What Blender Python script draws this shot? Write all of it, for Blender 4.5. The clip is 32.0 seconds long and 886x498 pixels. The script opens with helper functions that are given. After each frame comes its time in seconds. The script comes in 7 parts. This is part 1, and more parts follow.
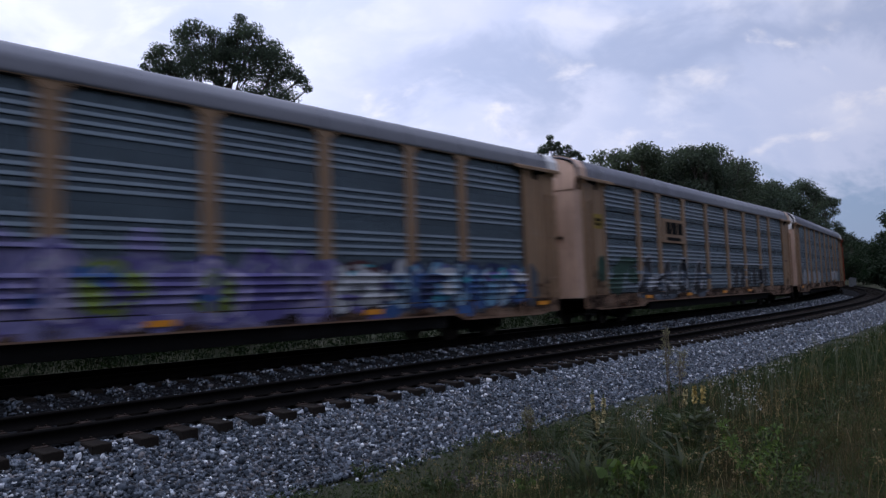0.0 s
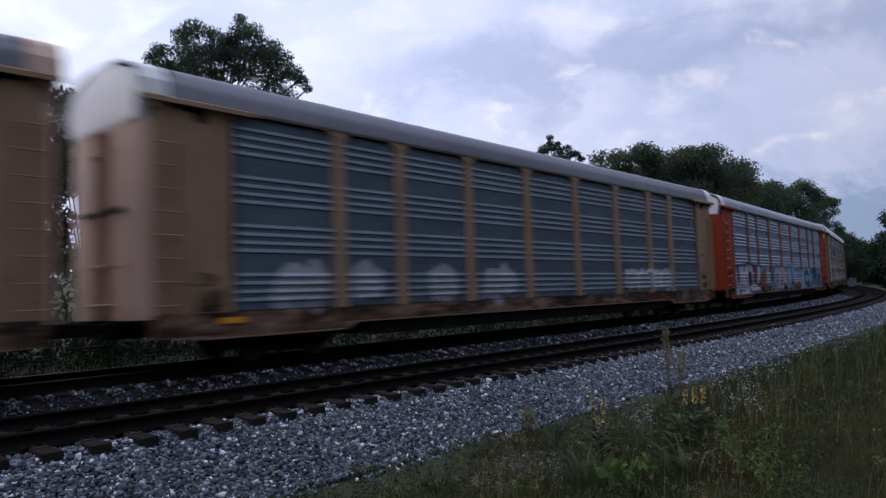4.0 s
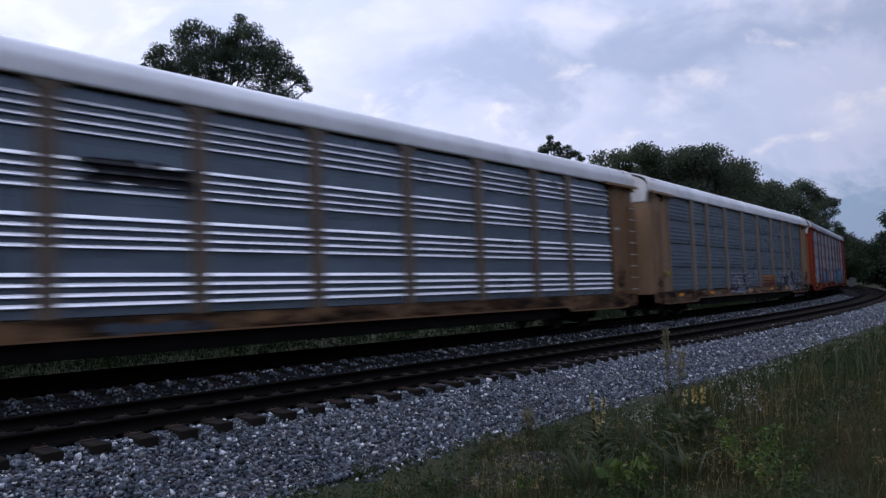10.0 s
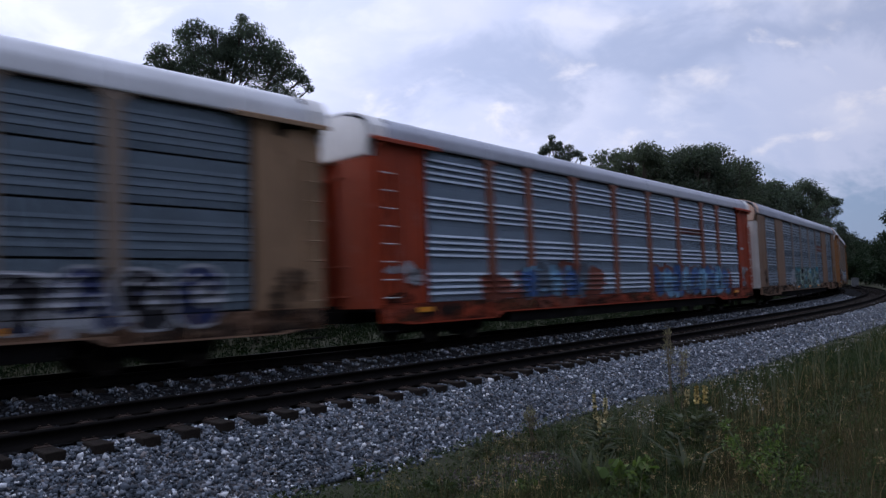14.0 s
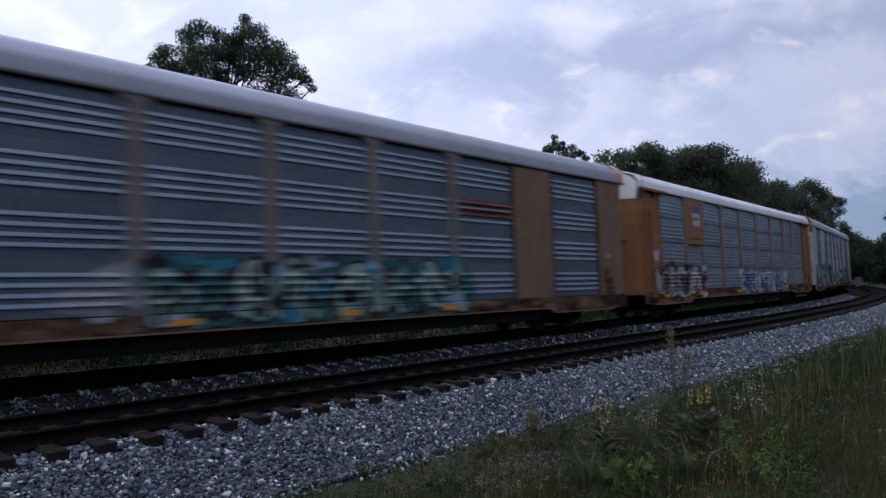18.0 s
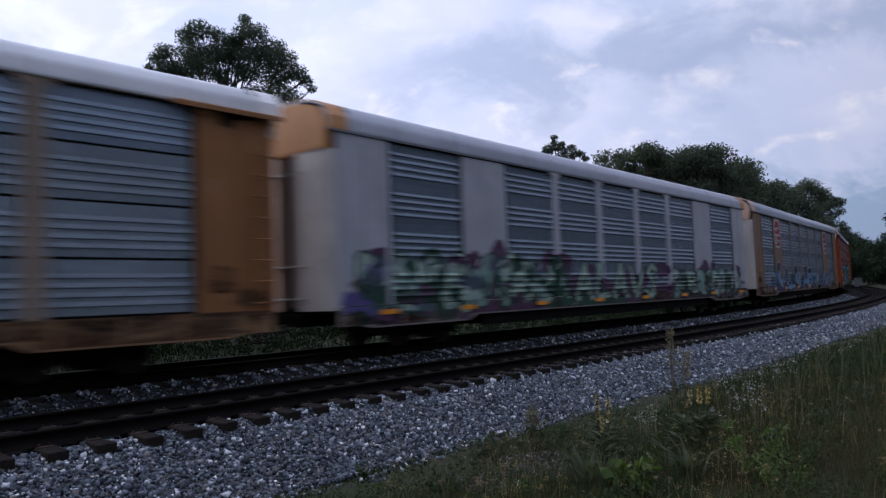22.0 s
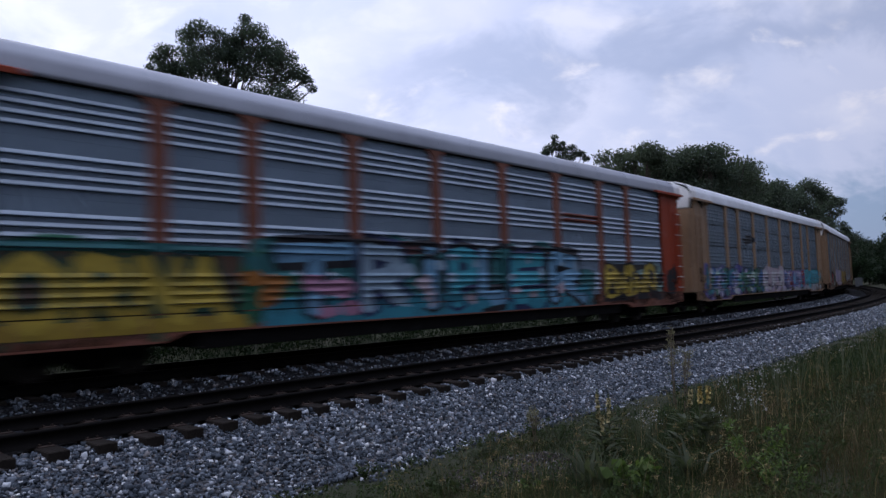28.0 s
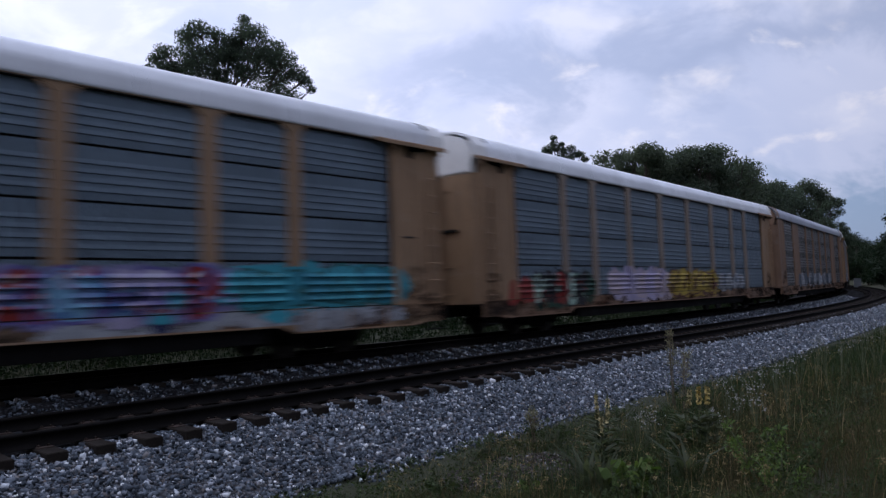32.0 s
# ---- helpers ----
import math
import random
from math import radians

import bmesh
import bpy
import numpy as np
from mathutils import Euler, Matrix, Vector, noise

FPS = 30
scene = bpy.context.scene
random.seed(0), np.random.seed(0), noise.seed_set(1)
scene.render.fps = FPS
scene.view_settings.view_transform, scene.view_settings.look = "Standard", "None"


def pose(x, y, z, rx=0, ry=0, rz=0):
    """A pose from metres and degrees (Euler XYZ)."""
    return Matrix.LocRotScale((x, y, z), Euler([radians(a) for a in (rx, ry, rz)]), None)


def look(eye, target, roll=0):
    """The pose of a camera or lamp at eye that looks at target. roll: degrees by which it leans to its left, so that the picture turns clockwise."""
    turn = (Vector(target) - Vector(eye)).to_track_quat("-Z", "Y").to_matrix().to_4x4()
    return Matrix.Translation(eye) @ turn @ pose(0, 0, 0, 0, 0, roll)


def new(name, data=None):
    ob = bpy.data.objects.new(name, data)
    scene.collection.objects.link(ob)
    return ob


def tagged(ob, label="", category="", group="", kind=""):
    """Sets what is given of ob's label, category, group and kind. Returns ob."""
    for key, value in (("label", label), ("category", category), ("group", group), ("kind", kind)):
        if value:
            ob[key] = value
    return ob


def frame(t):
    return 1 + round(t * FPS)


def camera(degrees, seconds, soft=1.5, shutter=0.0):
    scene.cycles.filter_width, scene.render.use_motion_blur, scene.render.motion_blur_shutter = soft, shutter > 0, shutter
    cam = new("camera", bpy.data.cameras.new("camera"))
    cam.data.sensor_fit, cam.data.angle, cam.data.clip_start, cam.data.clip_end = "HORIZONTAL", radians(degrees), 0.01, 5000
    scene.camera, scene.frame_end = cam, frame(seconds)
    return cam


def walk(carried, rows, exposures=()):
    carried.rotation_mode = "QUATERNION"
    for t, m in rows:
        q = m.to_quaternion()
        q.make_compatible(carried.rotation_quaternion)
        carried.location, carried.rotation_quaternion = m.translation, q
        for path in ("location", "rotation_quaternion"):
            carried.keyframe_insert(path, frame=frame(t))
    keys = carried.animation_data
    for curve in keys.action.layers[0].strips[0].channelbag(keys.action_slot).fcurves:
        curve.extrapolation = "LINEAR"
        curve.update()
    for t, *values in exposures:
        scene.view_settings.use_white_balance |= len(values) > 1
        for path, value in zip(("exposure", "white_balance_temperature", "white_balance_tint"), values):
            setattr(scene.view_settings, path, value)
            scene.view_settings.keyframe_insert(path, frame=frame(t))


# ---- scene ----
from collections import defaultdict
import itertools

# ------------------------------------------------------------ camera and path
FOCAL = 1269.9 / 1568.0
cam = camera(2 * math.degrees(math.atan(0.5 / FOCAL)), 32.0, soft=1.4, shutter=1.0)
EYE = (0.0, 0.0, 1.824)
TILT, LEAN = 2.097, -0.252


def view(yaw, lift=0.0):
    """Camera pose at the fixed standpoint; yaw to the left and lift in degrees."""
    return pose(*EYE, 90 + TILT + lift, 0, yaw) @ pose(0, 0, 0, 0, 0, LEAN)


# small drift of a hand-held camera: seconds, yaw, lift
DRIFT = [(0, 0.00, 0.00), (9, 0.00, 0.00), (11.5, 0.00, 0.01), (12, -0.05, -0.05), (12.5, 0.02, 0.0), (13, 0.10, 0.0),
         (13.5, 0.12, 0.0), (14, 0.14, -0.01), (14.5, 0.21, -0.02), (16.5, 0.36, -0.03), (17, 0.32, -0.03), (18, 0.36, -0.02),
         (19, 0.30, -0.01), (20, 0.28, 0.0), (20.5, 0.26, -0.02), (21, 0.35, -0.02), (22, 0.33, 0.0), (22.5, 0.30, -0.02),
         (23, 0.35, -0.02), (23.5, 0.27, -0.02), (24, 0.29, 0.0), (24.5, 0.27, 0.03), (25, 0.24, 0.01), (25.5, 0.24, 0.0),
         (27.5, 0.33, -0.01), (28, 0.37, -0.01), (29, 0.27, 0.0), (30, 0.30, 0.0), (31, 0.35, -0.01), (31.5, 0.36, 0.02),
         (32, 0.29, 0.04)]
walk(cam, [(t, view(y, l)) for t, y, l in DRIFT], exposures=[(0, 0.0), (32, 0.0)])

# ------------------------------------------------------------ world and light
world = bpy.data.worlds.new("world")
scene.world = world
world.use_nodes = True
wn, wl = world.node_tree.nodes, world.node_tree.links
wn.clear()
w_out = wn.new("ShaderNodeOutputWorld")
w_bg = wn.new("ShaderNodeBackground")
sky = wn.new("ShaderNodeTexSky")
sky.sky_type, sky.sun_disc = "NISHITA", False
SUN_UP, SUN_TURN = radians(9), radians(-62)
sky.sun_elevation, sky.sun_rotation = SUN_UP, SUN_TURN
sky_gain = wn.new("ShaderNodeVectorMath")
sky_gain.operation = "SCALE"
sky_gain.inputs["Scale"].default_value = 0.10
wl.new(sky.outputs[0], sky_gain.inputs[0])
coord = wn.new("ShaderNodeTexCoord")
# clouds: flattened towards the horizon by dividing by the height
sep = wn.new("ShaderNodeSeparateXYZ")
wl.new(coord.outputs["Generated"], sep.inputs[0])
up = wn.new("ShaderNodeMath")
up.operation, up.use_clamp = "MAXIMUM", False
up.inputs[1].default_value = 0.0
wl.new(sep.outputs["Z"], up.inputs[0])
up2 = wn.new("ShaderNodeMath")
up2.operation = "ADD"
up2.inputs[1].default_value = 0.22
wl.new(up.outputs[0], up2.inputs[0])
div = wn.new("ShaderNodeVectorMath")
div.operation = "DIVIDE"
wl.new(coord.outputs["Generated"], div.inputs[0])
comb = wn.new("ShaderNodeCombineXYZ")
for k in range(3):
    wl.new(up2.outputs[0], comb.inputs[k])
wl.new(comb.outputs[0], div.inputs[1])


def cloud_noise(scale, detail, rough, offset, lo, hi, field=None):
    mp = wn.new("ShaderNodeMapping")
    mp.inputs["Location"].default_value = offset
    mp.inputs["Scale"].default_value = (1.0, 0.7, 1.0)
    wl.new(field or div.outputs[0], mp.inputs[0])
    nz = wn.new("ShaderNodeTexNoise")
    nz.inputs["Scale"].default_value, nz.inputs["Detail"].default_value = scale, detail
    nz.inputs["Roughness"].default_value = rough
    nz.inputs["Distortion"].default_value = 0.35
    wl.new(mp.outputs[0], nz.inputs["Vector"])
    mr = wn.new("ShaderNodeMapRange")
    mr.interpolation_type = "SMOOTHSTEP"
    mr.inputs["From Min"].default_value, mr.inputs["From Max"].default_value = lo, hi
    wl.new(nz.outputs[0], mr.inputs[0])
    return mr.outputs[0]


def w_mix(fac, a, b):
    mx = wn.new("ShaderNodeMix")
    mx.data_type = "RGBA"
    if isinstance(fac, float):
        mx.inputs["Factor"].default_value = fac
    else:
        wl.new(fac, mx.inputs["Factor"])
    for sock, v in ((mx.inputs["A"], a), (mx.inputs["B"], b)):
        if isinstance(v, tuple):
            sock.default_value = (*v, 1)
        else:
            wl.new(v, sock)
    return mx.outputs["Result"]


def w_math(op, a, b):
    n = wn.new("ShaderNodeMath")
    n.operation = op
    for k, v in enumerate((a, b)):
        if isinstance(v, (int, float)):
            n.inputs[k].default_value = v
        else:
            wl.new(v, n.inputs[k])
    return n.outputs[0]


def w_step(v, lo, hi, a=0.0, b=1.0):
    mr = wn.new("ShaderNodeMapRange")
    mr.interpolation_type = "SMOOTHSTEP"
    for key, val in (("From Min", lo), ("From Max", hi), ("To Min", a), ("To Max", b)):
        mr.inputs[key].default_value = val
    wl.new(v, mr.inputs[0])
    return mr.outputs[0]


# slopes of a direction across and up, seen towards the north where the train comes from
ahead = w_math("MAXIMUM", sep.outputs["Y"], 0.25)
across, rise = w_math("DIVIDE", sep.outputs["X"], ahead), w_math("DIVIDE", sep.outputs["Z"], ahead)
flat = wn.new("ShaderNodeCombineXYZ")
wl.new(across, flat.inputs[0])
wl.new(w_math("MULTIPLY", rise, 2.2), flat.inputs[1])
flat = flat.outputs[0]
# broken overcast: broad soft masses, small ragged heads in them
cloud = w_mix(cloud_noise(2.2, 4, 0.5, (3.1, 1.7, 0), 0.34, 0.66, flat), (0.49, 0.56, 0.78), (0.63, 0.67, 0.86))
cloud = w_mix(cloud_noise(6.5, 5, 0.55, (2.2, 0.4, 2), 0.48, 0.74, flat), cloud, (0.70, 0.73, 0.89))
# a long dark roll that climbs to the right
wave = w_math("MULTIPLY", w_math("SUBTRACT", cloud_noise(5.0, 5, 0.6, (5.3, 2.4, 1), 0.2, 0.8, flat), 0.5), 0.13)
roll = w_math("ADD", w_math("SUBTRACT", rise, w_math("ADD", w_math("MULTIPLY", across, 0.17), 0.262)), wave)
under = w_math("MULTIPLY", w_step(w_math("ABSOLUTE", roll, 0.0), 0.0, 0.075, 1.0, 0.0), w_step(across, -0.25, 0.05))
cloud = w_mix(w_math("MULTIPLY", under, 0.75), cloud, (0.37, 0.44, 0.64))
# lit cream heads below it and in the brighter part of the sky
heads = cloud_noise(9.0, 5, 0.55, (7.3, 0.9, 2), 0.54, 0.74, flat)
cloud = w_mix(w_math("MULTIPLY", heads, w_step(roll, -0.03, 0.02, 0.75, 0.10)), cloud, (0.90, 0.87, 0.93))
bright = w_math("MULTIPLY", cloud_noise(6.0, 5, 0.55, (1.3, 3.9, 0), 0.50, 0.68, flat), w_step(across, -0.30, -0.10, 1.0, 0.0))
cloud = w_mix(w_math("MULTIPLY", bright, 0.5), cloud, (0.85, 0.87, 0.97))
# clear blue low down to the right
clear_low = w_math("MULTIPLY", w_step(w_math("ADD", rise, wave), 0.10, 0.17, 1.0, 0.0), w_step(across, 0.32, 0.52))
cloud = w_mix(clear_low, cloud, w_mix(0.75, sky_gain.outputs[0], (0.33, 0.45, 0.72)))
# the low sun behind the cloud makes the sky lighter on its side
glow = wn.new("ShaderNodeVectorMath")
glow.operation = "DOT_PRODUCT"
wl.new(coord.outputs["Generated"], glow.inputs[0])
glow.inputs[1].default_value = (math.sin(SUN_TURN), math.cos(SUN_TURN), 0.35)
side = wn.new("ShaderNodeMapRange")
for key, val in (("From Min", -1.0), ("From Max", 0.7), ("To Min", 0.15), ("To Max", 0.88)):
    side.inputs[key].default_value = val
wl.new(glow.outputs["Value"], side.inputs[0])
# away from the sun the cloud is bluer
tint = wn.new("ShaderNodeMix")
tint.data_type, tint.blend_type = "RGBA", "MULTIPLY"
tint.inputs["Factor"].default_value = 1.0
wl.new(cloud, tint.inputs["A"])
wl.new(w_mix(side.outputs[0], (0.97, 0.99, 1.05), (1.0, 1.0, 1.035)), tint.inputs["B"])
wl.new(tint.outputs["Result"], w_bg.inputs["Color"])
power = wn.new("ShaderNodeMath")
power.operation = "MULTIPLY"
power.inputs[1].default_value = 1.52
wl.new(side.outputs[0], power.inputs[0])
# an overcast sky is lighter overhead than at the horizon
over = wn.new("ShaderNodeMapRange")
for key, val in (("From Min", 0.5), ("From Max", 1.0), ("To Min", 1.0), ("To Max", 2.3)):
    over.inputs[key].default_value = val
wl.new(sep.outputs["Z"], over.inputs[0])
dome = wn.new("ShaderNodeMath")
dome.operation = "MULTIPLY"
wl.new(power.outputs[0], dome.inputs[0])
wl.new(over.outputs[0], dome.inputs[1])
wl.new(dome.outputs[0], w_bg.inputs["Strength"])
wl.new(w_bg.outputs[0], w_out.inputs[0])

sun = new("sun", bpy.data.lights.new("sun", "SUN"))
sun.data.energy, sun.data.angle, sun.data.color = 1.0, radians(30), (1.0, 0.95, 0.9)
sun.matrix_world = look((0, 0, 60), (-60 * math.sin(SUN_TURN), -60 * math.cos(SUN_TURN), 60 - 60 * math.tan(radians(28))))

# ------------------------------------------------------------ materials
def ramp(nt, fac, stops):
    r = nt.nodes.new("ShaderNodeValToRGB")
    els = r.color_ramp.elements
    while len(els) < len(stops):
        els.new(0.5)
    for e, (p, c) in zip(els, stops):
        e.position, e.color = p, (*c, 1)
    nt.links.new(fac, r.inputs[0])
    return r.outputs[0]


def noise_node(nt, vec, scale, detail=4, rough=0.55, stretch=None):
    if stretch:
        m = nt.nodes.new("ShaderNodeMapping")
        m.inputs["Scale"].default_value = stretch
        nt.links.new(vec, m.inputs[0])
        vec = m.outputs[0]
    n = nt.nodes.new("ShaderNodeTexNoise")
    n.inputs["Scale"].default_value, n.inputs["Detail"].default_value, n.inputs["Roughness"].default_value = scale, detail, rough
    nt.links.new(vec, n.inputs["Vector"])
    return n.outputs[0]


def mix(nt, fac, a, b, blend="MIX"):
    m = nt.nodes.new("ShaderNodeMix")
    m.data_type, m.blend_type = "RGBA", blend
    for sock, v in ((m.inputs["Factor"], fac), (m.inputs["A"], a), (m.inputs["B"], b)):
        if isinstance(v, (int, float)):
            sock.default_value = v
        elif isinstance(v, tuple):
            sock.default_value = (*v, 1)
        else:
            nt.links.new(v, sock)
    return m.outputs["Result"]


def span(nt, v, lo, hi, a=0.0, b=1.0):
    m = nt.nodes.new("ShaderNodeMapRange")
    for k, x in zip(("From Min", "From Max", "To Min", "To Max"), (lo, hi, a, b)):
        m.inputs[k].default_value = x
    nt.links.new(v, m.inputs[0])
    return m.outputs[0]


def base(name, rough=0.7, metal=0.0, spec=0.4):
    m = bpy.data.materials.new(name)
    m.use_nodes = True
    nt = m.node_tree
    b = nt.nodes["Principled BSDF"]
    b.inputs["Roughness"].default_value, b.inputs["Metallic"].default_value = rough, metal
    b.inputs["Specular IOR Level"].default_value = spec
    return m, nt, b


def coords(nt, kind="Object"):
    return nt.nodes.new("ShaderNodeTexCoord").outputs[kind]


def bump(nt, b, h, strength=0.4, dist=0.01):
    n = nt.nodes.new("ShaderNodeBump")
    n.inputs["Strength"].default_value, n.inputs["Distance"].default_value = strength, dist
    nt.links.new(h, n.inputs["Height"])
    nt.links.new(n.outputs[0], b.inputs["Normal"])


def own_coords(nt):
    """Object coordinates, shifted by chance for each object, so that no two wear alike."""
    add = nt.nodes.new("ShaderNodeVectorMath")
    add.operation = "MULTIPLY_ADD"
    nt.links.new(nt.nodes.new("ShaderNodeObjectInfo").outputs["Random"], add.inputs[0])
    add.inputs[1].default_value = (37.0, 11.0, 23.0)
    nt.links.new(coords(nt), add.inputs[2])
    return add.outputs[0]


def dim(c, k):
    return tuple(x * k for x in c)


def car_paint(name, colour, rust=0.5, rough=0.6, metal=0.0, grime=(0.06, 0.05, 0.045), spec=0.3):
    """Weathered paint: blotches, rust spots and streaks that run down the side."""
    m, nt, b = base(name, rough, metal, spec)
    v = own_coords(nt)
    big = noise_node(nt, v, 0.7, 5, 0.6)
    streak = noise_node(nt, v, 2.2, 5, 0.65, (3.0, 3.0, 0.22))
    fine = noise_node(nt, v, 30, 3, 0.6)
    c = mix(nt, span(nt, big, 0.35, 0.7), dim(colour, 0.82), dim(colour, 1.08))
    c = mix(nt, span(nt, streak, 0.50, 0.72, 0, 0.55 * rust + 0.12), c, grime)
    # broad worn and sooty blotches with ragged edges
    soot = noise_node(nt, v, 1.1, 8, 0.72, (1.0, 1.0, 0.6))
    c = mix(nt, span(nt, soot, 0.52, 0.66, 0, 0.45 * min(1.0, rust * 2)), c, dim(colour, 0.55))
    chalk = noise_node(nt, v, 1.7, 7, 0.68, (0.8, 0.8, 1.2))
    c = mix(nt, span(nt, chalk, 0.56, 0.70, 0, 0.35 * min(1.0, rust * 2)), c, tuple(0.6 * x + 0.16 for x in colour))
    spots = noise_node(nt, v, 3.5, 8, 0.7)
    c = mix(nt, span(nt, spots, 0.60, 0.70, 0, rust), c, (0.13, 0.055, 0.03))
    c = mix(nt, span(nt, fine, 0.3, 0.8, 0, 0.16), c, dim(colour, 0.5))
    nt.links.new(c, b.inputs["Base Color"])
    nt.links.new(span(nt, big, 0.3, 0.7, rough - 0.1, min(1, rough + 0.12)), b.inputs["Roughness"])
    bump(nt, b, fine, 0.12, 0.004)
    return m


def plain(name, colour, rough=0.8, metal=0.0, scale=8.0, var=0.25, spec=0.3):
    m, nt, b = base(name, rough, metal, spec)
    v = coords(nt)
    n1, n2 = noise_node(nt, v, scale, 5, 0.6), noise_node(nt, v, scale * 9, 3, 0.6)
    c = mix(nt, span(nt, n1, 0.3, 0.7), dim(colour, 1 - var), dim(colour, 1 + var))
    c = mix(nt, span(nt, n2, 0.35, 0.75, 0, 0.5), c, dim(colour, 1 - 1.6 * var))
    nt.links.new(c, b.inputs["Base Color"])
    bump(nt, b, n2, 0.2, 0.005)
    return m


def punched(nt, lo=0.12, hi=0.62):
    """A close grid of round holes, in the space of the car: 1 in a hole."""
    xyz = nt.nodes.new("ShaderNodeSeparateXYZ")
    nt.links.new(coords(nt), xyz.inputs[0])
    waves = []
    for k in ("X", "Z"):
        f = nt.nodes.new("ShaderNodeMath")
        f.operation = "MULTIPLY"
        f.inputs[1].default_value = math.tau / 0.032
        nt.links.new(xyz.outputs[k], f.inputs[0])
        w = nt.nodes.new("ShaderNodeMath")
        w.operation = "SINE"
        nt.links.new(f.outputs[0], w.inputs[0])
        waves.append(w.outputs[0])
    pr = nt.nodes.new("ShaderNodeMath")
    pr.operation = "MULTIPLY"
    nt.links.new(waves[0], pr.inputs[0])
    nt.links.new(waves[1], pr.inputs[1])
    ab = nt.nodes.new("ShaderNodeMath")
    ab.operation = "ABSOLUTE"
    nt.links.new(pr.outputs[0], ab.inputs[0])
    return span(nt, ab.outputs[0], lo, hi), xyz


def spray(name, colour):
    """Sprayed paint, faded, chipped and streaked, with the holes of the punched sheet in it."""
    m, nt, b = base("spray_" + name, 0.6, 0.0, 0.3)
    v = coords(nt)
    c = mix(nt, span(nt, noise_node(nt, v, 1.6, 5, 0.65), 0.35, 0.7), dim(colour, 0.72), dim(colour, 1.05))
    c = mix(nt, span(nt, noise_node(nt, v, 9, 5, 0.7, (1, 1, 0.3)), 0.55, 0.75, 0, 0.45), c, (0.12, 0.12, 0.13))
    hole, xyz = punched(nt, 0.3, 0.8)
    only = nt.nodes.new("ShaderNodeMath")
    only.operation = "MULTIPLY"
    nt.links.new(hole, only.inputs[0])
    nt.links.new(span(nt, xyz.outputs["Z"], 1.075, 1.085, 0.0, 0.28), only.inputs[1])
    c = mix(nt, only.outputs[0], c, (0.008, 0.009, 0.011))
    nt.links.new(c, b.inputs["Base Color"])
    # worn through in flecks, and thin where the can passed fast
    worn = nt.nodes.new("ShaderNodeMath")
    worn.operation = "MAXIMUM"
    nt.links.new(span(nt, noise_node(nt, v, 5.0, 7, 0.72, (1, 1, 0.5)), 0.58, 0.68, 0, 0.55), worn.inputs[0])
    nt.links.new(span(nt, noise_node(nt, v, 0.9, 4, 0.6), 0.52, 0.75, 0, 0.18), worn.inputs[1])
    clear = nt.nodes.new("ShaderNodeBsdfTransparent")
    both = nt.nodes.new("ShaderNodeMixShader")
    nt.links.new(worn.outputs[0], both.inputs[0])
    nt.links.new(b.outputs[0], both.inputs[1])
    nt.links.new(clear.outputs[0], both.inputs[2])
    nt.links.new(both.outputs[0], nt.nodes["Material Output"].inputs["Surface"])
    return m


def film(name, colour, scale, stretch, lo, hi, most):
    """A film of dirt that clings in ragged patches."""
    m, nt, b = base(name, 0.9, 0.0, 0.1)
    v = own_coords(nt)
    c = mix(nt, span(nt, noise_node(nt, v, 7, 4, 0.6), 0.3, 0.7), dim(colour, 0.6), dim(colour, 1.3))
    nt.links.new(c, b.inputs["Base Color"])
    clear = nt.nodes.new("ShaderNodeBsdfTransparent")
    both = nt.nodes.new("ShaderNodeMixShader")
    nt.links.new(span(nt, noise_node(nt, v, scale, 7, 0.66, stretch), lo, hi, 0, most), both.inputs[0])
    nt.links.new(clear.outputs[0], both.inputs[1])
    nt.links.new(b.outputs[0], both.inputs[2])
    nt.links.new(both.outputs[0], nt.nodes["Material Output"].inputs["Surface"])
    return m


def island(name, stops, rough=0.85, spec=0.25, scale=6.0, bumpy=0.0):
    """One colour per loose piece of the mesh, with fine mottling."""
    m, nt, b = base(name, rough, 0, spec)
    g = nt.nodes.new("ShaderNodeNewGeometry").outputs["Random Per Island"]
    c = ramp(nt, g, stops)
    v = coords(nt)
    n = noise_node(nt, v, scale, 4, 0.6)
    c = mix(nt, span(nt, n, 0.3, 0.75, 0, 0.45), c, mix(nt, 1.0, c, (0.45, 0.45, 0.45), "MULTIPLY"))
    nt.links.new(c, b.inputs["Base Color"])
    if bumpy:
        bump(nt, b, noise_node(nt, v, 45, 4), bumpy, 0.01)
    return m


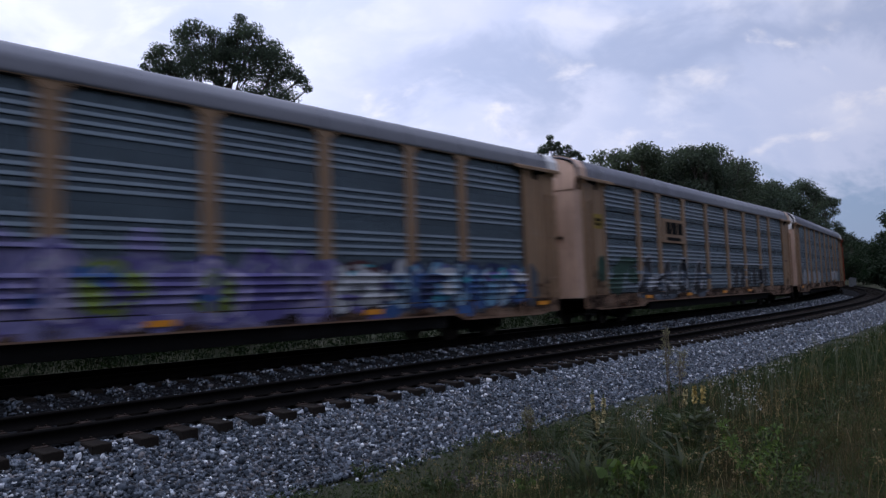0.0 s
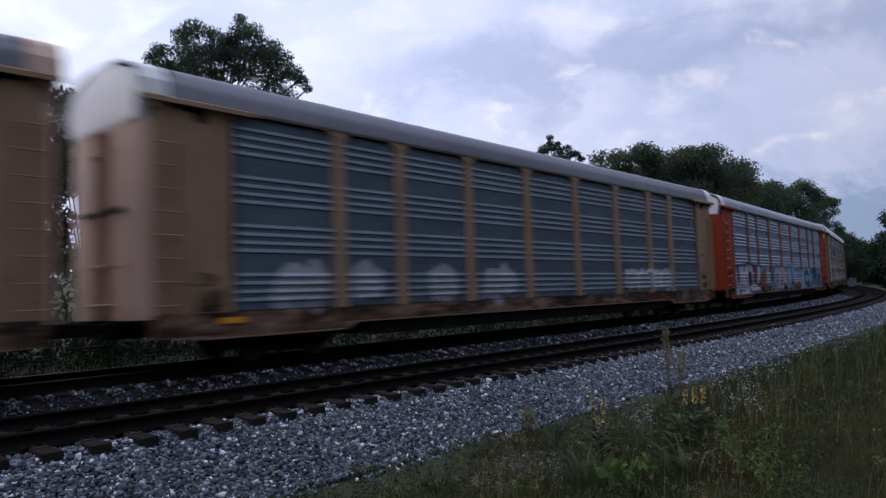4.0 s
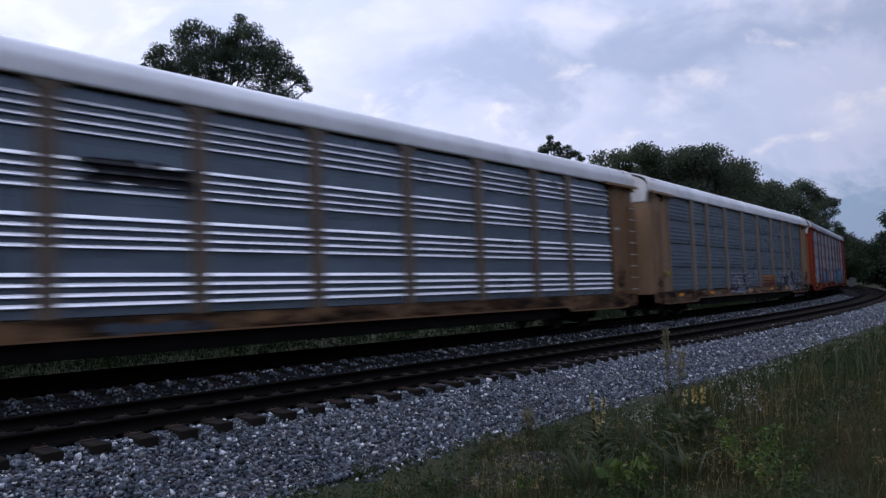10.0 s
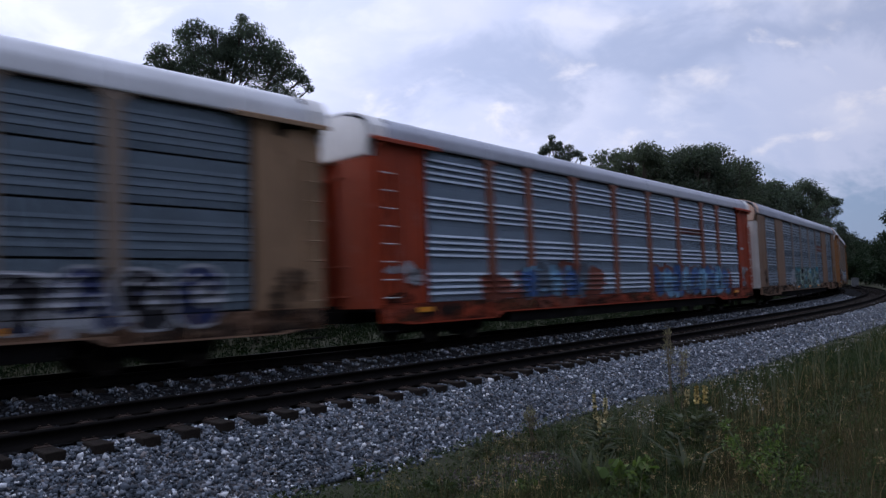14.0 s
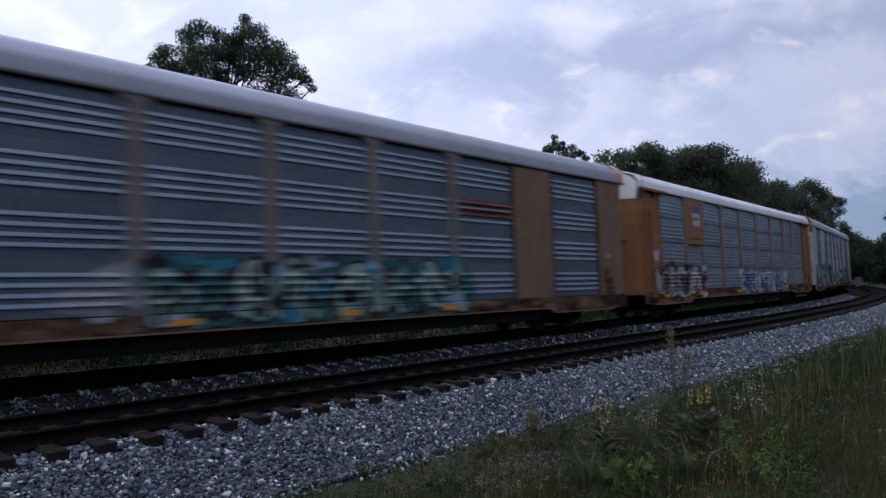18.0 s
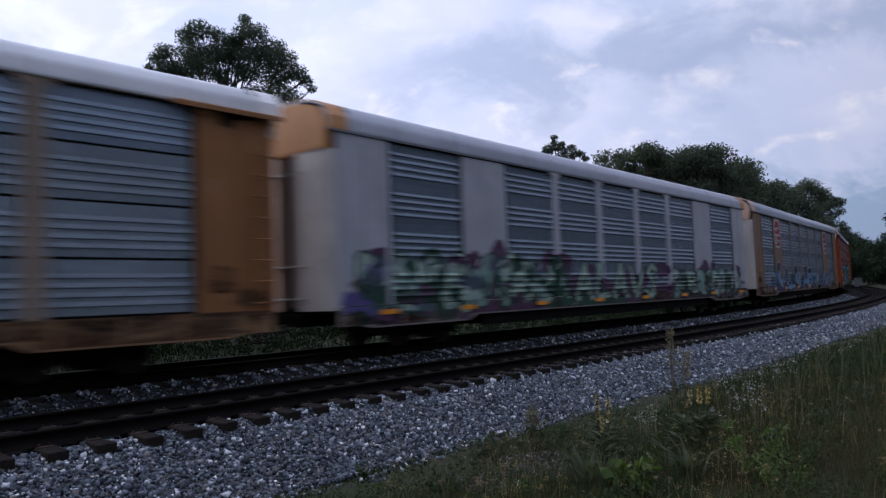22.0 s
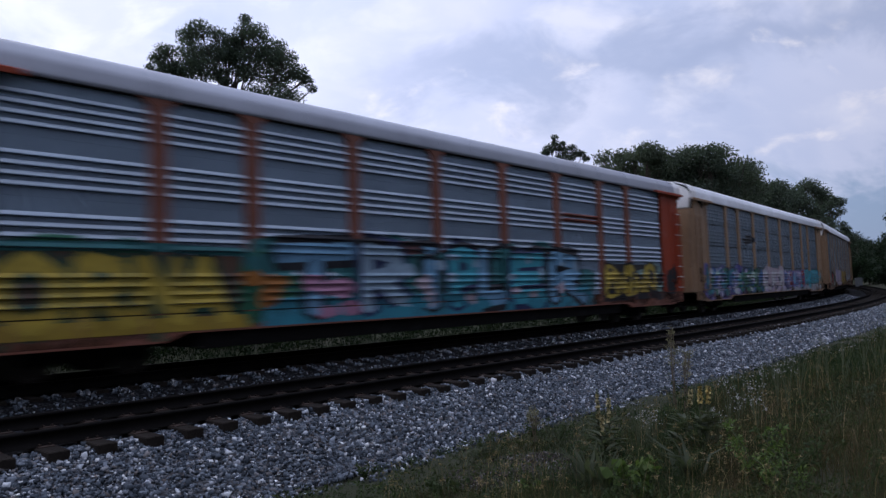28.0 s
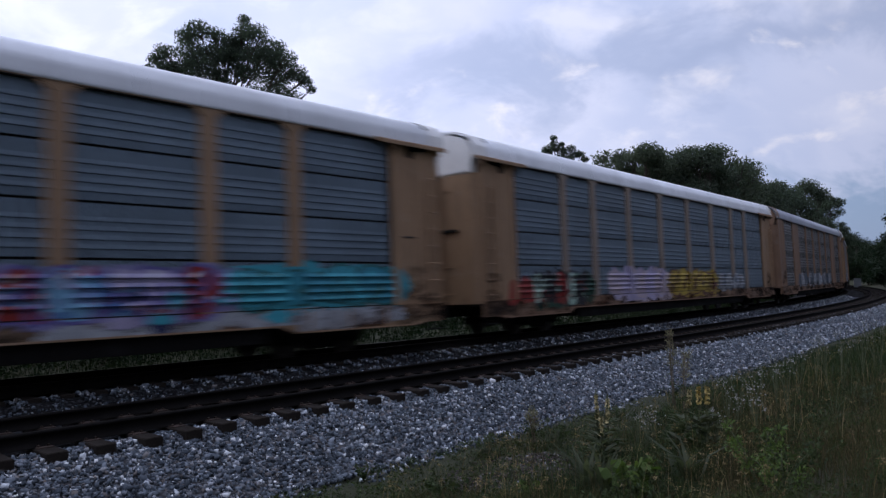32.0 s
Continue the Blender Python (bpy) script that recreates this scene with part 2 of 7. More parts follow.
TAN, GOLD, RED, GREYP = (0.33, 0.208, 0.122), (0.255, 0.142, 0.070), (0.34, 0.046, 0.013), (0.44, 0.45, 0.49)
PAINT = {"tan": car_paint("tan_paint", TAN, 0.5), "gold": car_paint("gold_paint", GOLD, 0.45),
         "red": car_paint("red_oxide_paint", RED, 0.4), "grey": car_paint("grey_paint", GREYP, 0.18),
         "brown": car_paint("faded_brown_paint", (0.25, 0.15, 0.095), 0.55),
         "pale": car_paint("chalky_pale_paint", (0.56, 0.53, 0.50), 0.35), "peach": car_paint("faded_peach_paint", (0.60, 0.41, 0.31), 0.4),
         "ochre": car_paint("faded_orange_paint", (0.52, 0.25, 0.10), 0.45),
         "amber": car_paint("amber_brown_paint", (0.31, 0.138, 0.050), 0.45), "sand": car_paint("sand_paint", (0.27, 0.21, 0.165), 0.35), "taupe": car_paint("taupe_paint", (0.215, 0.19, 0.18), 0.3), "dullred": car_paint("dull_red_paint", (0.23, 0.085, 0.055), 0.35),
         "dullgold": car_paint("dull_golden_paint", (0.20, 0.155, 0.12), 0.35),
         "white": car_paint("white_paint", (0.80, 0.79, 0.78), 0.22, 0.5),
         "dark": car_paint("black_underframe", (0.010, 0.0095, 0.0095), 0.1, 0.9, 0.0, (0.018, 0.016, 0.015), 0.06)}
ROOF = {"grey": car_paint("dull_galvanised_roof", (0.20, 0.205, 0.235), 0.12, 0.5, 0.15),
        "white": car_paint("white_roof", (0.80, 0.82, 0.86), 0.08, 0.4, 0.0, (0.2, 0.2, 0.21), 0.5),
        "light": car_paint("pale_roof", (0.37, 0.39, 0.45), 0.10, 0.42, 0.15, (0.15, 0.15, 0.16), 0.5)}
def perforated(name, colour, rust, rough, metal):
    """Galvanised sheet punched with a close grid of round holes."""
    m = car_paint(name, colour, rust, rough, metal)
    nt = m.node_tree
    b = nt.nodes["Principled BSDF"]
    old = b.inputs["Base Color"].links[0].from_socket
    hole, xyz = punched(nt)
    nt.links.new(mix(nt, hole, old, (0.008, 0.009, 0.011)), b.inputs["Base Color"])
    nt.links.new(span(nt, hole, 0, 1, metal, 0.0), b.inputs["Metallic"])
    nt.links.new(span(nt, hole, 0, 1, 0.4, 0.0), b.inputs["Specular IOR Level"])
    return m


# each kind of side: solid rib tops paler for painted-in skylight, punched sheet elsewhere
PANEL = {"bright": (car_paint("bright_galvanised_lit_rib", (0.90, 0.92, 0.95), 0.01, 0.32, 0.85), perforated("bright_punched_sheet", (0.44, 0.56, 0.70), 0.05, 0.38, 0.6)),
         "silver": (car_paint("soft_galvanised_lit_rib", (0.46, 0.54, 0.62), 0.04, 0.58, 0.5), perforated("soft_punched_sheet", (0.40, 0.52, 0.66), 0.06, 0.58, 0.4)),
         "dull": (car_paint("dull_galvanised_lit_rib", (0.20, 0.25, 0.29), 0.15, 0.5, 0.35), perforated("dull_punched_sheet", (0.185, 0.25, 0.30), 0.15, 0.5, 0.35)),
         "mid": (car_paint("weathered_galvanised_lit_rib", (0.25, 0.31, 0.375), 0.12, 0.4, 0.45), perforated("weathered_punched_sheet", (0.27, 0.35, 0.43), 0.12, 0.45, 0.4)),
         "seamed": (perforated("seamed_punched_lit_rib", (0.33, 0.40, 0.46), 0.12, 0.5, 0.3), perforated("seamed_punched_sheet", (0.265, 0.35, 0.43), 0.12, 0.5, 0.3)),
         "seamlight": (car_paint("paler_seamed_lit_rib", (0.44, 0.51, 0.57), 0.12, 0.45, 0.35), perforated("paler_seamed_sheet", (0.43, 0.52, 0.60), 0.12, 0.5, 0.3)),
         "dirty": (car_paint("dirty_galvanised_lit_rib", (0.22, 0.22, 0.22), 0.4, 0.5, 0.4), perforated("dirty_punched_sheet", (0.18, 0.18, 0.18), 0.4, 0.5, 0.4))}
M_DARK = plain("black_steel", (0.010, 0.0095, 0.009), 0.85, 0.0, 8.0, 0.25, 0.08)
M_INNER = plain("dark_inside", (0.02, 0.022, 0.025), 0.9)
M_WHEEL = plain("wheel_steel", (0.06, 0.05, 0.045), 0.5, 0.7)
M_RUNG = plain("pale_rung_paint", (0.62, 0.62, 0.6), 0.5)
M_ORANGE = plain("reflector_tape", (0.80, 0.31, 0.03), 0.4)
M_RAIL = plain("rusty_rail", (0.009, 0.008, 0.0075), 0.85, 0.0, 5, 0.25, 0.05)
M_RAILTOP = plain("worn_rail_head", (0.026, 0.023, 0.022), 0.6, 0.4, 5, 0.25, 0.15)
M_TIE = plain("creosoted_timber", (0.021, 0.017, 0.014), 0.9, 0, 6, 0.4, 0.08)
M_PLATE = plain("rusty_plate", (0.04, 0.025, 0.019), 0.8, 0.3)

# ------------------------------------------------------------ mesh helpers
def mesh_of(bm, name, material, smooth=False):
    me = bpy.data.meshes.new(name)
    bmesh.ops.recalc_face_normals(bm, faces=bm.faces[:])
    bm.to_mesh(me)
    bm.free()
    if material:
        me.materials.append(material)
    if smooth:
        me.shade_smooth()
    return me


def part(name, bm, material, parent, label="", smooth=False):
    me = bm if isinstance(bm, bpy.types.Mesh) else mesh_of(bm, name, material, smooth)
    ob = new(name, me)
    ob.parent = parent
    return tagged(ob, label)


def box(bm, x0, x1, y0, y1, z0, z1, bevel=0.0):
    vs = [bm.verts.new(p) for p in itertools.product((x0, x1), (y0, y1), (z0, z1))]
    fs = [bm.faces.new([vs[i] for i in f]) for f in
          ((0, 1, 3, 2), (4, 6, 7, 5), (0, 4, 5, 1), (2, 3, 7, 6), (0, 2, 6, 4), (1, 5, 7, 3))]
    if bevel:
        es = {e for f in fs for e in f.edges}
        bmesh.ops.bevel(bm, geom=list(es), offset=bevel, segments=1, affect="EDGES")


def tube(bm, a, b, r, n=8, r2=None, caps=True):
    a, b = Vector(a), Vector(b)
    d = (b - a).normalized()
    u = d.orthogonal().normalized()
    w = d.cross(u)
    rings = []
    for p, rad in ((a, r), (b, r if r2 is None else r2)):
        rings.append([bm.verts.new(p + rad * (math.cos(t) * u + math.sin(t) * w)) for t in np.linspace(0, math.tau, n, False)])
    for i in range(n):
        bm.faces.new((rings[0][i], rings[0][(i + 1) % n], rings[1][(i + 1) % n], rings[1][i]))
    if caps:
        bm.faces.new(rings[0][::-1])
        bm.faces.new(rings[1])


def extrude_x(bm, prof, x0, x1, caps=True):
    """Closed outline of (y, z), swept along x."""
    a = [bm.verts.new((x0, y, z)) for y, z in prof]
    b = [bm.verts.new((x1, y, z)) for y, z in prof]
    n = len(prof)
    for i in range(n):
        bm.faces.new((a[i], a[(i + 1) % n], b[(i + 1) % n], b[i]))
    if caps:
        bm.faces.new(a[::-1])
        bm.faces.new(b)


def raw_mesh(name, verts, faces, material, smooth=False):
    me = bpy.data.meshes.new(name)
    me.from_pydata([tuple(v) for v in verts], [], faces)
    me.materials.append(material)
    if smooth:
        me.shade_smooth()
    me.update()
    return me


def quads_mesh(name, verts, quads, material, smooth=False):
    """Large mesh from arrays: verts (n, 3), quads (m, k)."""
    me = bpy.data.meshes.new(name)
    verts, quads = np.asarray(verts, np.float32), np.asarray(quads, np.int32)
    m, k = quads.shape
    me.vertices.add(len(verts))
    me.vertices.foreach_set("co", verts.ravel())
    me.loops.add(m * k)
    me.loops.foreach_set("vertex_index", quads.ravel())
    me.polygons.add(m)
    me.polygons.foreach_set("loop_start", np.arange(0, m * k, k, dtype=np.int32))
    me.materials.append(material)
    if smooth:
        me.polygons.foreach_set("use_smooth", np.ones(m, bool))
    me.update(calc_edges=True)
    me.validate()
    return me


# ------------------------------------------------------------ the line of the tracks
# s runs along the train's track away from the camera; off is metres from its centre line towards the camera
TURN0, BEND0, BEND1, BEND2 = 0.8458, 0.00177, 3.695e-5, -1.995e-7
CANT = 0.0422
SECOND = 4.16
_s = np.arange(-160, 420, 0.25)
_c = np.clip(_s, -30, 100)
_k = BEND0 + BEND1 * _c + BEND2 * _c ** 2 / 2
_th = np.cumsum(_k) * 0.25
_th += TURN0 - np.interp(0, _s, _th)
_x, _y = np.cumsum(np.cos(_th)) * 0.25, np.cumsum(np.sin(_th)) * 0.25
_x, _y = _x - np.interp(0, _s, _x), _y - np.interp(0, _s, _y) + 21.037


def line(s, off=0.0):
    """x, y and heading of a place on the line."""
    x, y, t = np.interp(s, _s, _x), np.interp(s, _s, _y), np.interp(s, _s, _th)
    return x + off * np.sin(t), y - off * np.cos(t), t


def where(x, y):
    """s and off of points in the plan."""
    x, y = np.atleast_1d(x), np.atleast_1d(y)
    i = np.argmin((x[:, None] - _x[None, ::4]) ** 2 + (y[:, None] - _y[None, ::4]) ** 2, axis=1) * 4
    return _s[i], (x - _x[i]) * np.sin(_th[i]) - (y - _y[i]) * np.cos(_th[i])


BED = ((-4.6, -0.95), (-2.9, -0.36), (-1.45, -0.26), (-0.6, -0.235), (0.6, -0.235), (1.5, -0.26), (2.1, -0.36), (2.7, -0.34),
       (3.5, -0.235), (4.8, -0.235), (5.3, -0.26), (5.5, -0.335), (5.9, -0.38), (6.6, -0.52), (7.3, -0.74), (7.9, -0.95))


def bed_z(off):
    """Height of the ballast across the two tracks, each laid with its outer rail raised."""
    z = np.interp(off, [p[0] for p in BED], [p[1] for p in BED])
    lean = np.interp(off, (-2.6, -1.4, 1.4, 2.08, 2.76, 5.56, 6.5), (0, -1.4, 1.4, 0, -1.4, 1.4, 0))
    return z + CANT * lean


def ground_z(s, off, x, y):
    """Height of the land: a level field behind, a bank that rises to the camera."""
    near = np.interp(off, (-60, -12, -5, -3.5, 6.3, 7.2, 9, 12.5, 16, 40, 300), (-0.5, -0.75, -0.72, -1.0, -1.0, -0.62, -0.42, 0.0, 0.20, 0.35, 1.5))
    lumps = 0.05 * np.sin(x * 1.3 + 0.7 * y) * np.sin(0.9 * y - 0.4 * x) + 0.03 * np.sin(3.1 * x) * np.sin(2.7 * y)
    return near + lumps * ((off > 7.4) | (off < -6))

# ------------------------------------------------------------ land, ballast and tracks
def earth_material():
    m, nt, b = base("grassy_earth", 0.95, 0, 0.2)
    v = coords(nt)
    n1, n2 = noise_node(nt, v, 0.35, 5, 0.6), noise_node(nt, v, 7, 6, 0.65)
    c = ramp(nt, n1, [(0.3, (0.020, 0.025, 0.012)), (0.5, (0.030, 0.033, 0.017)), (0.72, (0.050, 0.044, 0.030))])
    c = mix(nt, span(nt, n2, 0.35, 0.7, 0, 0.6), c, (0.03, 0.032, 0.012))
    nt.links.new(c, b.inputs["Base Color"])
    bump(nt, b, n2, 0.8, 0.06)
    return m


def build_ground():
    def steps(lim):
        near = np.concatenate([np.arange(0, 70, 0.9), 70 * 1.14 ** np.arange(0, 32)])
        near = near[near < lim]
        return np.concatenate([-near[:0:-1], near])
    gx, gy = steps(3900), steps(3900)
    gy = gy + 15
    X, Y = np.meshgrid(gx, gy)
    x, y = X.ravel(), Y.ravel()
    s, off = np.empty_like(x), np.empty_like(x)
    for i in range(0, len(x), 4000):
        s[i:i + 4000], off[i:i + 4000] = where(x[i:i + 4000], y[i:i + 4000])
    z = ground_z(s, off, x, y)
    far = np.hypot(x, y) > 350
    z = np.where(far, np.clip(z, -1, 1), z)
    nx, ny = len(gx), len(gy)
    j, i = np.meshgrid(np.arange(nx - 1), np.arange(ny - 1))
    a = (i * nx + j).ravel()
    q = np.stack([a, a + 1, a + nx + 1, a + nx], 1)
    ob = new("ground", quads_mesh("ground", np.stack([x, y, z], 1), q, earth_material(), True))
    tagged(ob, "dull green grassy land beside the railway line", "ground", kind="structure")


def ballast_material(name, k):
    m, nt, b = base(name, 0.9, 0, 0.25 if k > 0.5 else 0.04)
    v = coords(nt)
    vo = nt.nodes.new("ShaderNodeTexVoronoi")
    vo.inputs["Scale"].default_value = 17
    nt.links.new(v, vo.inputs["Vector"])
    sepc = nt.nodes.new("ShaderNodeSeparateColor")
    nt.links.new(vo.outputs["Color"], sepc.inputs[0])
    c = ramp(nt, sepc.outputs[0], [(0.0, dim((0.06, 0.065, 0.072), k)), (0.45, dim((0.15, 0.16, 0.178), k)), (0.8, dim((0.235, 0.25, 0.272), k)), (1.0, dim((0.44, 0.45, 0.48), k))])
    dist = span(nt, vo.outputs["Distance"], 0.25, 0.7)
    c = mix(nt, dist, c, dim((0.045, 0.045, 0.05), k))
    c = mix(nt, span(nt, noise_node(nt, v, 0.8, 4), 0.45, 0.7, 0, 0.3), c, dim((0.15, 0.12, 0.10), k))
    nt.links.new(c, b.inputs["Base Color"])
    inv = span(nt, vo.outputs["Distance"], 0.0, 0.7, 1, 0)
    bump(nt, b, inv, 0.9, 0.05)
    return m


def sweep(name, offs, zs, s_values, material, parent=None, jitter=0.0, smooth=False):
    offs, zs = np.asarray(offs, float), np.asarray(zs, float)
    rng = np.random.default_rng(5)
    V = []
    for s in s_values:
        x, y, t = line(s)
        V.append(np.stack([x + offs * np.sin(t), y - offs * np.cos(t), zs + (rng.normal(0, jitter, len(zs)) if jitter else 0)], 1))
    n, k = len(s_values), len(offs)
    V = np.concatenate(V)
    j, i = np.meshgrid(np.arange(k - 1), np.arange(n - 1))
    a = (i * k + j).ravel()
    me = quads_mesh(name, V, np.stack([a, a + 1, a + k + 1, a + k], 1), material, smooth)
    ob = new(name, me)
    ob.parent = parent
    return ob


def build_ballast():
    s = np.concatenate([np.arange(-60, 45, 0.16), np.arange(45, 330, 1.0)])
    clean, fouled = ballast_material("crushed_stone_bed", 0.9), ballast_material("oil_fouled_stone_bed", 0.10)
    # near shoulder bed darkened in colour for the shade between loose stones
    dusty, shaded = ballast_material("train_shaded_bed", 0.16), ballast_material("gap_shaded_stone_bed", 0.55)
    # dusty bed: the train's shade put into the colour of these two strips
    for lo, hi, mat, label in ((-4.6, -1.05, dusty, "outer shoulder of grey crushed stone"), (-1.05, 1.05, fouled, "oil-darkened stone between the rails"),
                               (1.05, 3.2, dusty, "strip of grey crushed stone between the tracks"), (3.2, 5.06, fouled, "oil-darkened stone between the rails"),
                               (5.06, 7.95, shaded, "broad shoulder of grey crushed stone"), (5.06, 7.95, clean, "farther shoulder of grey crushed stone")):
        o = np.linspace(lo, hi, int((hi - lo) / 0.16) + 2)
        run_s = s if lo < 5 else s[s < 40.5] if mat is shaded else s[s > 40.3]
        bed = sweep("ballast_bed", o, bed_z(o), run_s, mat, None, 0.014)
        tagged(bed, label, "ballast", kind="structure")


STONE_STOPS = [(0.0, (0.020, 0.027, 0.035)), (0.28, (0.051, 0.063, 0.079)), (0.55, (0.107, 0.127, 0.151)), (0.76, (0.198, 0.224, 0.258)),
               (0.87, (0.136, 0.113, 0.099)), (0.94, (0.429, 0.463, 0.508)), (1.0, (0.720, 0.720, 0.720))]


def build_stones():
    """Loose crushed stones on the shoulder and between the tracks."""
    rng = np.random.default_rng(11)
    mat = island("crushed_stone", STONE_STOPS, 0.8, 0.3, 30, 0.3)
    n_near, n_mid, n_gap = 90000, 36000, 32000
    s = np.concatenate([rng.uniform(-19, 8, n_near), rng.uniform(8, 42, n_mid), rng.uniform(-16, 60, n_gap)])
    off = np.concatenate([5.08 + 3.0 * rng.random(n_near) ** 1.2, 5.08 + 2.3 * rng.random(n_mid), 1.02 + 1.5 * rng.random(n_gap) ** 1.6])
    keep = ~((off > 7.0) & (rng.random(len(off)) < 0.25 + (off - 7.0) / 1.1))
    # heaped between the sleeper ends of the farther track
    bay = np.abs((s + 12.48) / 0.527 - np.round((s + 12.48) / 0.527))
    keep &= ~((off < 1.75) & (bay < 0.25))
    s, off = s[keep], off[keep]
    n = len(s)
    x, y, t = line(s, off)
    z = np.maximum(bed_z(off), ground_z(s, off, x, y)) + rng.uniform(-0.012, 0.028, n) + 0.035 * ((off < 1.75) & (off > 1.1))
    size = rng.gamma(7, 0.0030, n) * np.where(s > 8, 1.3, 1.0)
    ob = new("ballast_stones", broken_stones("ballast_stones", x, y, z, size, rng, mat))
    tagged(ob, "loose grey crushed stones of the track bed", "ballast", kind="stuff")
    # a bare patch of brown gravel on the bank
    n = 2600
    pa, pr = rng.uniform(0, math.tau, n), rng.random(n) ** 0.55
    x, y = 0.72 + 0.78 * pr * np.cos(pa), 8.1 + 0.95 * pr * np.sin(pa)
    ps, po = where(x, y)
    z = ground_z(ps, po, x, y) + rng.uniform(-0.008, 0.012, n)
    soil = island("brown_gravel", [(0.0, (0.022, 0.018, 0.016)), (0.5, (0.06, 0.048, 0.042)), (0.85, (0.10, 0.085, 0.078)), (0.96, (0.18, 0.17, 0.17)), (1.0, (0.34, 0.34, 0.36))], 0.9, 0.15, 30, 0.3)
    ob = new("gravel_patch", broken_stones("gravel_patch", x, y, z, rng.gamma(5, 0.0026, n), rng, soil))
    tagged(ob, "bare patch of fine brown gravel on the bank", "gravel", kind="stuff")


def broken_stones(name, x, y, z, size, rng, mat):
    """Irregular broken blocks, joined."""
    n = len(x)
    corner = np.array([(x0, y0, z0) for x0 in (-1, 1) for y0 in (-1, 1) for z0 in (-1, 1)], float) * 0.72
    face = np.array([(0, 1, 3, 2), (4, 6, 7, 5), (0, 4, 5, 1), (2, 3, 7, 6), (0, 2, 6, 4), (1, 5, 7, 3)])
    P = corner[None] * rng.uniform(0.55, 1.25, (n, 8, 1)) + rng.normal(0, 0.14, (n, 8, 3))
    P *= (size[:, None] * rng.uniform(0.6, 1.25, (n, 3)))[:, None, :]
    a, b2 = rng.uniform(0, math.tau, (2, n))
    ca, sa, cb, sb = np.cos(a), np.sin(a), np.cos(b2), np.sin(b2)
    R1 = np.stack([np.stack([ca, -sa, 0 * a], 1), np.stack([sa, ca, 0 * a], 1), np.stack([0 * a, 0 * a, 1 + 0 * a], 1)], 1)
    R2 = np.stack([np.stack([1 + 0 * a, 0 * a, 0 * a], 1), np.stack([0 * a, cb, -sb], 1), np.stack([0 * a, sb, cb], 1)], 1)
    P = np.einsum("nij,nkj->nki", np.einsum("nij,njk->nik", R1, R2), P)
    P += np.stack([x, y, z], 1)[:, None, :]
    F = (face[None] + 8 * np.arange(n)[:, None, None]).reshape(-1, 4)
    return quads_mesh(name, P.reshape(-1, 3), F, mat)


RAIL = ((-0.075, -0.178), (-0.075, -0.165), (-0.015, -0.145), (-0.010, -0.045), (-0.036, -0.034), (-0.036, -0.006), (-0.026, 0.0),
        (0.026, 0.0), (0.036, -0.006), (0.036, -0.034), (0.010, -0.045), (0.015, -0.145), (0.075, -0.165), (0.075, -0.178))


def build_track(centre, label, worn):
    root = tagged(new("railway_track"), label, "railway track", kind="structure")
    rng = random.Random(int(centre * 10) + 3)
    s = np.concatenate([np.arange(-60, 60, 0.75), np.arange(60, 330, 1.5)])
    o, z = np.array([p[0] for p in RAIL]), np.array([p[1] for p in RAIL])
    for side in (-0.755, 0.755):
        r = sweep("rail", o + centre + side, z + CANT * side, s, M_RAIL, root)
        tagged(r, "rust-brown steel rail")
        top = sweep("rail_head", np.array([-0.03, -0.024, 0.024, 0.03]) + centre + side, np.array([0.0, 0.0025, 0.0025, 0.0]) + CANT * side, s,
                    M_RAILTOP if worn else M_RAIL, r)
        tagged(top, "running surface of the rail")
    bm = bmesh.new()
    box(bm, -0.115, 0.115, -1.3, 1.3, -0.355, -0.182, 0.012)
    for _ in range(3):
        x = rng.uniform(-0.08, 0.08)
        box(bm, x - 0.006, x + 0.006, -1.302, -1.1, -0.19, -0.1815)
    tie = mesh_of(bm, "sleeper", M_TIE)
    bm = bmesh.new()
    for side in (-0.755, 0.755):
        box(bm, -0.09, 0.09, side - 0.17, side + 0.17, -0.1835, -0.170, 0.004)
        for dx, dy in ((-0.06, -0.095), (0.06, 0.095), (0.05, -0.095), (-0.05, 0.095)):
            box(bm, dx - 0.012, dx + 0.012, side + dy - 0.02, side + dy + 0.02, -0.172, -0.148)
    fast = mesh_of(bm, "tie_plate", M_PLATE)
    far_t, far_f = [], []
    box_v = [(a, b, c) for a in (-0.115, 0.115) for b in (-1.3, 1.3) for c in (-0.355, -0.182)]
    box_f = ((0, 1, 3, 2), (4, 6, 7, 5), (0, 4, 5, 1), (2, 3, 7, 6), (0, 2, 6, 4), (1, 5, 7, 3))
    k = 0
    s0 = -12.48 - 0.527 * 40
    while True:
        s1 = s0 + 0.527 * k
        k += 1
        if s1 > 250:
            break
        x, y, t = line(s1, centre + rng.uniform(-0.035, 0.035))
        m = pose(x, y, rng.uniform(-0.012, 0.004), 0, 0, math.degrees(t) + rng.uniform(-1.3, 1.3)) @ pose(0, 0, 0, math.degrees(-CANT), 0, 0)
        if -20 < s1 < 60:
            ob = new("sleeper", tie)
            ob.parent, ob.matrix_local = root, m
            if centre > 1 and s1 < 30:
                pl = new("tie_plate", fast)
                pl.parent = ob
        else:
            n = len(far_t)
            far_t += [tuple(m @ Vector(p)) for p in box_v]
            far_f += [tuple(n + i for i in f) for f in box_f]
    ob = part("distant_sleepers", raw_mesh("distant_sleepers", far_t, far_f, M_TIE), None, root)
    tagged(ob, kind="stuff")


build_ground()
build_ballast()
build_stones()
build_track(0.0, "farther railway track on which the train runs", True)
build_track(SECOND, "nearer empty railway track with rusty rails and timber sleepers", False)

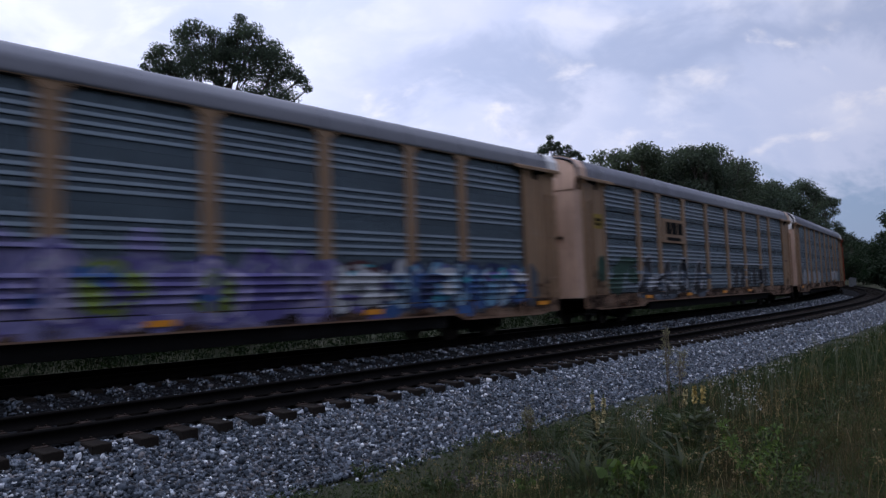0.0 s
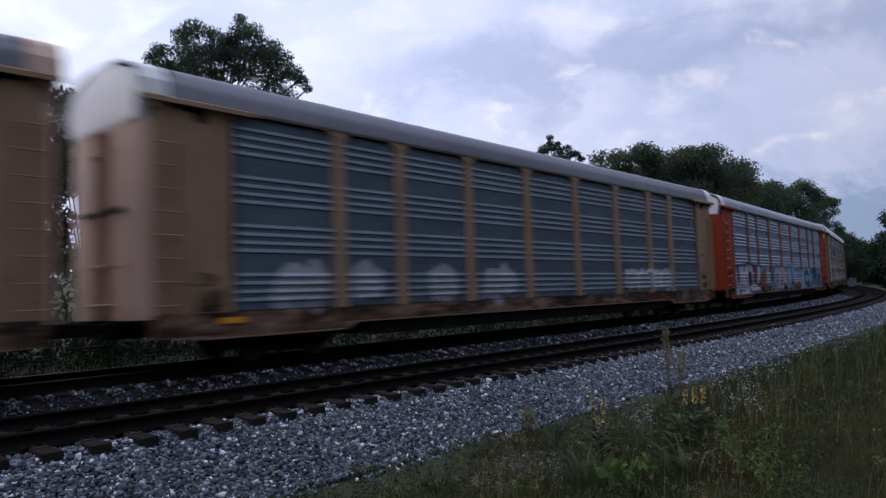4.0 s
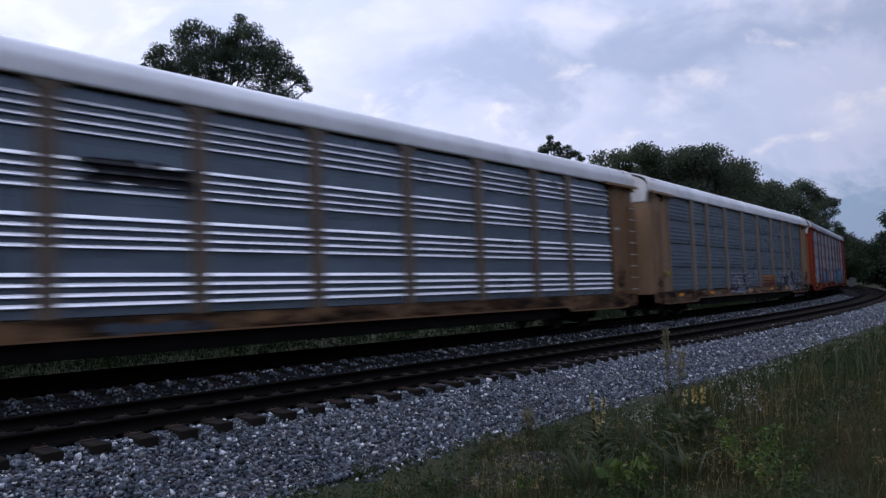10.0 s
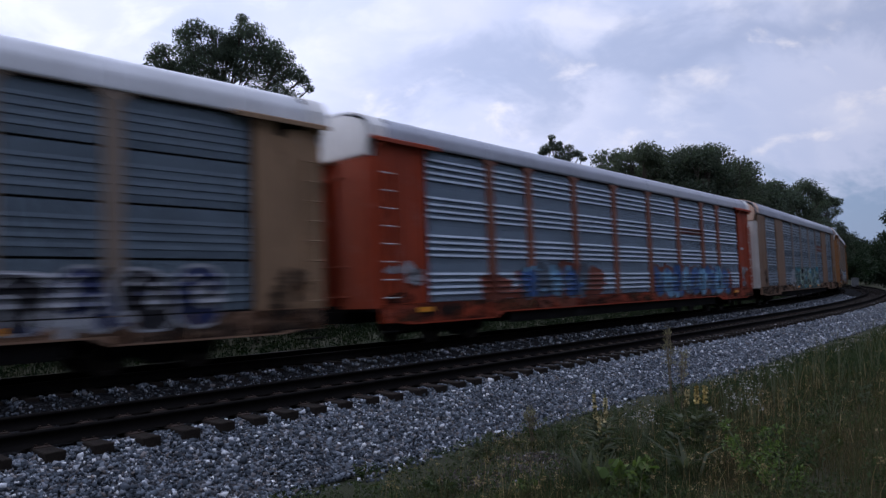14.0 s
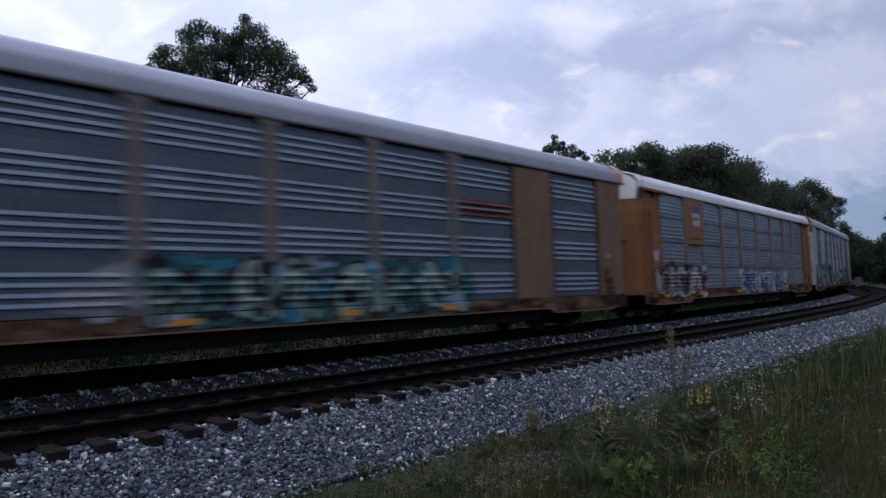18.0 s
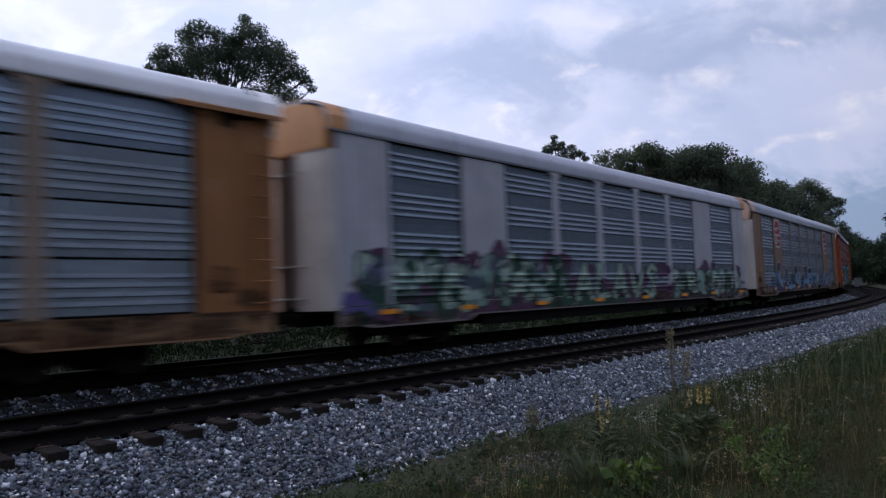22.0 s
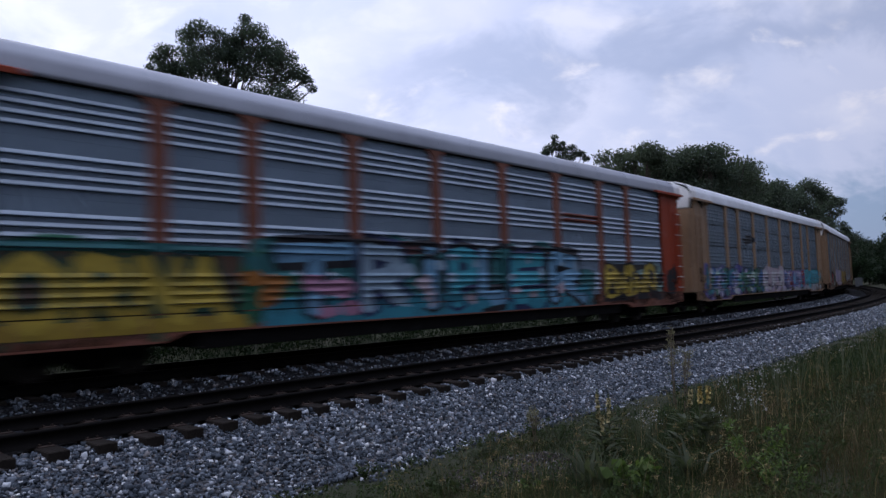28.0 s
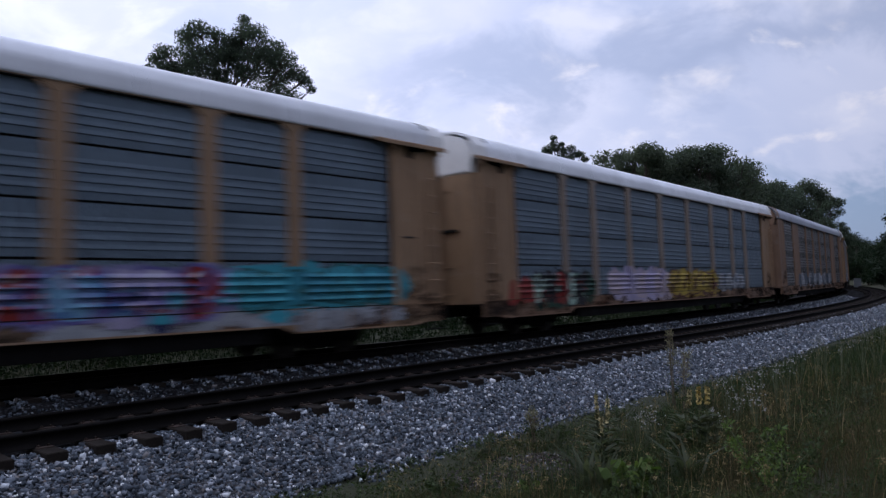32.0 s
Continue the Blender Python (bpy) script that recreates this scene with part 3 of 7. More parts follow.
# ------------------------------------------------------------ the train
PITCH, HALF, WIDE = 28.65, 13.6, 1.55
TRUCK = 10.06
SPEED = 10.909
BAYS = (-11.85, -9.02, -7.03, -4.3, -1.45, 1.45, 4.3, 7.03, 9.02, 11.85)
ROWS = (1.08, 2.075, 3.065, 4.055, 5.05)
RIBS = (0.20, 0.365, 0.535, 0.705)
RIB_OUT = 0.05


def rib_outline(z0, z1, proud=RIB_OUT):
    """Outline of one panel row, as (out, z) from the bottom up."""
    pts = [(0.0, z0)]
    for r in RIBS:
        zc = z0 + r * (z1 - z0) / 0.99
        pts += [(0.0, zc - 0.048), (proud, zc - 0.036), (proud, zc - 0.022), (0.004, zc + 0.042)]
    return pts + [(0.0, z1)]


SIDE_OUTLINE = []
for _r in range(4):
    SIDE_OUTLINE += rib_outline(ROWS[_r] + 0.012, ROWS[_r + 1] - 0.012)
_oz = np.array([p[1] for p in SIDE_OUTLINE])
_oy = np.array([p[0] for p in SIDE_OUTLINE])
PANEL_Y, POST_OUT, SILL_OUT = 1.50, 0.075, 0.085
_cache = {}


def shared(key, make):
    if key not in _cache:
        _cache[key] = make()
    return _cache[key]


def panel_mesh(width, z0, z1, material, proud):
    def make():
        bm = bmesh.new()
        pts = rib_outline(z0, z1, proud)
        prof = [(-PANEL_Y - o, z) for o, z in pts] + [(-PANEL_Y + 0.02, z1), (-PANEL_Y + 0.02, z0)]
        extrude_x(bm, prof, -width / 2, width / 2)
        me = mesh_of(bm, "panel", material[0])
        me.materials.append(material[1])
        # up-facing slopes take the paler colour, as if lit from above
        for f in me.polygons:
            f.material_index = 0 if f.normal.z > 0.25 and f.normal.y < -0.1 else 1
        return me
    return shared(("panel", round(width, 3), round(z0, 3), round(z1, 3), material[0].name, proud), make)


ROOF_LINE = [(1.60, 5.075), (1.60, 5.12)] + [(float(np.interp(t, (0, 0.2, 0.45, 0.7, 1), (1.60, 1.57, 1.40, 0.95, 0.05))), 5.12 + 0.80 * math.sin(t * math.pi / 2) ** 0.92) for t in np.linspace(0.06, 1, 15)]


def roof_line(low):
    """Half outline of the roof; some cars have a flatter arch."""
    k = 0.88 if low else 1.0
    return [(y, 5.12 + (z - 5.12) * (k if z > 5.12 else 1.0)) for y, z in ROOF_LINE]


def roof_mesh(material, low):
    def make():
        bm = bmesh.new()
        right = [(-y, z) for y, z in roof_line(low)]
        prof = right + [(y, z) for y, z in roof_line(low)[::-1]]
        inner = [(y * 0.97, z - 0.05) for y, z in prof[::-1]]
        extrude_x(bm, prof + inner, -HALF - 0.12, HALF + 0.12)
        return mesh_of(bm, "roof", material, True)
    return shared(("roof", material.name, low), make)


def roof_hoop(bm, low, x0, x1, lift=0.004, start=0):
    """A narrow band over the arch of the roof."""
    prof = [(-y * 1.002, z + lift) for y, z in roof_line(low)[start:]] + [(y * 1.002, z + lift) for y, z in roof_line(low)[start:][::-1]]
    inner = [(y * 0.99, z - 0.02) for y, z in prof[::-1]]
    extrude_x(bm, prof + inner, x0, x1)


def fascia_mesh(material):
    def make():
        bm = bmesh.new()
        for sgn in (-1, 1):
            box(bm, -HALF, HALF, min(sgn * 1.49, sgn * 1.585), max(sgn * 1.49, sgn * 1.585), 5.045, 5.10)
        return mesh_of(bm, "eave_rail", material)
    return shared(("fascia", material.name), make)


# black strips under the eave rail draw its shadow gap
def eave_gap(bm):
    for sgn in (-1, 1):
        box(bm, -11.86, 11.86, *sorted((sgn * 1.49, sgn * 1.568)), 5.016, 5.042)


def gable_mesh(material, low):
    """White cap over the end doors, closed under the arched roof."""
    def make():
        bm = bmesh.new()
        prof = [(-1.38, 4.66), (-1.48, 5.14), (-1.44, 5.34), (-1.29, 5.54), (-1.02, 5.70), (-0.62, 5.82), (-0.2, 5.865)]
        prof = prof + [(-y, z) for y, z in prof[::-1]]
        if low:
            prof = [(y, z if z < 5.14 else 5.14 + (z - 5.14) * 0.88) for y, z in prof]
        extrude_x(bm, prof, -HALF - 0.12, -HALF + 0.12)
        rim = [e for e in bm.edges if all(v.co.x < -HALF for v in e.verts)]
        bmesh.ops.bevel(bm, geom=rim, offset=0.03, segments=2, affect="EDGES")
        return mesh_of(bm, "end_cap", material)
    return shared(("gable", material.name, low), make)


def door_mesh(material, sgn):
    """One leaf of the end doors: a shallow channel at the meeting edge, a flat field and a rounded corner."""
    def make():
        bm = bmesh.new()
        line_in = [(HALF - 0.10, 0.012), (HALF - 0.10, 0.26), (HALF + 0.11, 0.36), (HALF + 0.10, 0.85), (HALF + 0.08, 1.24)]
        line_in += [(HALF - 0.16 + 0.24 * math.cos(a), 1.275 + 0.24 * math.sin(a)) for a in np.linspace(0.15, math.pi / 2, 7)]
        prof = [(-o, sgn * y) for o, y in line_in] + [(-o + 0.06, sgn * (y - 0.03 * (y > 1.2))) for o, y in line_in[::-1]]
        a = [bm.verts.new((x, y, 0.98)) for x, y in prof]
        b = [bm.verts.new((x, y, 4.65)) for x, y in prof]
        n = len(prof)
        for i in range(n):
            bm.faces.new((a[i], a[(i + 1) % n], b[(i + 1) % n], b[i]))
        bm.faces.new(a), bm.faces.new(b[::-1])
        return mesh_of(bm, "end_door", material)
    return shared(("door", material.name, sgn), make)


def simple(key, material, build, name=None):
    def make():
        bm = bmesh.new()
        build(bm)
        return mesh_of(bm, name or key, material)
    return shared((key, material.name), make)


def underframe(bm):
    box(bm, -HALF, HALF, -1.46, 1.46, 0.90, 1.06)
    prof = [(-0.33, 0.62), (0.33, 0.62), (0.33, 0.92), (-0.33, 0.92)]
    extrude_x(bm, prof, -HALF - 0.1, HALF + 0.1)
    box(bm, -8.4, 8.4, -1.25, 1.25, 0.42, 0.90)
    for y in (-1.50, 1.42):
        box(bm, -8.25, 8.25, y, y + 0.08, 0.38, 0.92, 0.01)
    for x in np.arange(-7.5, 7.6, 1.5):
        box(bm, x - 0.05, x + 0.05, -1.40, 1.40, 0.72, 0.91)
    tube(bm, (-3.2, -0.75, 0.62), (-1.9, -0.75, 0.62), 0.2, 10)
    tube(bm, (1.2, 0.6, 0.66), (1.9, 0.6, 0.66), 0.16, 10)
    for y in (-0.55, 0.6):
        tube(bm, (-8.3, y, 0.70), (8.3, y, 0.70), 0.025, 6)


def sill(bm):
    # deeper at the ends, cut up between the trucks
    y0, y1 = -PANEL_Y - SILL_OUT, -PANEL_Y + 0.02
    prof_x = [(-HALF + 0.1, 0.62), (-12.9, 0.62), (-12.5, 0.55), (-9.0, 0.55), (-8.6, 0.70), (8.6, 0.70), (9.0, 0.55), (12.5, 0.55), (12.9, 0.62), (HALF - 0.1, 0.62)]
    top = 1.055
    a = [bm.verts.new((x, y0, z)) for x, z in prof_x]
    b = [bm.verts.new((x, y0, top)) for x, z in prof_x]
    c = [bm.verts.new((x, y1, z)) for x, z in prof_x]
    d = [bm.verts.new((x, y1, top)) for x, z in prof_x]
    n = len(prof_x)
    for i in range(n - 1):
        bm.faces.new((a[i], a[i + 1], b[i + 1], b[i]))
        bm.faces.new((c[i], d[i], d[i + 1], c[i + 1]))
        bm.faces.new((b[i], b[i + 1], d[i + 1], d[i]))
        bm.faces.new((a[i], c[i], c[i + 1], a[i + 1]))
    bm.faces.new((a[0], b[0], d[0], c[0])), bm.faces.new((a[-1], c[-1], d[-1], b[-1]))
    # lower flange
    box(bm, -8.6, 8.6, y0 - 0.02, y0, 0.70, 0.73)
    for sgn in (-1, 1):
        box(bm, *sorted((sgn * 9.0, sgn * 12.5)), y0 - 0.02, y0, 0.55, 0.58)
        for x in (9.3, 10.4, 11.5):
            box(bm, *sorted((sgn * x, sgn * (x + 0.05))), y0 - 0.015, y0, 0.58, 1.05)


def post(bm):
    y = -PANEL_Y
    prof = [(-0.18, y - 0.035), (-0.14, y - POST_OUT), (0.14, y - POST_OUT), (0.18, y - 0.035), (0.18, y + 0.02), (-0.18, y + 0.02)]
    a = [bm.verts.new((x, yy, 1.058)) for x, yy in prof]
    b = [bm.verts.new((x, yy, 4.90)) for x, yy in prof]
    n = len(prof)
    for i in range(n):
        bm.faces.new((a[i], a[(i + 1) % n], b[(i + 1) % n], b[i]))
    bm.faces.new(a), bm.faces.new(b[::-1])
    # spread head under the eave
    h = [(-0.18, 4.90), (0.18, 4.90), (0.34, 5.043), (-0.34, 5.043)]
    f = [bm.verts.new((x, y - POST_OUT, z)) for x, z in h]
    g = [bm.verts.new((x, y + 0.02, z)) for x, z in h]
    bm.faces.new(f), bm.faces.new(g[::-1])
    for i in range(4):
        bm.faces.new((f[i], f[(i + 1) % 4], g[(i + 1) % 4], g[i]))


def end_plate(bm):
    y = -PANEL_Y
    box(bm, -HALF + 0.15, -11.85, y - 0.045, y + 0.02, 1.058, 5.03, 0.01)


def corner_post(bm):
    y = -PANEL_Y
    box(bm, -HALF + 0.12, -HALF + 0.19, y - 0.052, y + 0.03, 1.0, 5.0, 0.006)


def edge_strip(bm):
    y = -PANEL_Y
    box(bm, -12.02, -11.85, y - 0.075, y - 0.046, 1.06, 4.96, 0.01)


def plate_rib(bm):
    y = -PANEL_Y
    box(bm, -12.72, -12.64, y - 0.06, y - 0.046, 1.06, 4.86)




def eave_hood(bm):
    """Flange that shields the door track at the corner of the roof."""
    y = -PANEL_Y
    prof = [(y - 0.21, 4.975), (y - 0.21, 5.065), (y - 0.10, 5.115), (y, 5.115), (y, 5.04), (y - 0.18, 5.03), (y - 0.18, 4.975)]
    extrude_x(bm, prof, -HALF - 0.10, -11.35)
    for x in (-13.45, -11.95):
        box(bm, x - 0.03, x + 0.03, y - 0.17, y - 0.05, 4.86, 5.025)


def track_opening(bm):
    """Flat dark plate drawing the shade of the door-track opening under the flange."""
    y = -PANEL_Y
    shape = [(-13.15, 5.03), (-12.38, 5.03), (-12.36, 4.74), (-12.58, 4.70), (-12.66, 4.88), (-13.15, 4.95)]
    a = [bm.verts.new((x, y - 0.052, z)) for x, z in shape]
    b = [bm.verts.new((x, y - 0.02, z)) for x, z in shape]
    bm.faces.new(a), bm.faces.new(b[::-1])
    for i in range(6):
        bm.faces.new((a[i], a[(i + 1) % 6], b[(i + 1) % 6], b[i]))


def ladder(bm):
    y = -PANEL_Y - 0.13
    for x in (-13.48, -13.02):
        box(bm, x - 0.012, x + 0.012, y - 0.006, y + 0.05, 1.05, 4.3)


def rung(bm):
    y = -PANEL_Y - 0.14
    tube(bm, (-13.47, y, 0), (-13.03, y, 0), 0.016, 6)


def step(bm):
    box(bm, -13.5, -13.0, -1.62, -1.42, 0.40, 0.43)
    for x in (-13.48, -13.02):
        box(bm, x - 0.015, x + 0.015, -1.6, -1.57, 0.42, 1.0)


def coupler(bm):
    box(bm, -14.05, -13.5, -0.09, 0.09, 0.76, 0.92, 0.02)
    box(bm, -14.32, -14.0, -0.17, 0.14, 0.70, 0.98, 0.04)
    tube(bm, (-13.7, 0.35, 0.8), (-14.2, 0.22, 0.45), 0.03, 6)


def wheelset_mesh():
    def make():
        bm = bmesh.new()
        r, n = 0.36, 20
        for sgn in (-1, 1):
            y0 = sgn * 0.755
            rings = []
            for rr, dy in ((0.10, 0.09), (0.14, 0.05), (0.28, 0.03), (0.29, 0.065), (r, 0.065), (r, -0.05), (r + 0.03, -0.06), (r + 0.03, -0.085), (0.28, -0.08), (0.14, -0.05), (0.09, -0.1)):
                rings.append([bm.verts.new((rr * math.cos(t), y0 + sgn * dy, rr * math.sin(t))) for t in np.linspace(0, math.tau, n, False)])
            for a, b in zip(rings, rings[1:]):
                for i in range(n):
                    bm.faces.new((a[i], a[(i + 1) % n], b[(i + 1) % n], b[i]))
            for t in np.linspace(0, math.tau, 6, False):
                c, s = math.cos(t), math.sin(t)
                box(bm, 0.2 * c - 0.025, 0.2 * c + 0.025, *sorted((y0 + sgn * 0.03, y0 + sgn * 0.06)), 0.2 * s - 0.025, 0.2 * s + 0.025)
        tube(bm, (0, -1.02, 0), (0, 1.02, 0), 0.075, 10)
        return mesh_of(bm, "wheelset", M_WHEEL)
    return shared("wheelset", make)


def side_frame(bm):
    y = 1.0
    out = [(-1.10, 0.52), (-1.10, 0.30), (-0.70, 0.30), (-0.62, 0.40), (-0.30, 0.17), (0.30, 0.17), (0.62, 0.40), (0.70, 0.30), (1.10, 0.30), (1.10, 0.52),
           (0.75, 0.56), (0.35, 0.66), (-0.35, 0.66), (-0.75, 0.56)]
    for sgn in (-1, 1):
        a = [bm.verts.new((x, sgn * 0.93, z)) for x, z in out]
        b = [bm.verts.new((x, sgn * 1.09, z)) for x, z in out]
        n = len(out)
        bm.faces.new(a), bm.faces.new(b[::-1])
        for i in range(n):
            bm.faces.new((a[i], a[(i + 1) % n], b[(i + 1) % n], b[i]))
        for x in (-0.2, 0.0, 0.2):
            tube(bm, (x, sgn * 1.12, 0.22), (x, sgn * 1.12, 0.52), 0.07, 8)
        for x in (-0.86, 0.86):
            tube(bm, (x, sgn * 1.0, 0.36), (x, sgn * 1.16, 0.36), 0.11, 10)
    box(bm, -0.28, 0.28, -1.05, 1.05, 0.44, 0.62, 0.02)


def mirrored(ob_mesh, flip_x, flip_y):
    """The same mesh turned to another end or side of the car."""
    if flip_x and flip_y:
        return Matrix.Rotation(math.pi, 4, "Z")
    return Matrix.Diagonal((-1 if flip_x else 1, -1 if flip_y else 1, 1, 1))


WHEELSETS = []


def build_car(style, number):
    """An enclosed car carrier. style: paint, roof, panel, kind ('open' bays or 'plate' bays), seams."""
    paint, roof, pan = PAINT[style["paint"]], ROOF[style["roof"]], PANEL[style["panel"]]
    post_mat = PAINT[style.get("post", style["paint"])]
    sill_mat = PAINT[style.get("sill", "dark")]
    cap = PAINT[style.get("cap", "white")]
    door = PAINT[style.get("door", style["paint"])]
    root = tagged(new("autorack_car"), style["label"], "railway car", "cars of the freight train")
    part("underframe", simple("underframe", PAINT["dark"], underframe), None, root, "black steel underframe")
    low = style.get("low", False)
    part("roof", roof_mesh(roof, low), None, root, style.get("roof_label", "arched sheet-metal roof"))
    for x in (*BAYS, 0.0, -5.7, 5.7, -12.8, 12.8):
        part("roof_seam", simple("roof_seam%d" % low, roof, lambda bb: roof_hoop(bb, low, -0.03, 0.03), "roof_seam"), None, root).location = (x, 0, 0)
    for x in (-1, 1):
        lip = [sorted((x * (HALF - 0.42), x * (HALF + 0.125))), sorted((x * (HALF - 0.52), x * (HALF - 0.42)))]
        part("roof_end", simple("roof_end%d%d" % (low, x), cap, lambda bb: roof_hoop(bb, low, *lip[0], 0.012), "roof_end"), None, root, "pale end sheet of the roof")
        part("roof_joint", simple("roof_joint%d%d" % (low, x), M_DARK, lambda bb: roof_hoop(bb, low, *lip[1], 0.008, 6), "roof_joint"), None, root, "dark joint across the roof")
    part("eave_rail", fascia_mesh(ROOF["grey"] if style["paint"] == "red" else post_mat if style["kind"] == "open" else paint), None, root)
    part("eave_gap", simple("eave_gap", M_DARK, eave_gap), None, root, "dark strip for the shadow gap under the eave rail")
    # closed dark box stands in for the unlit inside of the car
    part("inner_wall", simple("inner_wall", M_INNER, lambda b: box(b, -HALF + 0.16, HALF - 0.16, -1.43, 1.43, 1.06, 5.02)), None, root, "plain dark box for the shaded inside behind the panel joints")
    proud = {"bright": 0.05, "silver": 0.045, "mid": 0.025, "seamed": 0.016, "seamlight": 0.02}.get(style["panel"], 0.022)
    for far in (False, True):
        turn = Matrix.Rotation(math.pi, 4, "Z") if far else Matrix.Identity(4)
        for i, (a, b) in enumerate(zip(BAYS, BAYS[1:])):
            w, xc = b - a - 0.26, (a + b) / 2
            if i in (1, 7) and style["kind"] == "plate":
                me = simple("plate%.2f" % w, paint, lambda bb: box(bb, -w / 2 - 0.125, w / 2 + 0.125, -PANEL_Y - 0.05, -PANEL_Y + 0.02, 1.058, 5.03, 0.008), "solid_panel")
                ob = part("solid_panel", me, None, root)
                ob.matrix_local = turn @ pose(xc, 0, 0)
                continue
            rows = [(ROWS[r] + (0.024 if style["seams"] else 0.001), ROWS[r + 1] - (0.024 if style["seams"] else 0.001)) for r in range(4)]
            for r, (z0, z1) in enumerate(rows):
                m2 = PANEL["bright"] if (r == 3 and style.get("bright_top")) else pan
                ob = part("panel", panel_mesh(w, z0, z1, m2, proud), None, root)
                ob.matrix_local = turn @ pose(xc, 0, 0)
        for i, x in enumerate(BAYS[1:-1]):
            if style["kind"] == "plate" and i in (0, 1, 6, 7):
                continue
            ob = part("post", simple("post", post_mat, post), None, root)
            ob.matrix_local = turn @ pose(x, 0, 0)
        ob = part("side_sill", simple("side_sill", sill_mat, sill), None, root)
        ob.matrix_local = turn
        for flip in (False, True):
            t2 = turn @ mirrored(None, flip, False)
            ob = part("end_plate", simple("end_plate", paint, end_plate), None, root)
            ob.matrix_local = t2
            for nm, fn in (("corner_post", corner_post), ("edge_strip", edge_strip), ("plate_rib", plate_rib)):
                part(nm, simple(nm, paint, fn), None, ob)
            if style["kind"] == "open":
                ob = part("eave_hood", simple("eave_hood", paint, eave_hood), None, root)
                ob.matrix_local = t2
                if not style.get("rungs", True):
                    part("track_opening", simple("track_opening", M_DARK, track_opening), None, ob, "dark plate for the shaded opening of the door track")
            if style["kind"] == "plate":
                continue
            lad = part("ladder", simple("ladder", paint, ladder), None, root)
            lad.matrix_local = t2
            for z in np.arange(1.22, 4.3, 0.43):
                rg = part("rung", simple("rung", M_RUNG if style.get("rungs", True) else paint, rung), None, lad)
                rg.location = (0, 0, z)
            ob = part("step", simple("step", PAINT["dark"], step), None, root)
            ob.matrix_local = t2
    for flip in (False, True):
        turn = Matrix.Rotation(math.pi, 4, "Z") if flip else Matrix.Identity(4)
        ob = part("end_cap", gable_mesh(cap, low), None, root, "pale cap above the end doors")
        ob.matrix_local = turn
        for sgn in (-1, 1):
            leaf = part("end_door", door_mesh(PAINT["peach"] if sgn > 0 and not flip and style["kind"] == "plate" else door, sgn), None, root)
            leaf.matrix_local = turn
            for z in (1.25, 2.0, 4.2):
                part("door_bar", simple("door_bar%d" % sgn, door, lambda bb: box(bb, -HALF - 0.14, -HALF - 0.02, *sorted((sgn * 0.10, sgn * 0.62)), 0, 0.04, 0.008), "door_bar"), None, leaf).location = (0, 0, z)
            part("lock_rod", simple("lock_rod%d" % sgn, door, lambda bb: tube(bb, (-HALF - 0.14, sgn * 0.3, 1.0), (-HALF - 0.14, sgn * 0.3, 4.6), 0.02, 6), "lock_rod"), None, leaf)
            if style["kind"] == "plate" or style.get("rungs", True):
                continue
            part("lock_slot", simple("lock_slot%d" % sgn, M_DARK, lambda bb: box(bb, -HALF - 0.16, -HALF - 0.06, *sorted((sgn * 0.12, sgn * 0.85)), 3.0, 3.10, 0.02), "lock_slot"), None, leaf, "dark locking slot")
        if style["kind"] == "plate":
            # black strip over the meeting edges, drawn as the recess's shade
            gap = part("door_gap", simple("door_gap", M_DARK, lambda bb: box(bb, -HALF - 0.125, -HALF - 0.06, -0.07, 0.10, 1.0, 4.6, 0.01), "door_gap"), None, root, "dark strip for the shade between the end doors")
            gap.matrix_local = turn
        ob = part("coupler", simple("coupler", M_DARK, coupler), None, root)
        ob.matrix_local = turn
        truck = part("truck", simple("truck", M_DARK, side_frame), None, root, "black cast-steel truck")
        truck.matrix_local = pose(-TRUCK if not flip else TRUCK, 0, 0)
        for dx in (-0.86, 0.86):
            ws = part("wheelset", wheelset_mesh(), None, truck)
            ws.matrix_parent_inverse = pose(dx, 0, 0.36)
            WHEELSETS.append(ws)
    for x in style.get("reflectors", ()):
        box_m = simple("reflector", M_ORANGE, lambda bb: box(bb, -0.28, 0.28, -PANEL_Y - SILL_OUT - 0.030, -PANEL_Y - SILL_OUT - 0.002, 0.84, 0.96), "reflector")
        ob = part("reflector", box_m, None, root, "yellow-orange reflector strip")
        ob.location = (x, 0, 0)
    return root


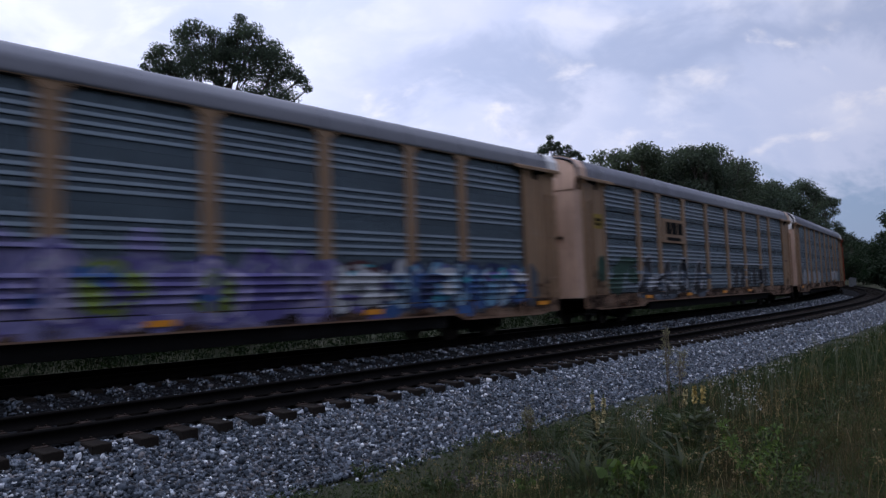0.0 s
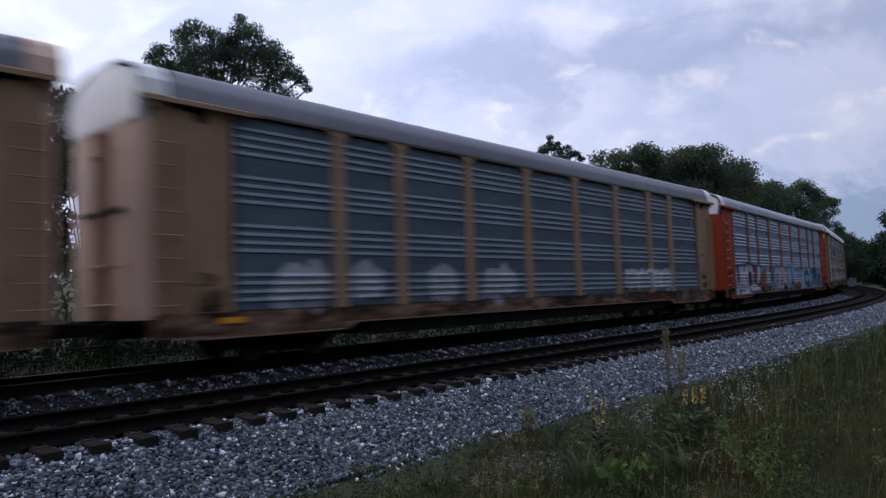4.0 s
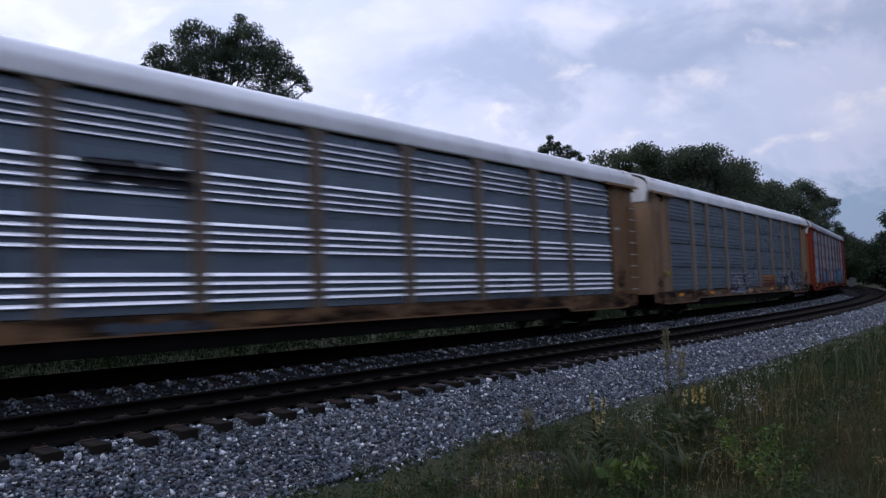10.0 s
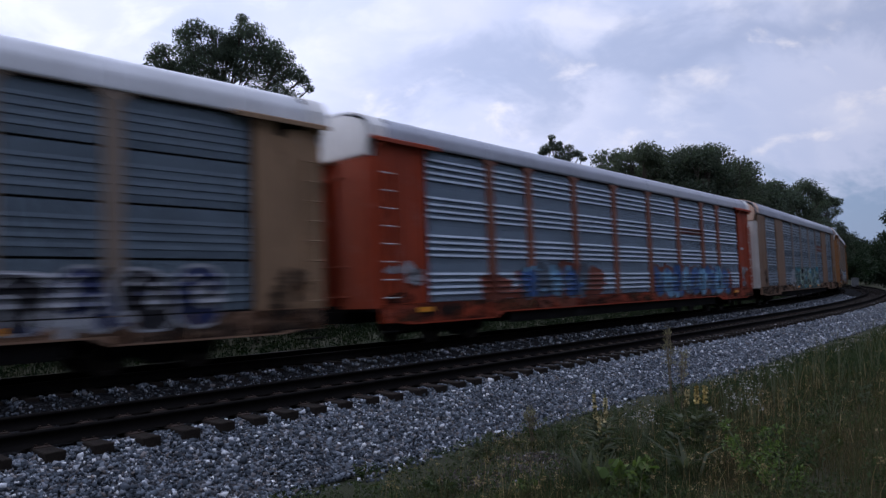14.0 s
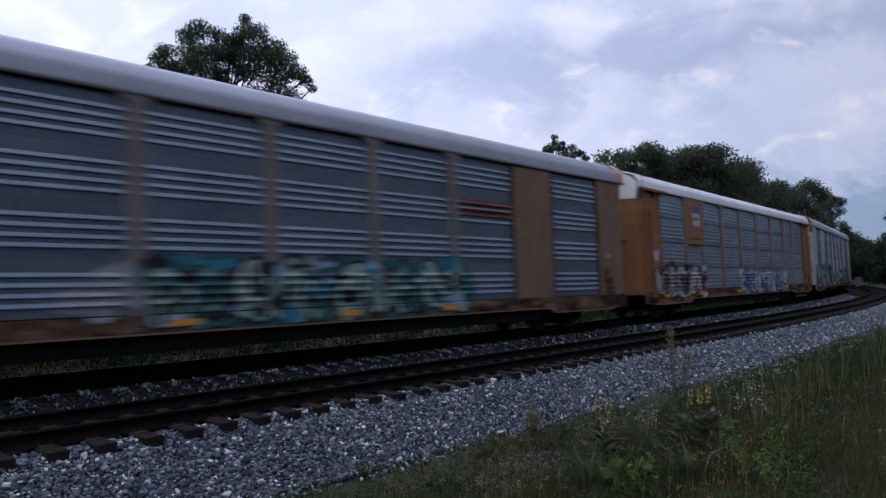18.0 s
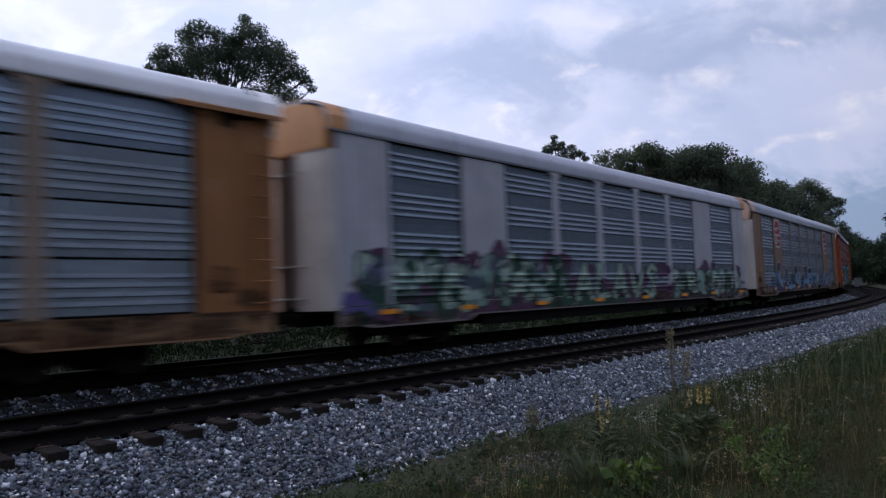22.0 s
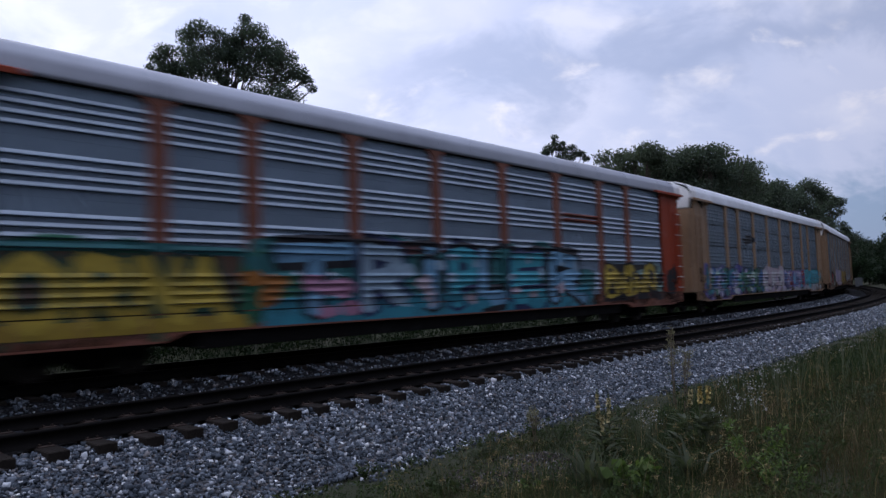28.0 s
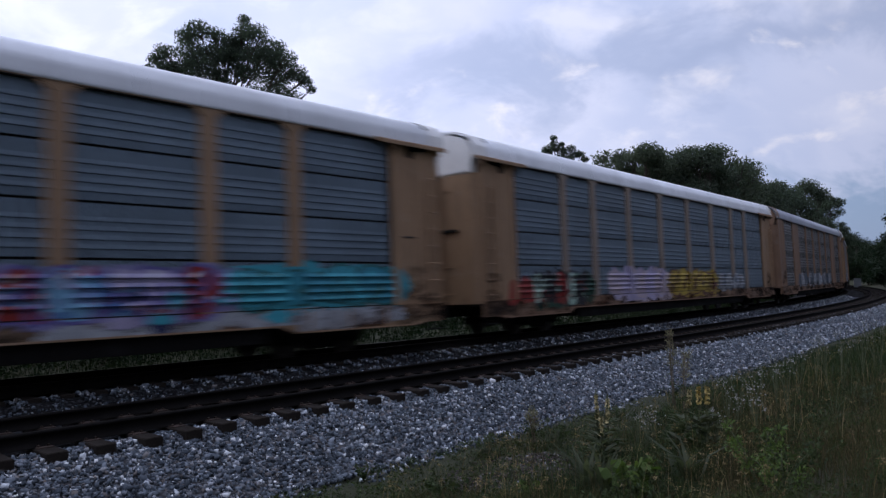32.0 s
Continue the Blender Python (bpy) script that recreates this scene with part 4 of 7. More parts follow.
CARS = {
    -3: dict(low=True, paint="tan", roof="grey", panel="dull", kind="open", seams=False, sill="brown", reflectors=(-6.5, 0.4, 5.6, 12.6), rungs=False,
             label="tan and dull grey enclosed car carrier with purple graffiti"),
    -2: dict(paint="tan", roof="grey", panel="dull", post="tan", kind="open", seams=True, sill="brown", reflectors=(-8.5, -4.2, 0.5, 4.5), rungs=False, cap="peach", door="peach",
             label="dusty tan enclosed car carrier with black scrawled graffiti"),
    -1: dict(paint="tan", roof="grey", panel="dull", kind="open", seams=False, sill="brown", reflectors=(-11.9,), rungs=False, door="peach",
             label="tan enclosed car carrier with faded white graffiti"),
    0: dict(low=True, paint="red", roof="light", panel="silver", post="dullred", kind="open", seams=False, sill="dullred",
            label="red-oxide enclosed car carrier with ribbed silver panels and graffiti"),
    1: dict(paint="gold", roof="white", panel="bright", post="dullgold", kind="open", seams=False, sill="gold",
            label="golden-brown enclosed car carrier with clean ribbed silver panels"),
    2: dict(paint="tan", roof="white", panel="seamed", kind="open", seams=True, sill="brown", post="sand", reflectors=(-11, -7.0, -0.8, 3.5, 7.0), rungs=False,
            label="tan enclosed car carrier with seamed grey panels and a white roof"),
    3: dict(low=True, paint="red", roof="light", panel="silver", post="dullred", kind="open", seams=False, sill="red", reflectors=(-12, 11.0),
            label="red-oxide enclosed car carrier with blue and red graffiti"),
    4: dict(paint="brown", roof="light", panel="mid", kind="plate", seams=False, sill="brown", cap="peach", door="pale", post="taupe", reflectors=(-3.4, 0.6, 4.0), rungs=False,
            label="faded brown enclosed car carrier with solid panels and teal graffiti"),
    5: dict(low=True, paint="amber", roof="white", panel="seamlight", kind="open", seams=True, sill="gold", post="sand", bright_top=True, reflectors=(-11.6, -7.6, -2.2, 1.6, 5.2), rungs=False,
            label="golden-brown enclosed car carrier with seamed grey panels"),
    6: dict(paint="grey", roof="light", panel="mid", kind="plate", seams=False, sill="taupe", cap="ochre", door="pale", reflectors=(-12, -9, -5.4, -1.8, 1.8, 5.5, 8.8, 12.5), rungs=False,
            label="silver-grey enclosed car carrier with green graffiti"),
    7: dict(paint="brown", roof="light", panel="mid", kind="plate", seams=False, sill="brown", cap="peach", door="pale", post="taupe", reflectors=(-9.6, -6.6, -3.2, 0.6), rungs=False,
            label="faded brown enclosed car carrier with red and white emblems"),
    8: dict(low=True, paint="red", roof="light", panel="silver", post="dullred", kind="open", seams=False, sill="dullred",
            label="red-oxide enclosed car carrier with yellow and turquoise graffiti"),
    9: dict(paint="tan", roof="white", panel="seamed", post="tan", kind="open", seams=True, sill="tan", rungs=False,
            label="tan enclosed car carrier with a white roof and mixed graffiti"),
    10: dict(paint="tan", roof="white", panel="seamed", post="sand", kind="open", seams=True, sill="brown", rungs=False,
             label="tan enclosed car carrier with pink, green and yellow graffiti"),
    11: dict(paint="brown", roof="light", panel="dirty", kind="plate", seams=False, sill="brown", cap="brown", rungs=False,
             label="brown enclosed car carrier with grimy panels"),
    12: dict(paint="tan", roof="light", panel="dirty", post="taupe", kind="open", seams=True, sill="dark", rungs=False,
             label="tan enclosed car carrier with grimy grey panels"),
    13: dict(paint="red", roof="white", panel="dirty", post="dullred", kind="open", seams=False, sill="dullred", rungs=False,
             label="red-oxide enclosed car carrier at the far bend"),
}
TRAIN = {n: build_car(style, n) for n, style in CARS.items()}

# ------------------------------------------------------------ painted marks on the sides
SPRAYS = {
    "white": (0.62, 0.63, 0.66), "pale": (0.42, 0.44, 0.48), "lilac": (0.46, 0.41, 0.60), "lavender": (0.27, 0.25, 0.46), "purple": (0.14, 0.12, 0.34),
    "plum": (0.10, 0.045, 0.10), "leafgreen": (0.22, 0.30, 0.05), "black": (0.018, 0.018, 0.024), "navy": (0.022, 0.035, 0.11), "blue": (0.05, 0.13, 0.34),
    "sky": (0.20, 0.42, 0.62), "paleblue": (0.34, 0.48, 0.60), "turquoise": (0.04, 0.27, 0.36), "cyan": (0.06, 0.40, 0.50), "teal": (0.035, 0.17, 0.18),
    "mint": (0.40, 0.55, 0.46), "seafoam": (0.28, 0.42, 0.38), "darkgreen": (0.022, 0.075, 0.05), "green": (0.03, 0.16, 0.09), "red": (0.30, 0.03, 0.025), "rust": (0.22, 0.055, 0.03),
    "maroon": (0.10, 0.03, 0.03), "pink": (0.50, 0.24, 0.36), "blush": (0.55, 0.45, 0.50), "yellow": (0.55, 0.40, 0.06), "mustard": (0.38, 0.26, 0.035),
    "soil": (0.11, 0.062, 0.038), "orange": (0.42, 0.16, 0.03), "slate": (0.09, 0.12, 0.16), "signred": (0.40, 0.03, 0.035), "signblue": (0.10, 0.14, 0.35)}
_sprays = {}


def spray_mat(c):
    if c not in _sprays:
        _sprays[c] = spray(c, dim(SPRAYS[c], 0.92))
    return _sprays[c]


_cut_z = sorted({round(z, 4) for z in _oz} | {1.056, 1.08})
_post_x = [x + d for x in BAYS[1:-1] for d in (-0.205, -0.18, 0.18, 0.205)] + [-11.88, -11.84, 11.84, 11.88]


def out_at(x, z, kind):
    """How far the near side stands out there: sill, post, plate or ribbed panel."""
    if z <= 1.057:
        return SILL_OUT
    if abs(x) > 11.845:
        return 0.055
    for i, p in enumerate(BAYS[1:-1]):
        if kind == "plate" and i in (0, 1, 6, 7):
            continue
        if abs(x - p) < 0.182:
            return POST_OUT + 0.001
    if kind == "plate" and 6.95 < abs(x) < 9.1:
        return 0.052
    return float(np.interp(z, _oz, _oy))


def lay_on(polys, layer, car_kind, colour):
    """Flat shapes in (x, z), cut along the ribs and laid on the side of a car."""
    bm = bmesh.new()
    for poly in polys:
        vs = [bm.verts.new((x, 0, z)) for x, z in poly]
        if len(vs) > 2:
            bm.faces.new(vs)
    xs, zs = [p[0] for q in polys for p in q], [p[1] for q in polys for p in q]
    for cuts, axis in ((_cut_z, 2), (_post_x, 0)):
        lo, hi = (min(zs), max(zs)) if axis == 2 else (min(xs), max(xs))
        no = (0, 0, 1) if axis == 2 else (1, 0, 0)
        for c in cuts:
            if lo < c < hi:
                bmesh.ops.bisect_plane(bm, geom=bm.verts[:] + bm.edges[:] + bm.faces[:], plane_co=(c, 0, 0) if axis == 0 else (0, 0, c), plane_no=no, dist=1e-5)
    for c in (0.585, 0.63, 0.735):
        bmesh.ops.bisect_plane(bm, geom=bm.verts[:] + bm.edges[:] + bm.faces[:], plane_co=(0, 0, c), plane_no=(0, 0, 1), dist=1e-5)
    for c in (-12.45, -9.0, 9.0, 12.45):
        bmesh.ops.bisect_plane(bm, geom=bm.verts[:] + bm.edges[:] + bm.faces[:], plane_co=(c, 0, 0), plane_no=(1, 0, 0), dist=1e-5)
    gone = []
    for f in bm.faces:
        m = f.calc_center_median()
        if 1.0561 < m.z < 1.0799 or abs(m.x) > HALF - 0.1 or m.z < (0.735 if abs(m.x) < 9.0 else 0.585 if abs(m.x) < 12.45 else 0.63):
            gone.append(f)
    bmesh.ops.delete(bm, geom=gone, context="FACES")
    for v in bm.verts:
        v.co.y = -PANEL_Y - out_at(v.co.x, v.co.z, car_kind) - 0.004 - 0.0022 * layer - 0.0004 * (int(abs(v.co.x) * 40) % 3)
    me = bpy.data.meshes.new("graffiti")
    bm.normal_update()
    bm.to_mesh(me)
    bm.free()
    me.materials.append(spray_mat(colour))
    return me


def blob(cx, cz, rx, rz, rng, n=14, rough=0.12):
    return [(cx + rx * math.cos(a) * (1 + rng.uniform(-rough, rough)), cz + rz * math.sin(a) * (1 + rng.uniform(-rough, rough))) for a in np.linspace(0, math.tau, n, False)]


def stroke(pts, w):
    """A thick line with round joints, as separate polygons."""
    polys = []
    for (x0, z0), (x1, z1) in zip(pts, pts[1:]):
        l = math.hypot(x1 - x0, z1 - z0) or 1e-6
        nx, nz = -(z1 - z0) / l * w / 2, (x1 - x0) / l * w / 2
        ex, ez = (x1 - x0) / l * w * 0.3, (z1 - z0) / l * w * 0.3
        polys.append([(x0 + nx - ex * 0.4, z0 + nz - ez * 0.4), (x0 - ex, z0 - ez), (x0 - nx - ex * 0.4, z0 - nz - ez * 0.4),
                      (x1 - nx + ex * 0.4, z1 - nz + ez * 0.4), (x1 + ex, z1 + ez), (x1 + nx + ex * 0.4, z1 + nz + ez * 0.4)])
    return polys


# strokes of the words that can be read on the cars, in a unit box
GLYPHS = {
    "A": (((0.0, 0.0), (0.5, 1.0), (0.9, 0.0)), ((0.15, 0.32), (0.8, 0.34))), "L": (((0.2, 1.0), (0.1, 0.05), (0.85, 0.1)),),
    "V": (((0.05, 0.95), (0.42, 0.0), (0.95, 0.95)),), "S": (((0.9, 0.85), (0.5, 1.0), (0.22, 0.75), (0.6, 0.5), (0.75, 0.2), (0.4, 0.0), (0.05, 0.14)),),
    "O": (((0.5, 1.0), (0.12, 0.75), (0.1, 0.25), (0.5, 0.0), (0.88, 0.25), (0.88, 0.75), (0.5, 1.0)),),
    "R": (((0.12, 0.0), (0.14, 1.0), (0.72, 0.9), (0.74, 0.6), (0.2, 0.46)), ((0.4, 0.46), (0.9, 0.0))), "N": (((0.08, 0.0), (0.12, 1.0), (0.82, 0.05), (0.88, 1.0)),),
    "T": (((0.0, 0.92), (1.0, 0.98)), ((0.5, 0.95), (0.46, 0.0))), "I": (((0.5, 0.72), (0.5, 0.0)), ((0.5, 0.98), (0.5, 0.94))), "P": (((0.15, 0.0), (0.15, 1.0), (0.8, 0.88), (0.76, 0.52), (0.2, 0.44)),),
    "U": (((0.12, 1.0), (0.10, 0.3), (0.35, 0.05), (0.7, 0.1), (0.85, 0.4), (0.86, 1.0)),), "K": (((0.12, 1.0), (0.12, 0.0)), ((0.9, 1.0), (0.2, 0.5), (0.92, 0.0))),
    "C": (((0.9, 0.92), (0.4, 1.0), (0.1, 0.6), (0.15, 0.2), (0.5, 0.0), (0.92, 0.1)),), "!": (((0.75, 1.0), (0.45, 0.34)), ((0.36, 0.08), (0.33, 0.0))),
    "E": (((0.9, 0.95), (0.15, 0.9), (0.12, 0.08), (0.92, 0.1)), ((0.15, 0.5), (0.75, 0.52)))}


def put_on(n, polys, layer, colour, parent=None, name="graffiti", label=""):
    return part(name, lay_on(polys, layer, CARS[n]["kind"], colour), None, parent or TRAIN[n], label)


def word(n, text, x0, x1, z0, z1, fill, outline, width, slant=0.12):
    w = (x1 - x0) / len(text)
    for i, ch in enumerate(text):
        col = fill[i % len(fill)]
        rim, body = [], []
        for st in GLYPHS[ch]:
            pts = [(x0 + w * (i + 0.08) + w * 0.84 * u + slant * v, z0 + (z1 - z0) * v) for u, v in st]
            rim += stroke(pts, width * 1.85)
            body += stroke(pts, width)
        back = put_on(n, rim, 2, outline, None, "graffiti_letter", "sprayed %s letter %s" % (col, ch))
        put_on(n, body, 3, col, back, "letter_fill")


def letter(n, ch, x0, x1, z0, z1, fill, outline, width, lean=0.0):
    """One letter in a box of its own, thick strokes with a rim."""
    rim, body = [], []
    for st in GLYPHS[ch]:
        pts = [(x0 + (x1 - x0) * u + lean * v, z0 + (z1 - z0) * v) for u, v in st]
        rim += stroke(pts, width * 1.8)
        body += stroke(pts, width)
    back = put_on(n, rim, 2, outline, None, "graffiti_letter", "sprayed %s letter %s" % (fill, ch))
    put_on(n, body, 4, fill, back, "letter_fill")
    return back


def plume(n, x0, x1, z0, z1, dark, halo, seed, inner=None):
    """A dark flame-like shape with a pale blown rim."""
    rng = random.Random(seed * 13 + n)
    w, h = x1 - x0, z1 - z0
    lean = rng.uniform(-0.15, 0.25)
    side_l = [(0.0, 0.0), (0.06, 0.25), (0.20, 0.42), (0.24, 0.70), (0.42, 0.95)]
    side_r = [(0.62, 1.0), (0.74, 0.72), (0.80, 0.45), (0.95, 0.30), (1.0, 0.0)]
    shape = [(x0 + w * (u + lean * v + rng.uniform(-0.05, 0.05)), z0 + h * (v + rng.uniform(-0.03, 0.03))) for u, v in side_l + side_r]
    body = put_on(n, [shape], 3, dark, None, "graffiti_shape", "%s flame-like sprayed shape" % dark)
    put_on(n, stroke(shape, 0.16), 1, halo, body, "pale_rim")
    if inner:
        cx = x0 + w * (0.5 + lean * 0.4)
        put_on(n, [blob(cx, z0 + h * 0.45, w * 0.17, h * 0.24, rng, 12, 0.3)], 4, inner, body, "fill_patch")
        put_on(n, [blob(cx + w * 0.18, z0 + h * 0.25, w * 0.12, h * 0.16, rng, 10, 0.3)], 5, halo, body, "fill_patch")


def piece(n, x0, x1, z0, z1, fills, outline=None, back=None, letters=5, seed=0, width=0.22, shine=None, ragged=0.15):
    """A sprayed piece: cloud behind, bulging rounded shapes with dark rims, slits and highlights."""
    rng = random.Random(seed * 77 + n)
    w, h = (x1 - x0) / letters, z1 - z0
    if back:
        polys, x = [], x0
        while x < x1:
            r = rng.uniform(0.35, 0.6) * h
            polys.append(blob(x + r * 0.5, z0 + h * rng.uniform(0.42, 0.56), r * 0.9, h * rng.uniform(0.44, 0.56), rng))
            x += r * 0.8
        put_on(n, polys, 0, back, None, "graffiti_cloud", "sprayed %s ground of a graffiti piece" % back)
    for i in range(letters):
        cx, cz = x0 + w * (i + 0.5) + rng.uniform(-0.06, 0.06) * w, z0 + h * rng.uniform(0.46, 0.54)
        lean, col = rng.uniform(-0.18, 0.22), fills[i % len(fills)]
        rx, rz, form = w * rng.uniform(0.46, 0.58), h * rng.uniform(0.42, 0.52), rng.randrange(3)

        def bulge(k, sx, sz, dx=0.0, dz=0.0):
            out = []
            for a in np.linspace(0, math.tau, 18, False):
                c, s2 = math.cos(a), math.sin(a)
                # squarish bubble with a waist or a foot
                q = (abs(c) ** 3 + abs(s2) ** 3) ** (-1 / 3)
                wob = 1 + 0.10 * math.sin(2 * a + i + seed) + (0.14 * math.cos(3 * a + i) if form else 0.0)
                u, v = sx * rx * c * q * wob * 0.92 + dx * w, sz * rz * s2 * q * wob * 0.92 + dz * h
                out.append((cx + u + lean * v, min(max(cz + v, z0 - 0.04), z1 + 0.12)))
            return out
        top = put_on(n, [bulge(0, 1.0, 1.0)], 2 + i % 2, col, None, "graffiti_shape", "rounded shape sprayed in %s" % col)
        if outline:
            put_on(n, [bulge(0, 1.0 + 0.07 / rx, 1.0 + 0.07 / rz)], 1, outline, top, "rim")
        cuts = []
        for _ in range(2 + form):
            ax, az = cx + rng.uniform(-0.28, 0.28) * w, cz + rng.uniform(-0.38, 0.1) * h
            cuts += stroke([(ax, az), (ax + rng.uniform(-0.1, 0.16) * w, az + rng.uniform(0.12, 0.34) * h)], min(0.16, w * 0.16) * rng.uniform(0.6, 1.2))
        dark = outline or rng.choice(fills)
        for q in cuts:
            put_on(n, [q], 5, dark, top, "slit")
        # broken patches of the other colours
        for k, other in enumerate([c for c in fills if c != col] + ([outline] if outline else [])):
            bits = [blob(cx + rng.uniform(-0.42, 0.42) * w, cz + rng.uniform(-0.42, 0.42) * h, rx * rng.uniform(0.10, 0.34), rz * rng.uniform(0.06, 0.26), rng, 8, 0.35) for _ in range(2)]
            for q in bits:
                put_on(n, [q], 4 + k % 2, other, top, "shade_patch")
        if shine:
            put_on(n, stroke([(cx - 0.25 * w, cz + 0.25 * h), (cx - 0.05 * w, cz + 0.36 * h)], 0.06), 6, shine, top, "highlight")


def scrawl(n, x0, x1, z0, z1, colour, loops, seed, width):
    """One long wavering line."""
    rng = random.Random(seed)
    pts = []
    for k in range(loops * 12 + 1):
        t = k / (loops * 12)
        a = t * loops * math.tau
        pts.append((x0 + (x1 - x0) * t + 0.35 * (x1 - x0) / loops * math.sin(a + rng.uniform(-0.3, 0.3)), (z0 + z1) / 2 + (z1 - z0) / 2 * math.cos(a) * rng.uniform(0.7, 1.0)))
    put_on(n, stroke(pts, width), 3, colour, None, "graffiti_scrawl", "wavering %s sprayed line" % colour)


def patches(n, x0, x1, z0, z1, colour, count, seed, layer=3, rx=(0.2, 0.5), rz=(0.1, 0.4)):
    rng = random.Random(seed * 31 + n)
    polys = [blob(rng.uniform(x0, x1), rng.uniform(z0, z1), rng.uniform(*rx), rng.uniform(*rz), rng, 10, 0.3) for _ in range(count)]
    if layer < 2:
        tagged(put_on(n, polys, layer, colour, None, "graffiti_ground", "sprayed %s haze" % colour), kind="stuff")
    else:
        for q in polys:
            put_on(n, [q], layer, colour, None, "graffiti_patch")


def plate_on(n, x0, x1, z0, z1, material, name, label, out=0.085, thick=0.02):
    bm = bmesh.new()
    y = -PANEL_Y - out
    box(bm, x0, x1, y - thick, y + 0.012, z0, z1, 0.004)
    return part(name, bm, material, TRAIN[n], label)


def bars(n, x0, x1, z0, z1, material, rows, cols, parent, out, seed=1, gap=0.3):
    """Unreadable lettering as plain bars."""
    rng = random.Random(seed)
    bm = bmesh.new()
    rh, cw = (z1 - z0) / rows, (x1 - x0) / cols
    y = -PANEL_Y - out
    for r in range(rows):
        for c in range(cols):
            a = x0 + cw * (c + rng.uniform(0.02, 0.12))
            box(bm, a, a + cw * (1 - gap * rng.uniform(0.5, 1.0)), y - 0.004, y, z0 + rh * (r + gap / 2), z0 + rh * (r + 1 - gap / 2))
    return part("lettering", bm, material, parent, "unreadable dark lettering")


# tan car, purple and blue pieces
patches(-3, -5.5, 4.6, 0.75, 2.1, "lavender", 34, 2, 0, (0.4, 0.9), (0.25, 0.6))
piece(-3, -5.2, 4.3, 0.80, 2.22, ["lilac", "purple", "lavender"], "purple", None, 9, 3, 0.34, "pale")
patches(-3, -0.75, 0.0, 1.15, 1.8, "leafgreen", 5, 4, 4, (0.25, 0.42), (0.25, 0.5))
patches(-3, 1.2, 1.7, 1.15, 1.8, "leafgreen", 4, 5, 4, (0.22, 0.36), (0.25, 0.45))
piece(-3, 4.4, 6.3, 0.85, 2.0, ["white", "pale"], "black", None, 3, 6, 0.3)
patches(-3, 4.9, 5.5, 1.8, 2.1, "maroon", 3, 7, 5, (0.25, 0.4), (0.1, 0.25))
piece(-3, 6.2, 11.8, 0.85, 2.1, ["paleblue", "blue", "sky"], "navy", "slate", 8, 8, 0.24, "white")
for _k, (_c, _m) in enumerate((("navy", 10), ("cyan", 6), ("white", 10), ("purple", 10), ("blue", 8))):
    patches(-3, -5.0 if _k > 2 else 4.5, 11.6, 0.8, 2.0, _c, _m, 80 + _k, 4 + _k % 3, (0.15, 0.42), (0.06, 0.2))
# dusty tan car, black scrawl and a board
patches(-2, -9.6, -1.9, 0.85, 1.7, "slate", 22, 3, 0, (0.3, 0.8), (0.12, 0.35))
for _k, (_a, _b, _h) in enumerate(((-9.4, -7.7, 2.45), (-7.9, -6.3, 1.75), (-6.9, -5.5, 2.35), (-5.4, -4.0, 2.45), (-3.5, -2.0, 2.35))):
    plume(-2, _a, _b, 0.95, _h, "black", "pale", 20 + _k, "slate")
patches(-2, -9.2, -2.2, 0.95, 1.9, "pale", 22, 2, 5, (0.12, 0.4), (0.03, 0.08))
patches(-2, -12.6, -9.4, 0.9, 2.3, "darkgreen", 10, 4, 0, (0.3, 0.7), (0.15, 0.4))
for _k in range(6):
    _at = 2.2 + _k * 1.05
    put_on(-2, [[(_at, 1.2), (_at + 0.7, 1.22), (_at + 0.75, 2.05), (_at + 0.05, 2.0)]], 2, "black", None, "graffiti_block", "dark sprayed block")
patches(-2, 2.3, 8.2, 1.25, 2.0, "pale", 20, 6, 4, (0.05, 0.18), (0.02, 0.06))
part("graffiti", lay_on(stroke([(2.1, 2.24), (5.0, 2.28), (8.2, 2.25)], 0.05), 3, "open", "pale"), None, TRAIN[-2], "thin pale sprayed line")
_b = plate_on(-2, -6.85, -4.42, 3.07, 4.06, PAINT["tan"], "board", "tan board with dark lettering")
bars(-2, -6.5, -4.65, 3.38, 3.98, M_DARK, 1, 3, _b, 0.108, 3, 0.16)
bars(-2, -6.5, -4.65, 3.13, 3.33, M_DARK, 1, 1, _b, 0.108, 4)
_b = plate_on(-2, -12.75, -12.08, 3.36, 3.88, spray_mat("mustard"), "placard", "faded yellow placard", 0.05, 0.01)
bars(-2, -12.65, -12.18, 3.45, 3.75, M_DARK, 2, 4, _b, 0.063, 5)
# tan car, faded white
piece(-1, 4.8, 9.0, 1.1, 2.05, ["pale"], None, None, 4, 1, 0.2, "white")
scrawl(-1, 4.9, 8.9, 1.15, 2.0, "white", 6, 4, 0.14)
for a, b in ((-10.8, -9.5), (-8.7, -7.7), (-6.0, -4.9), (-3.8, -2.2)):
    piece(-1, a, b, 1.12, 2.0, ["pale"], None, None, 2, int(b * 3), 0.3)
    patches(-1, a + 0.2, b - 0.2, 1.2, 1.8, "pale", 5, int(a * 7), 0, (0.2, 0.4), (0.2, 0.4))
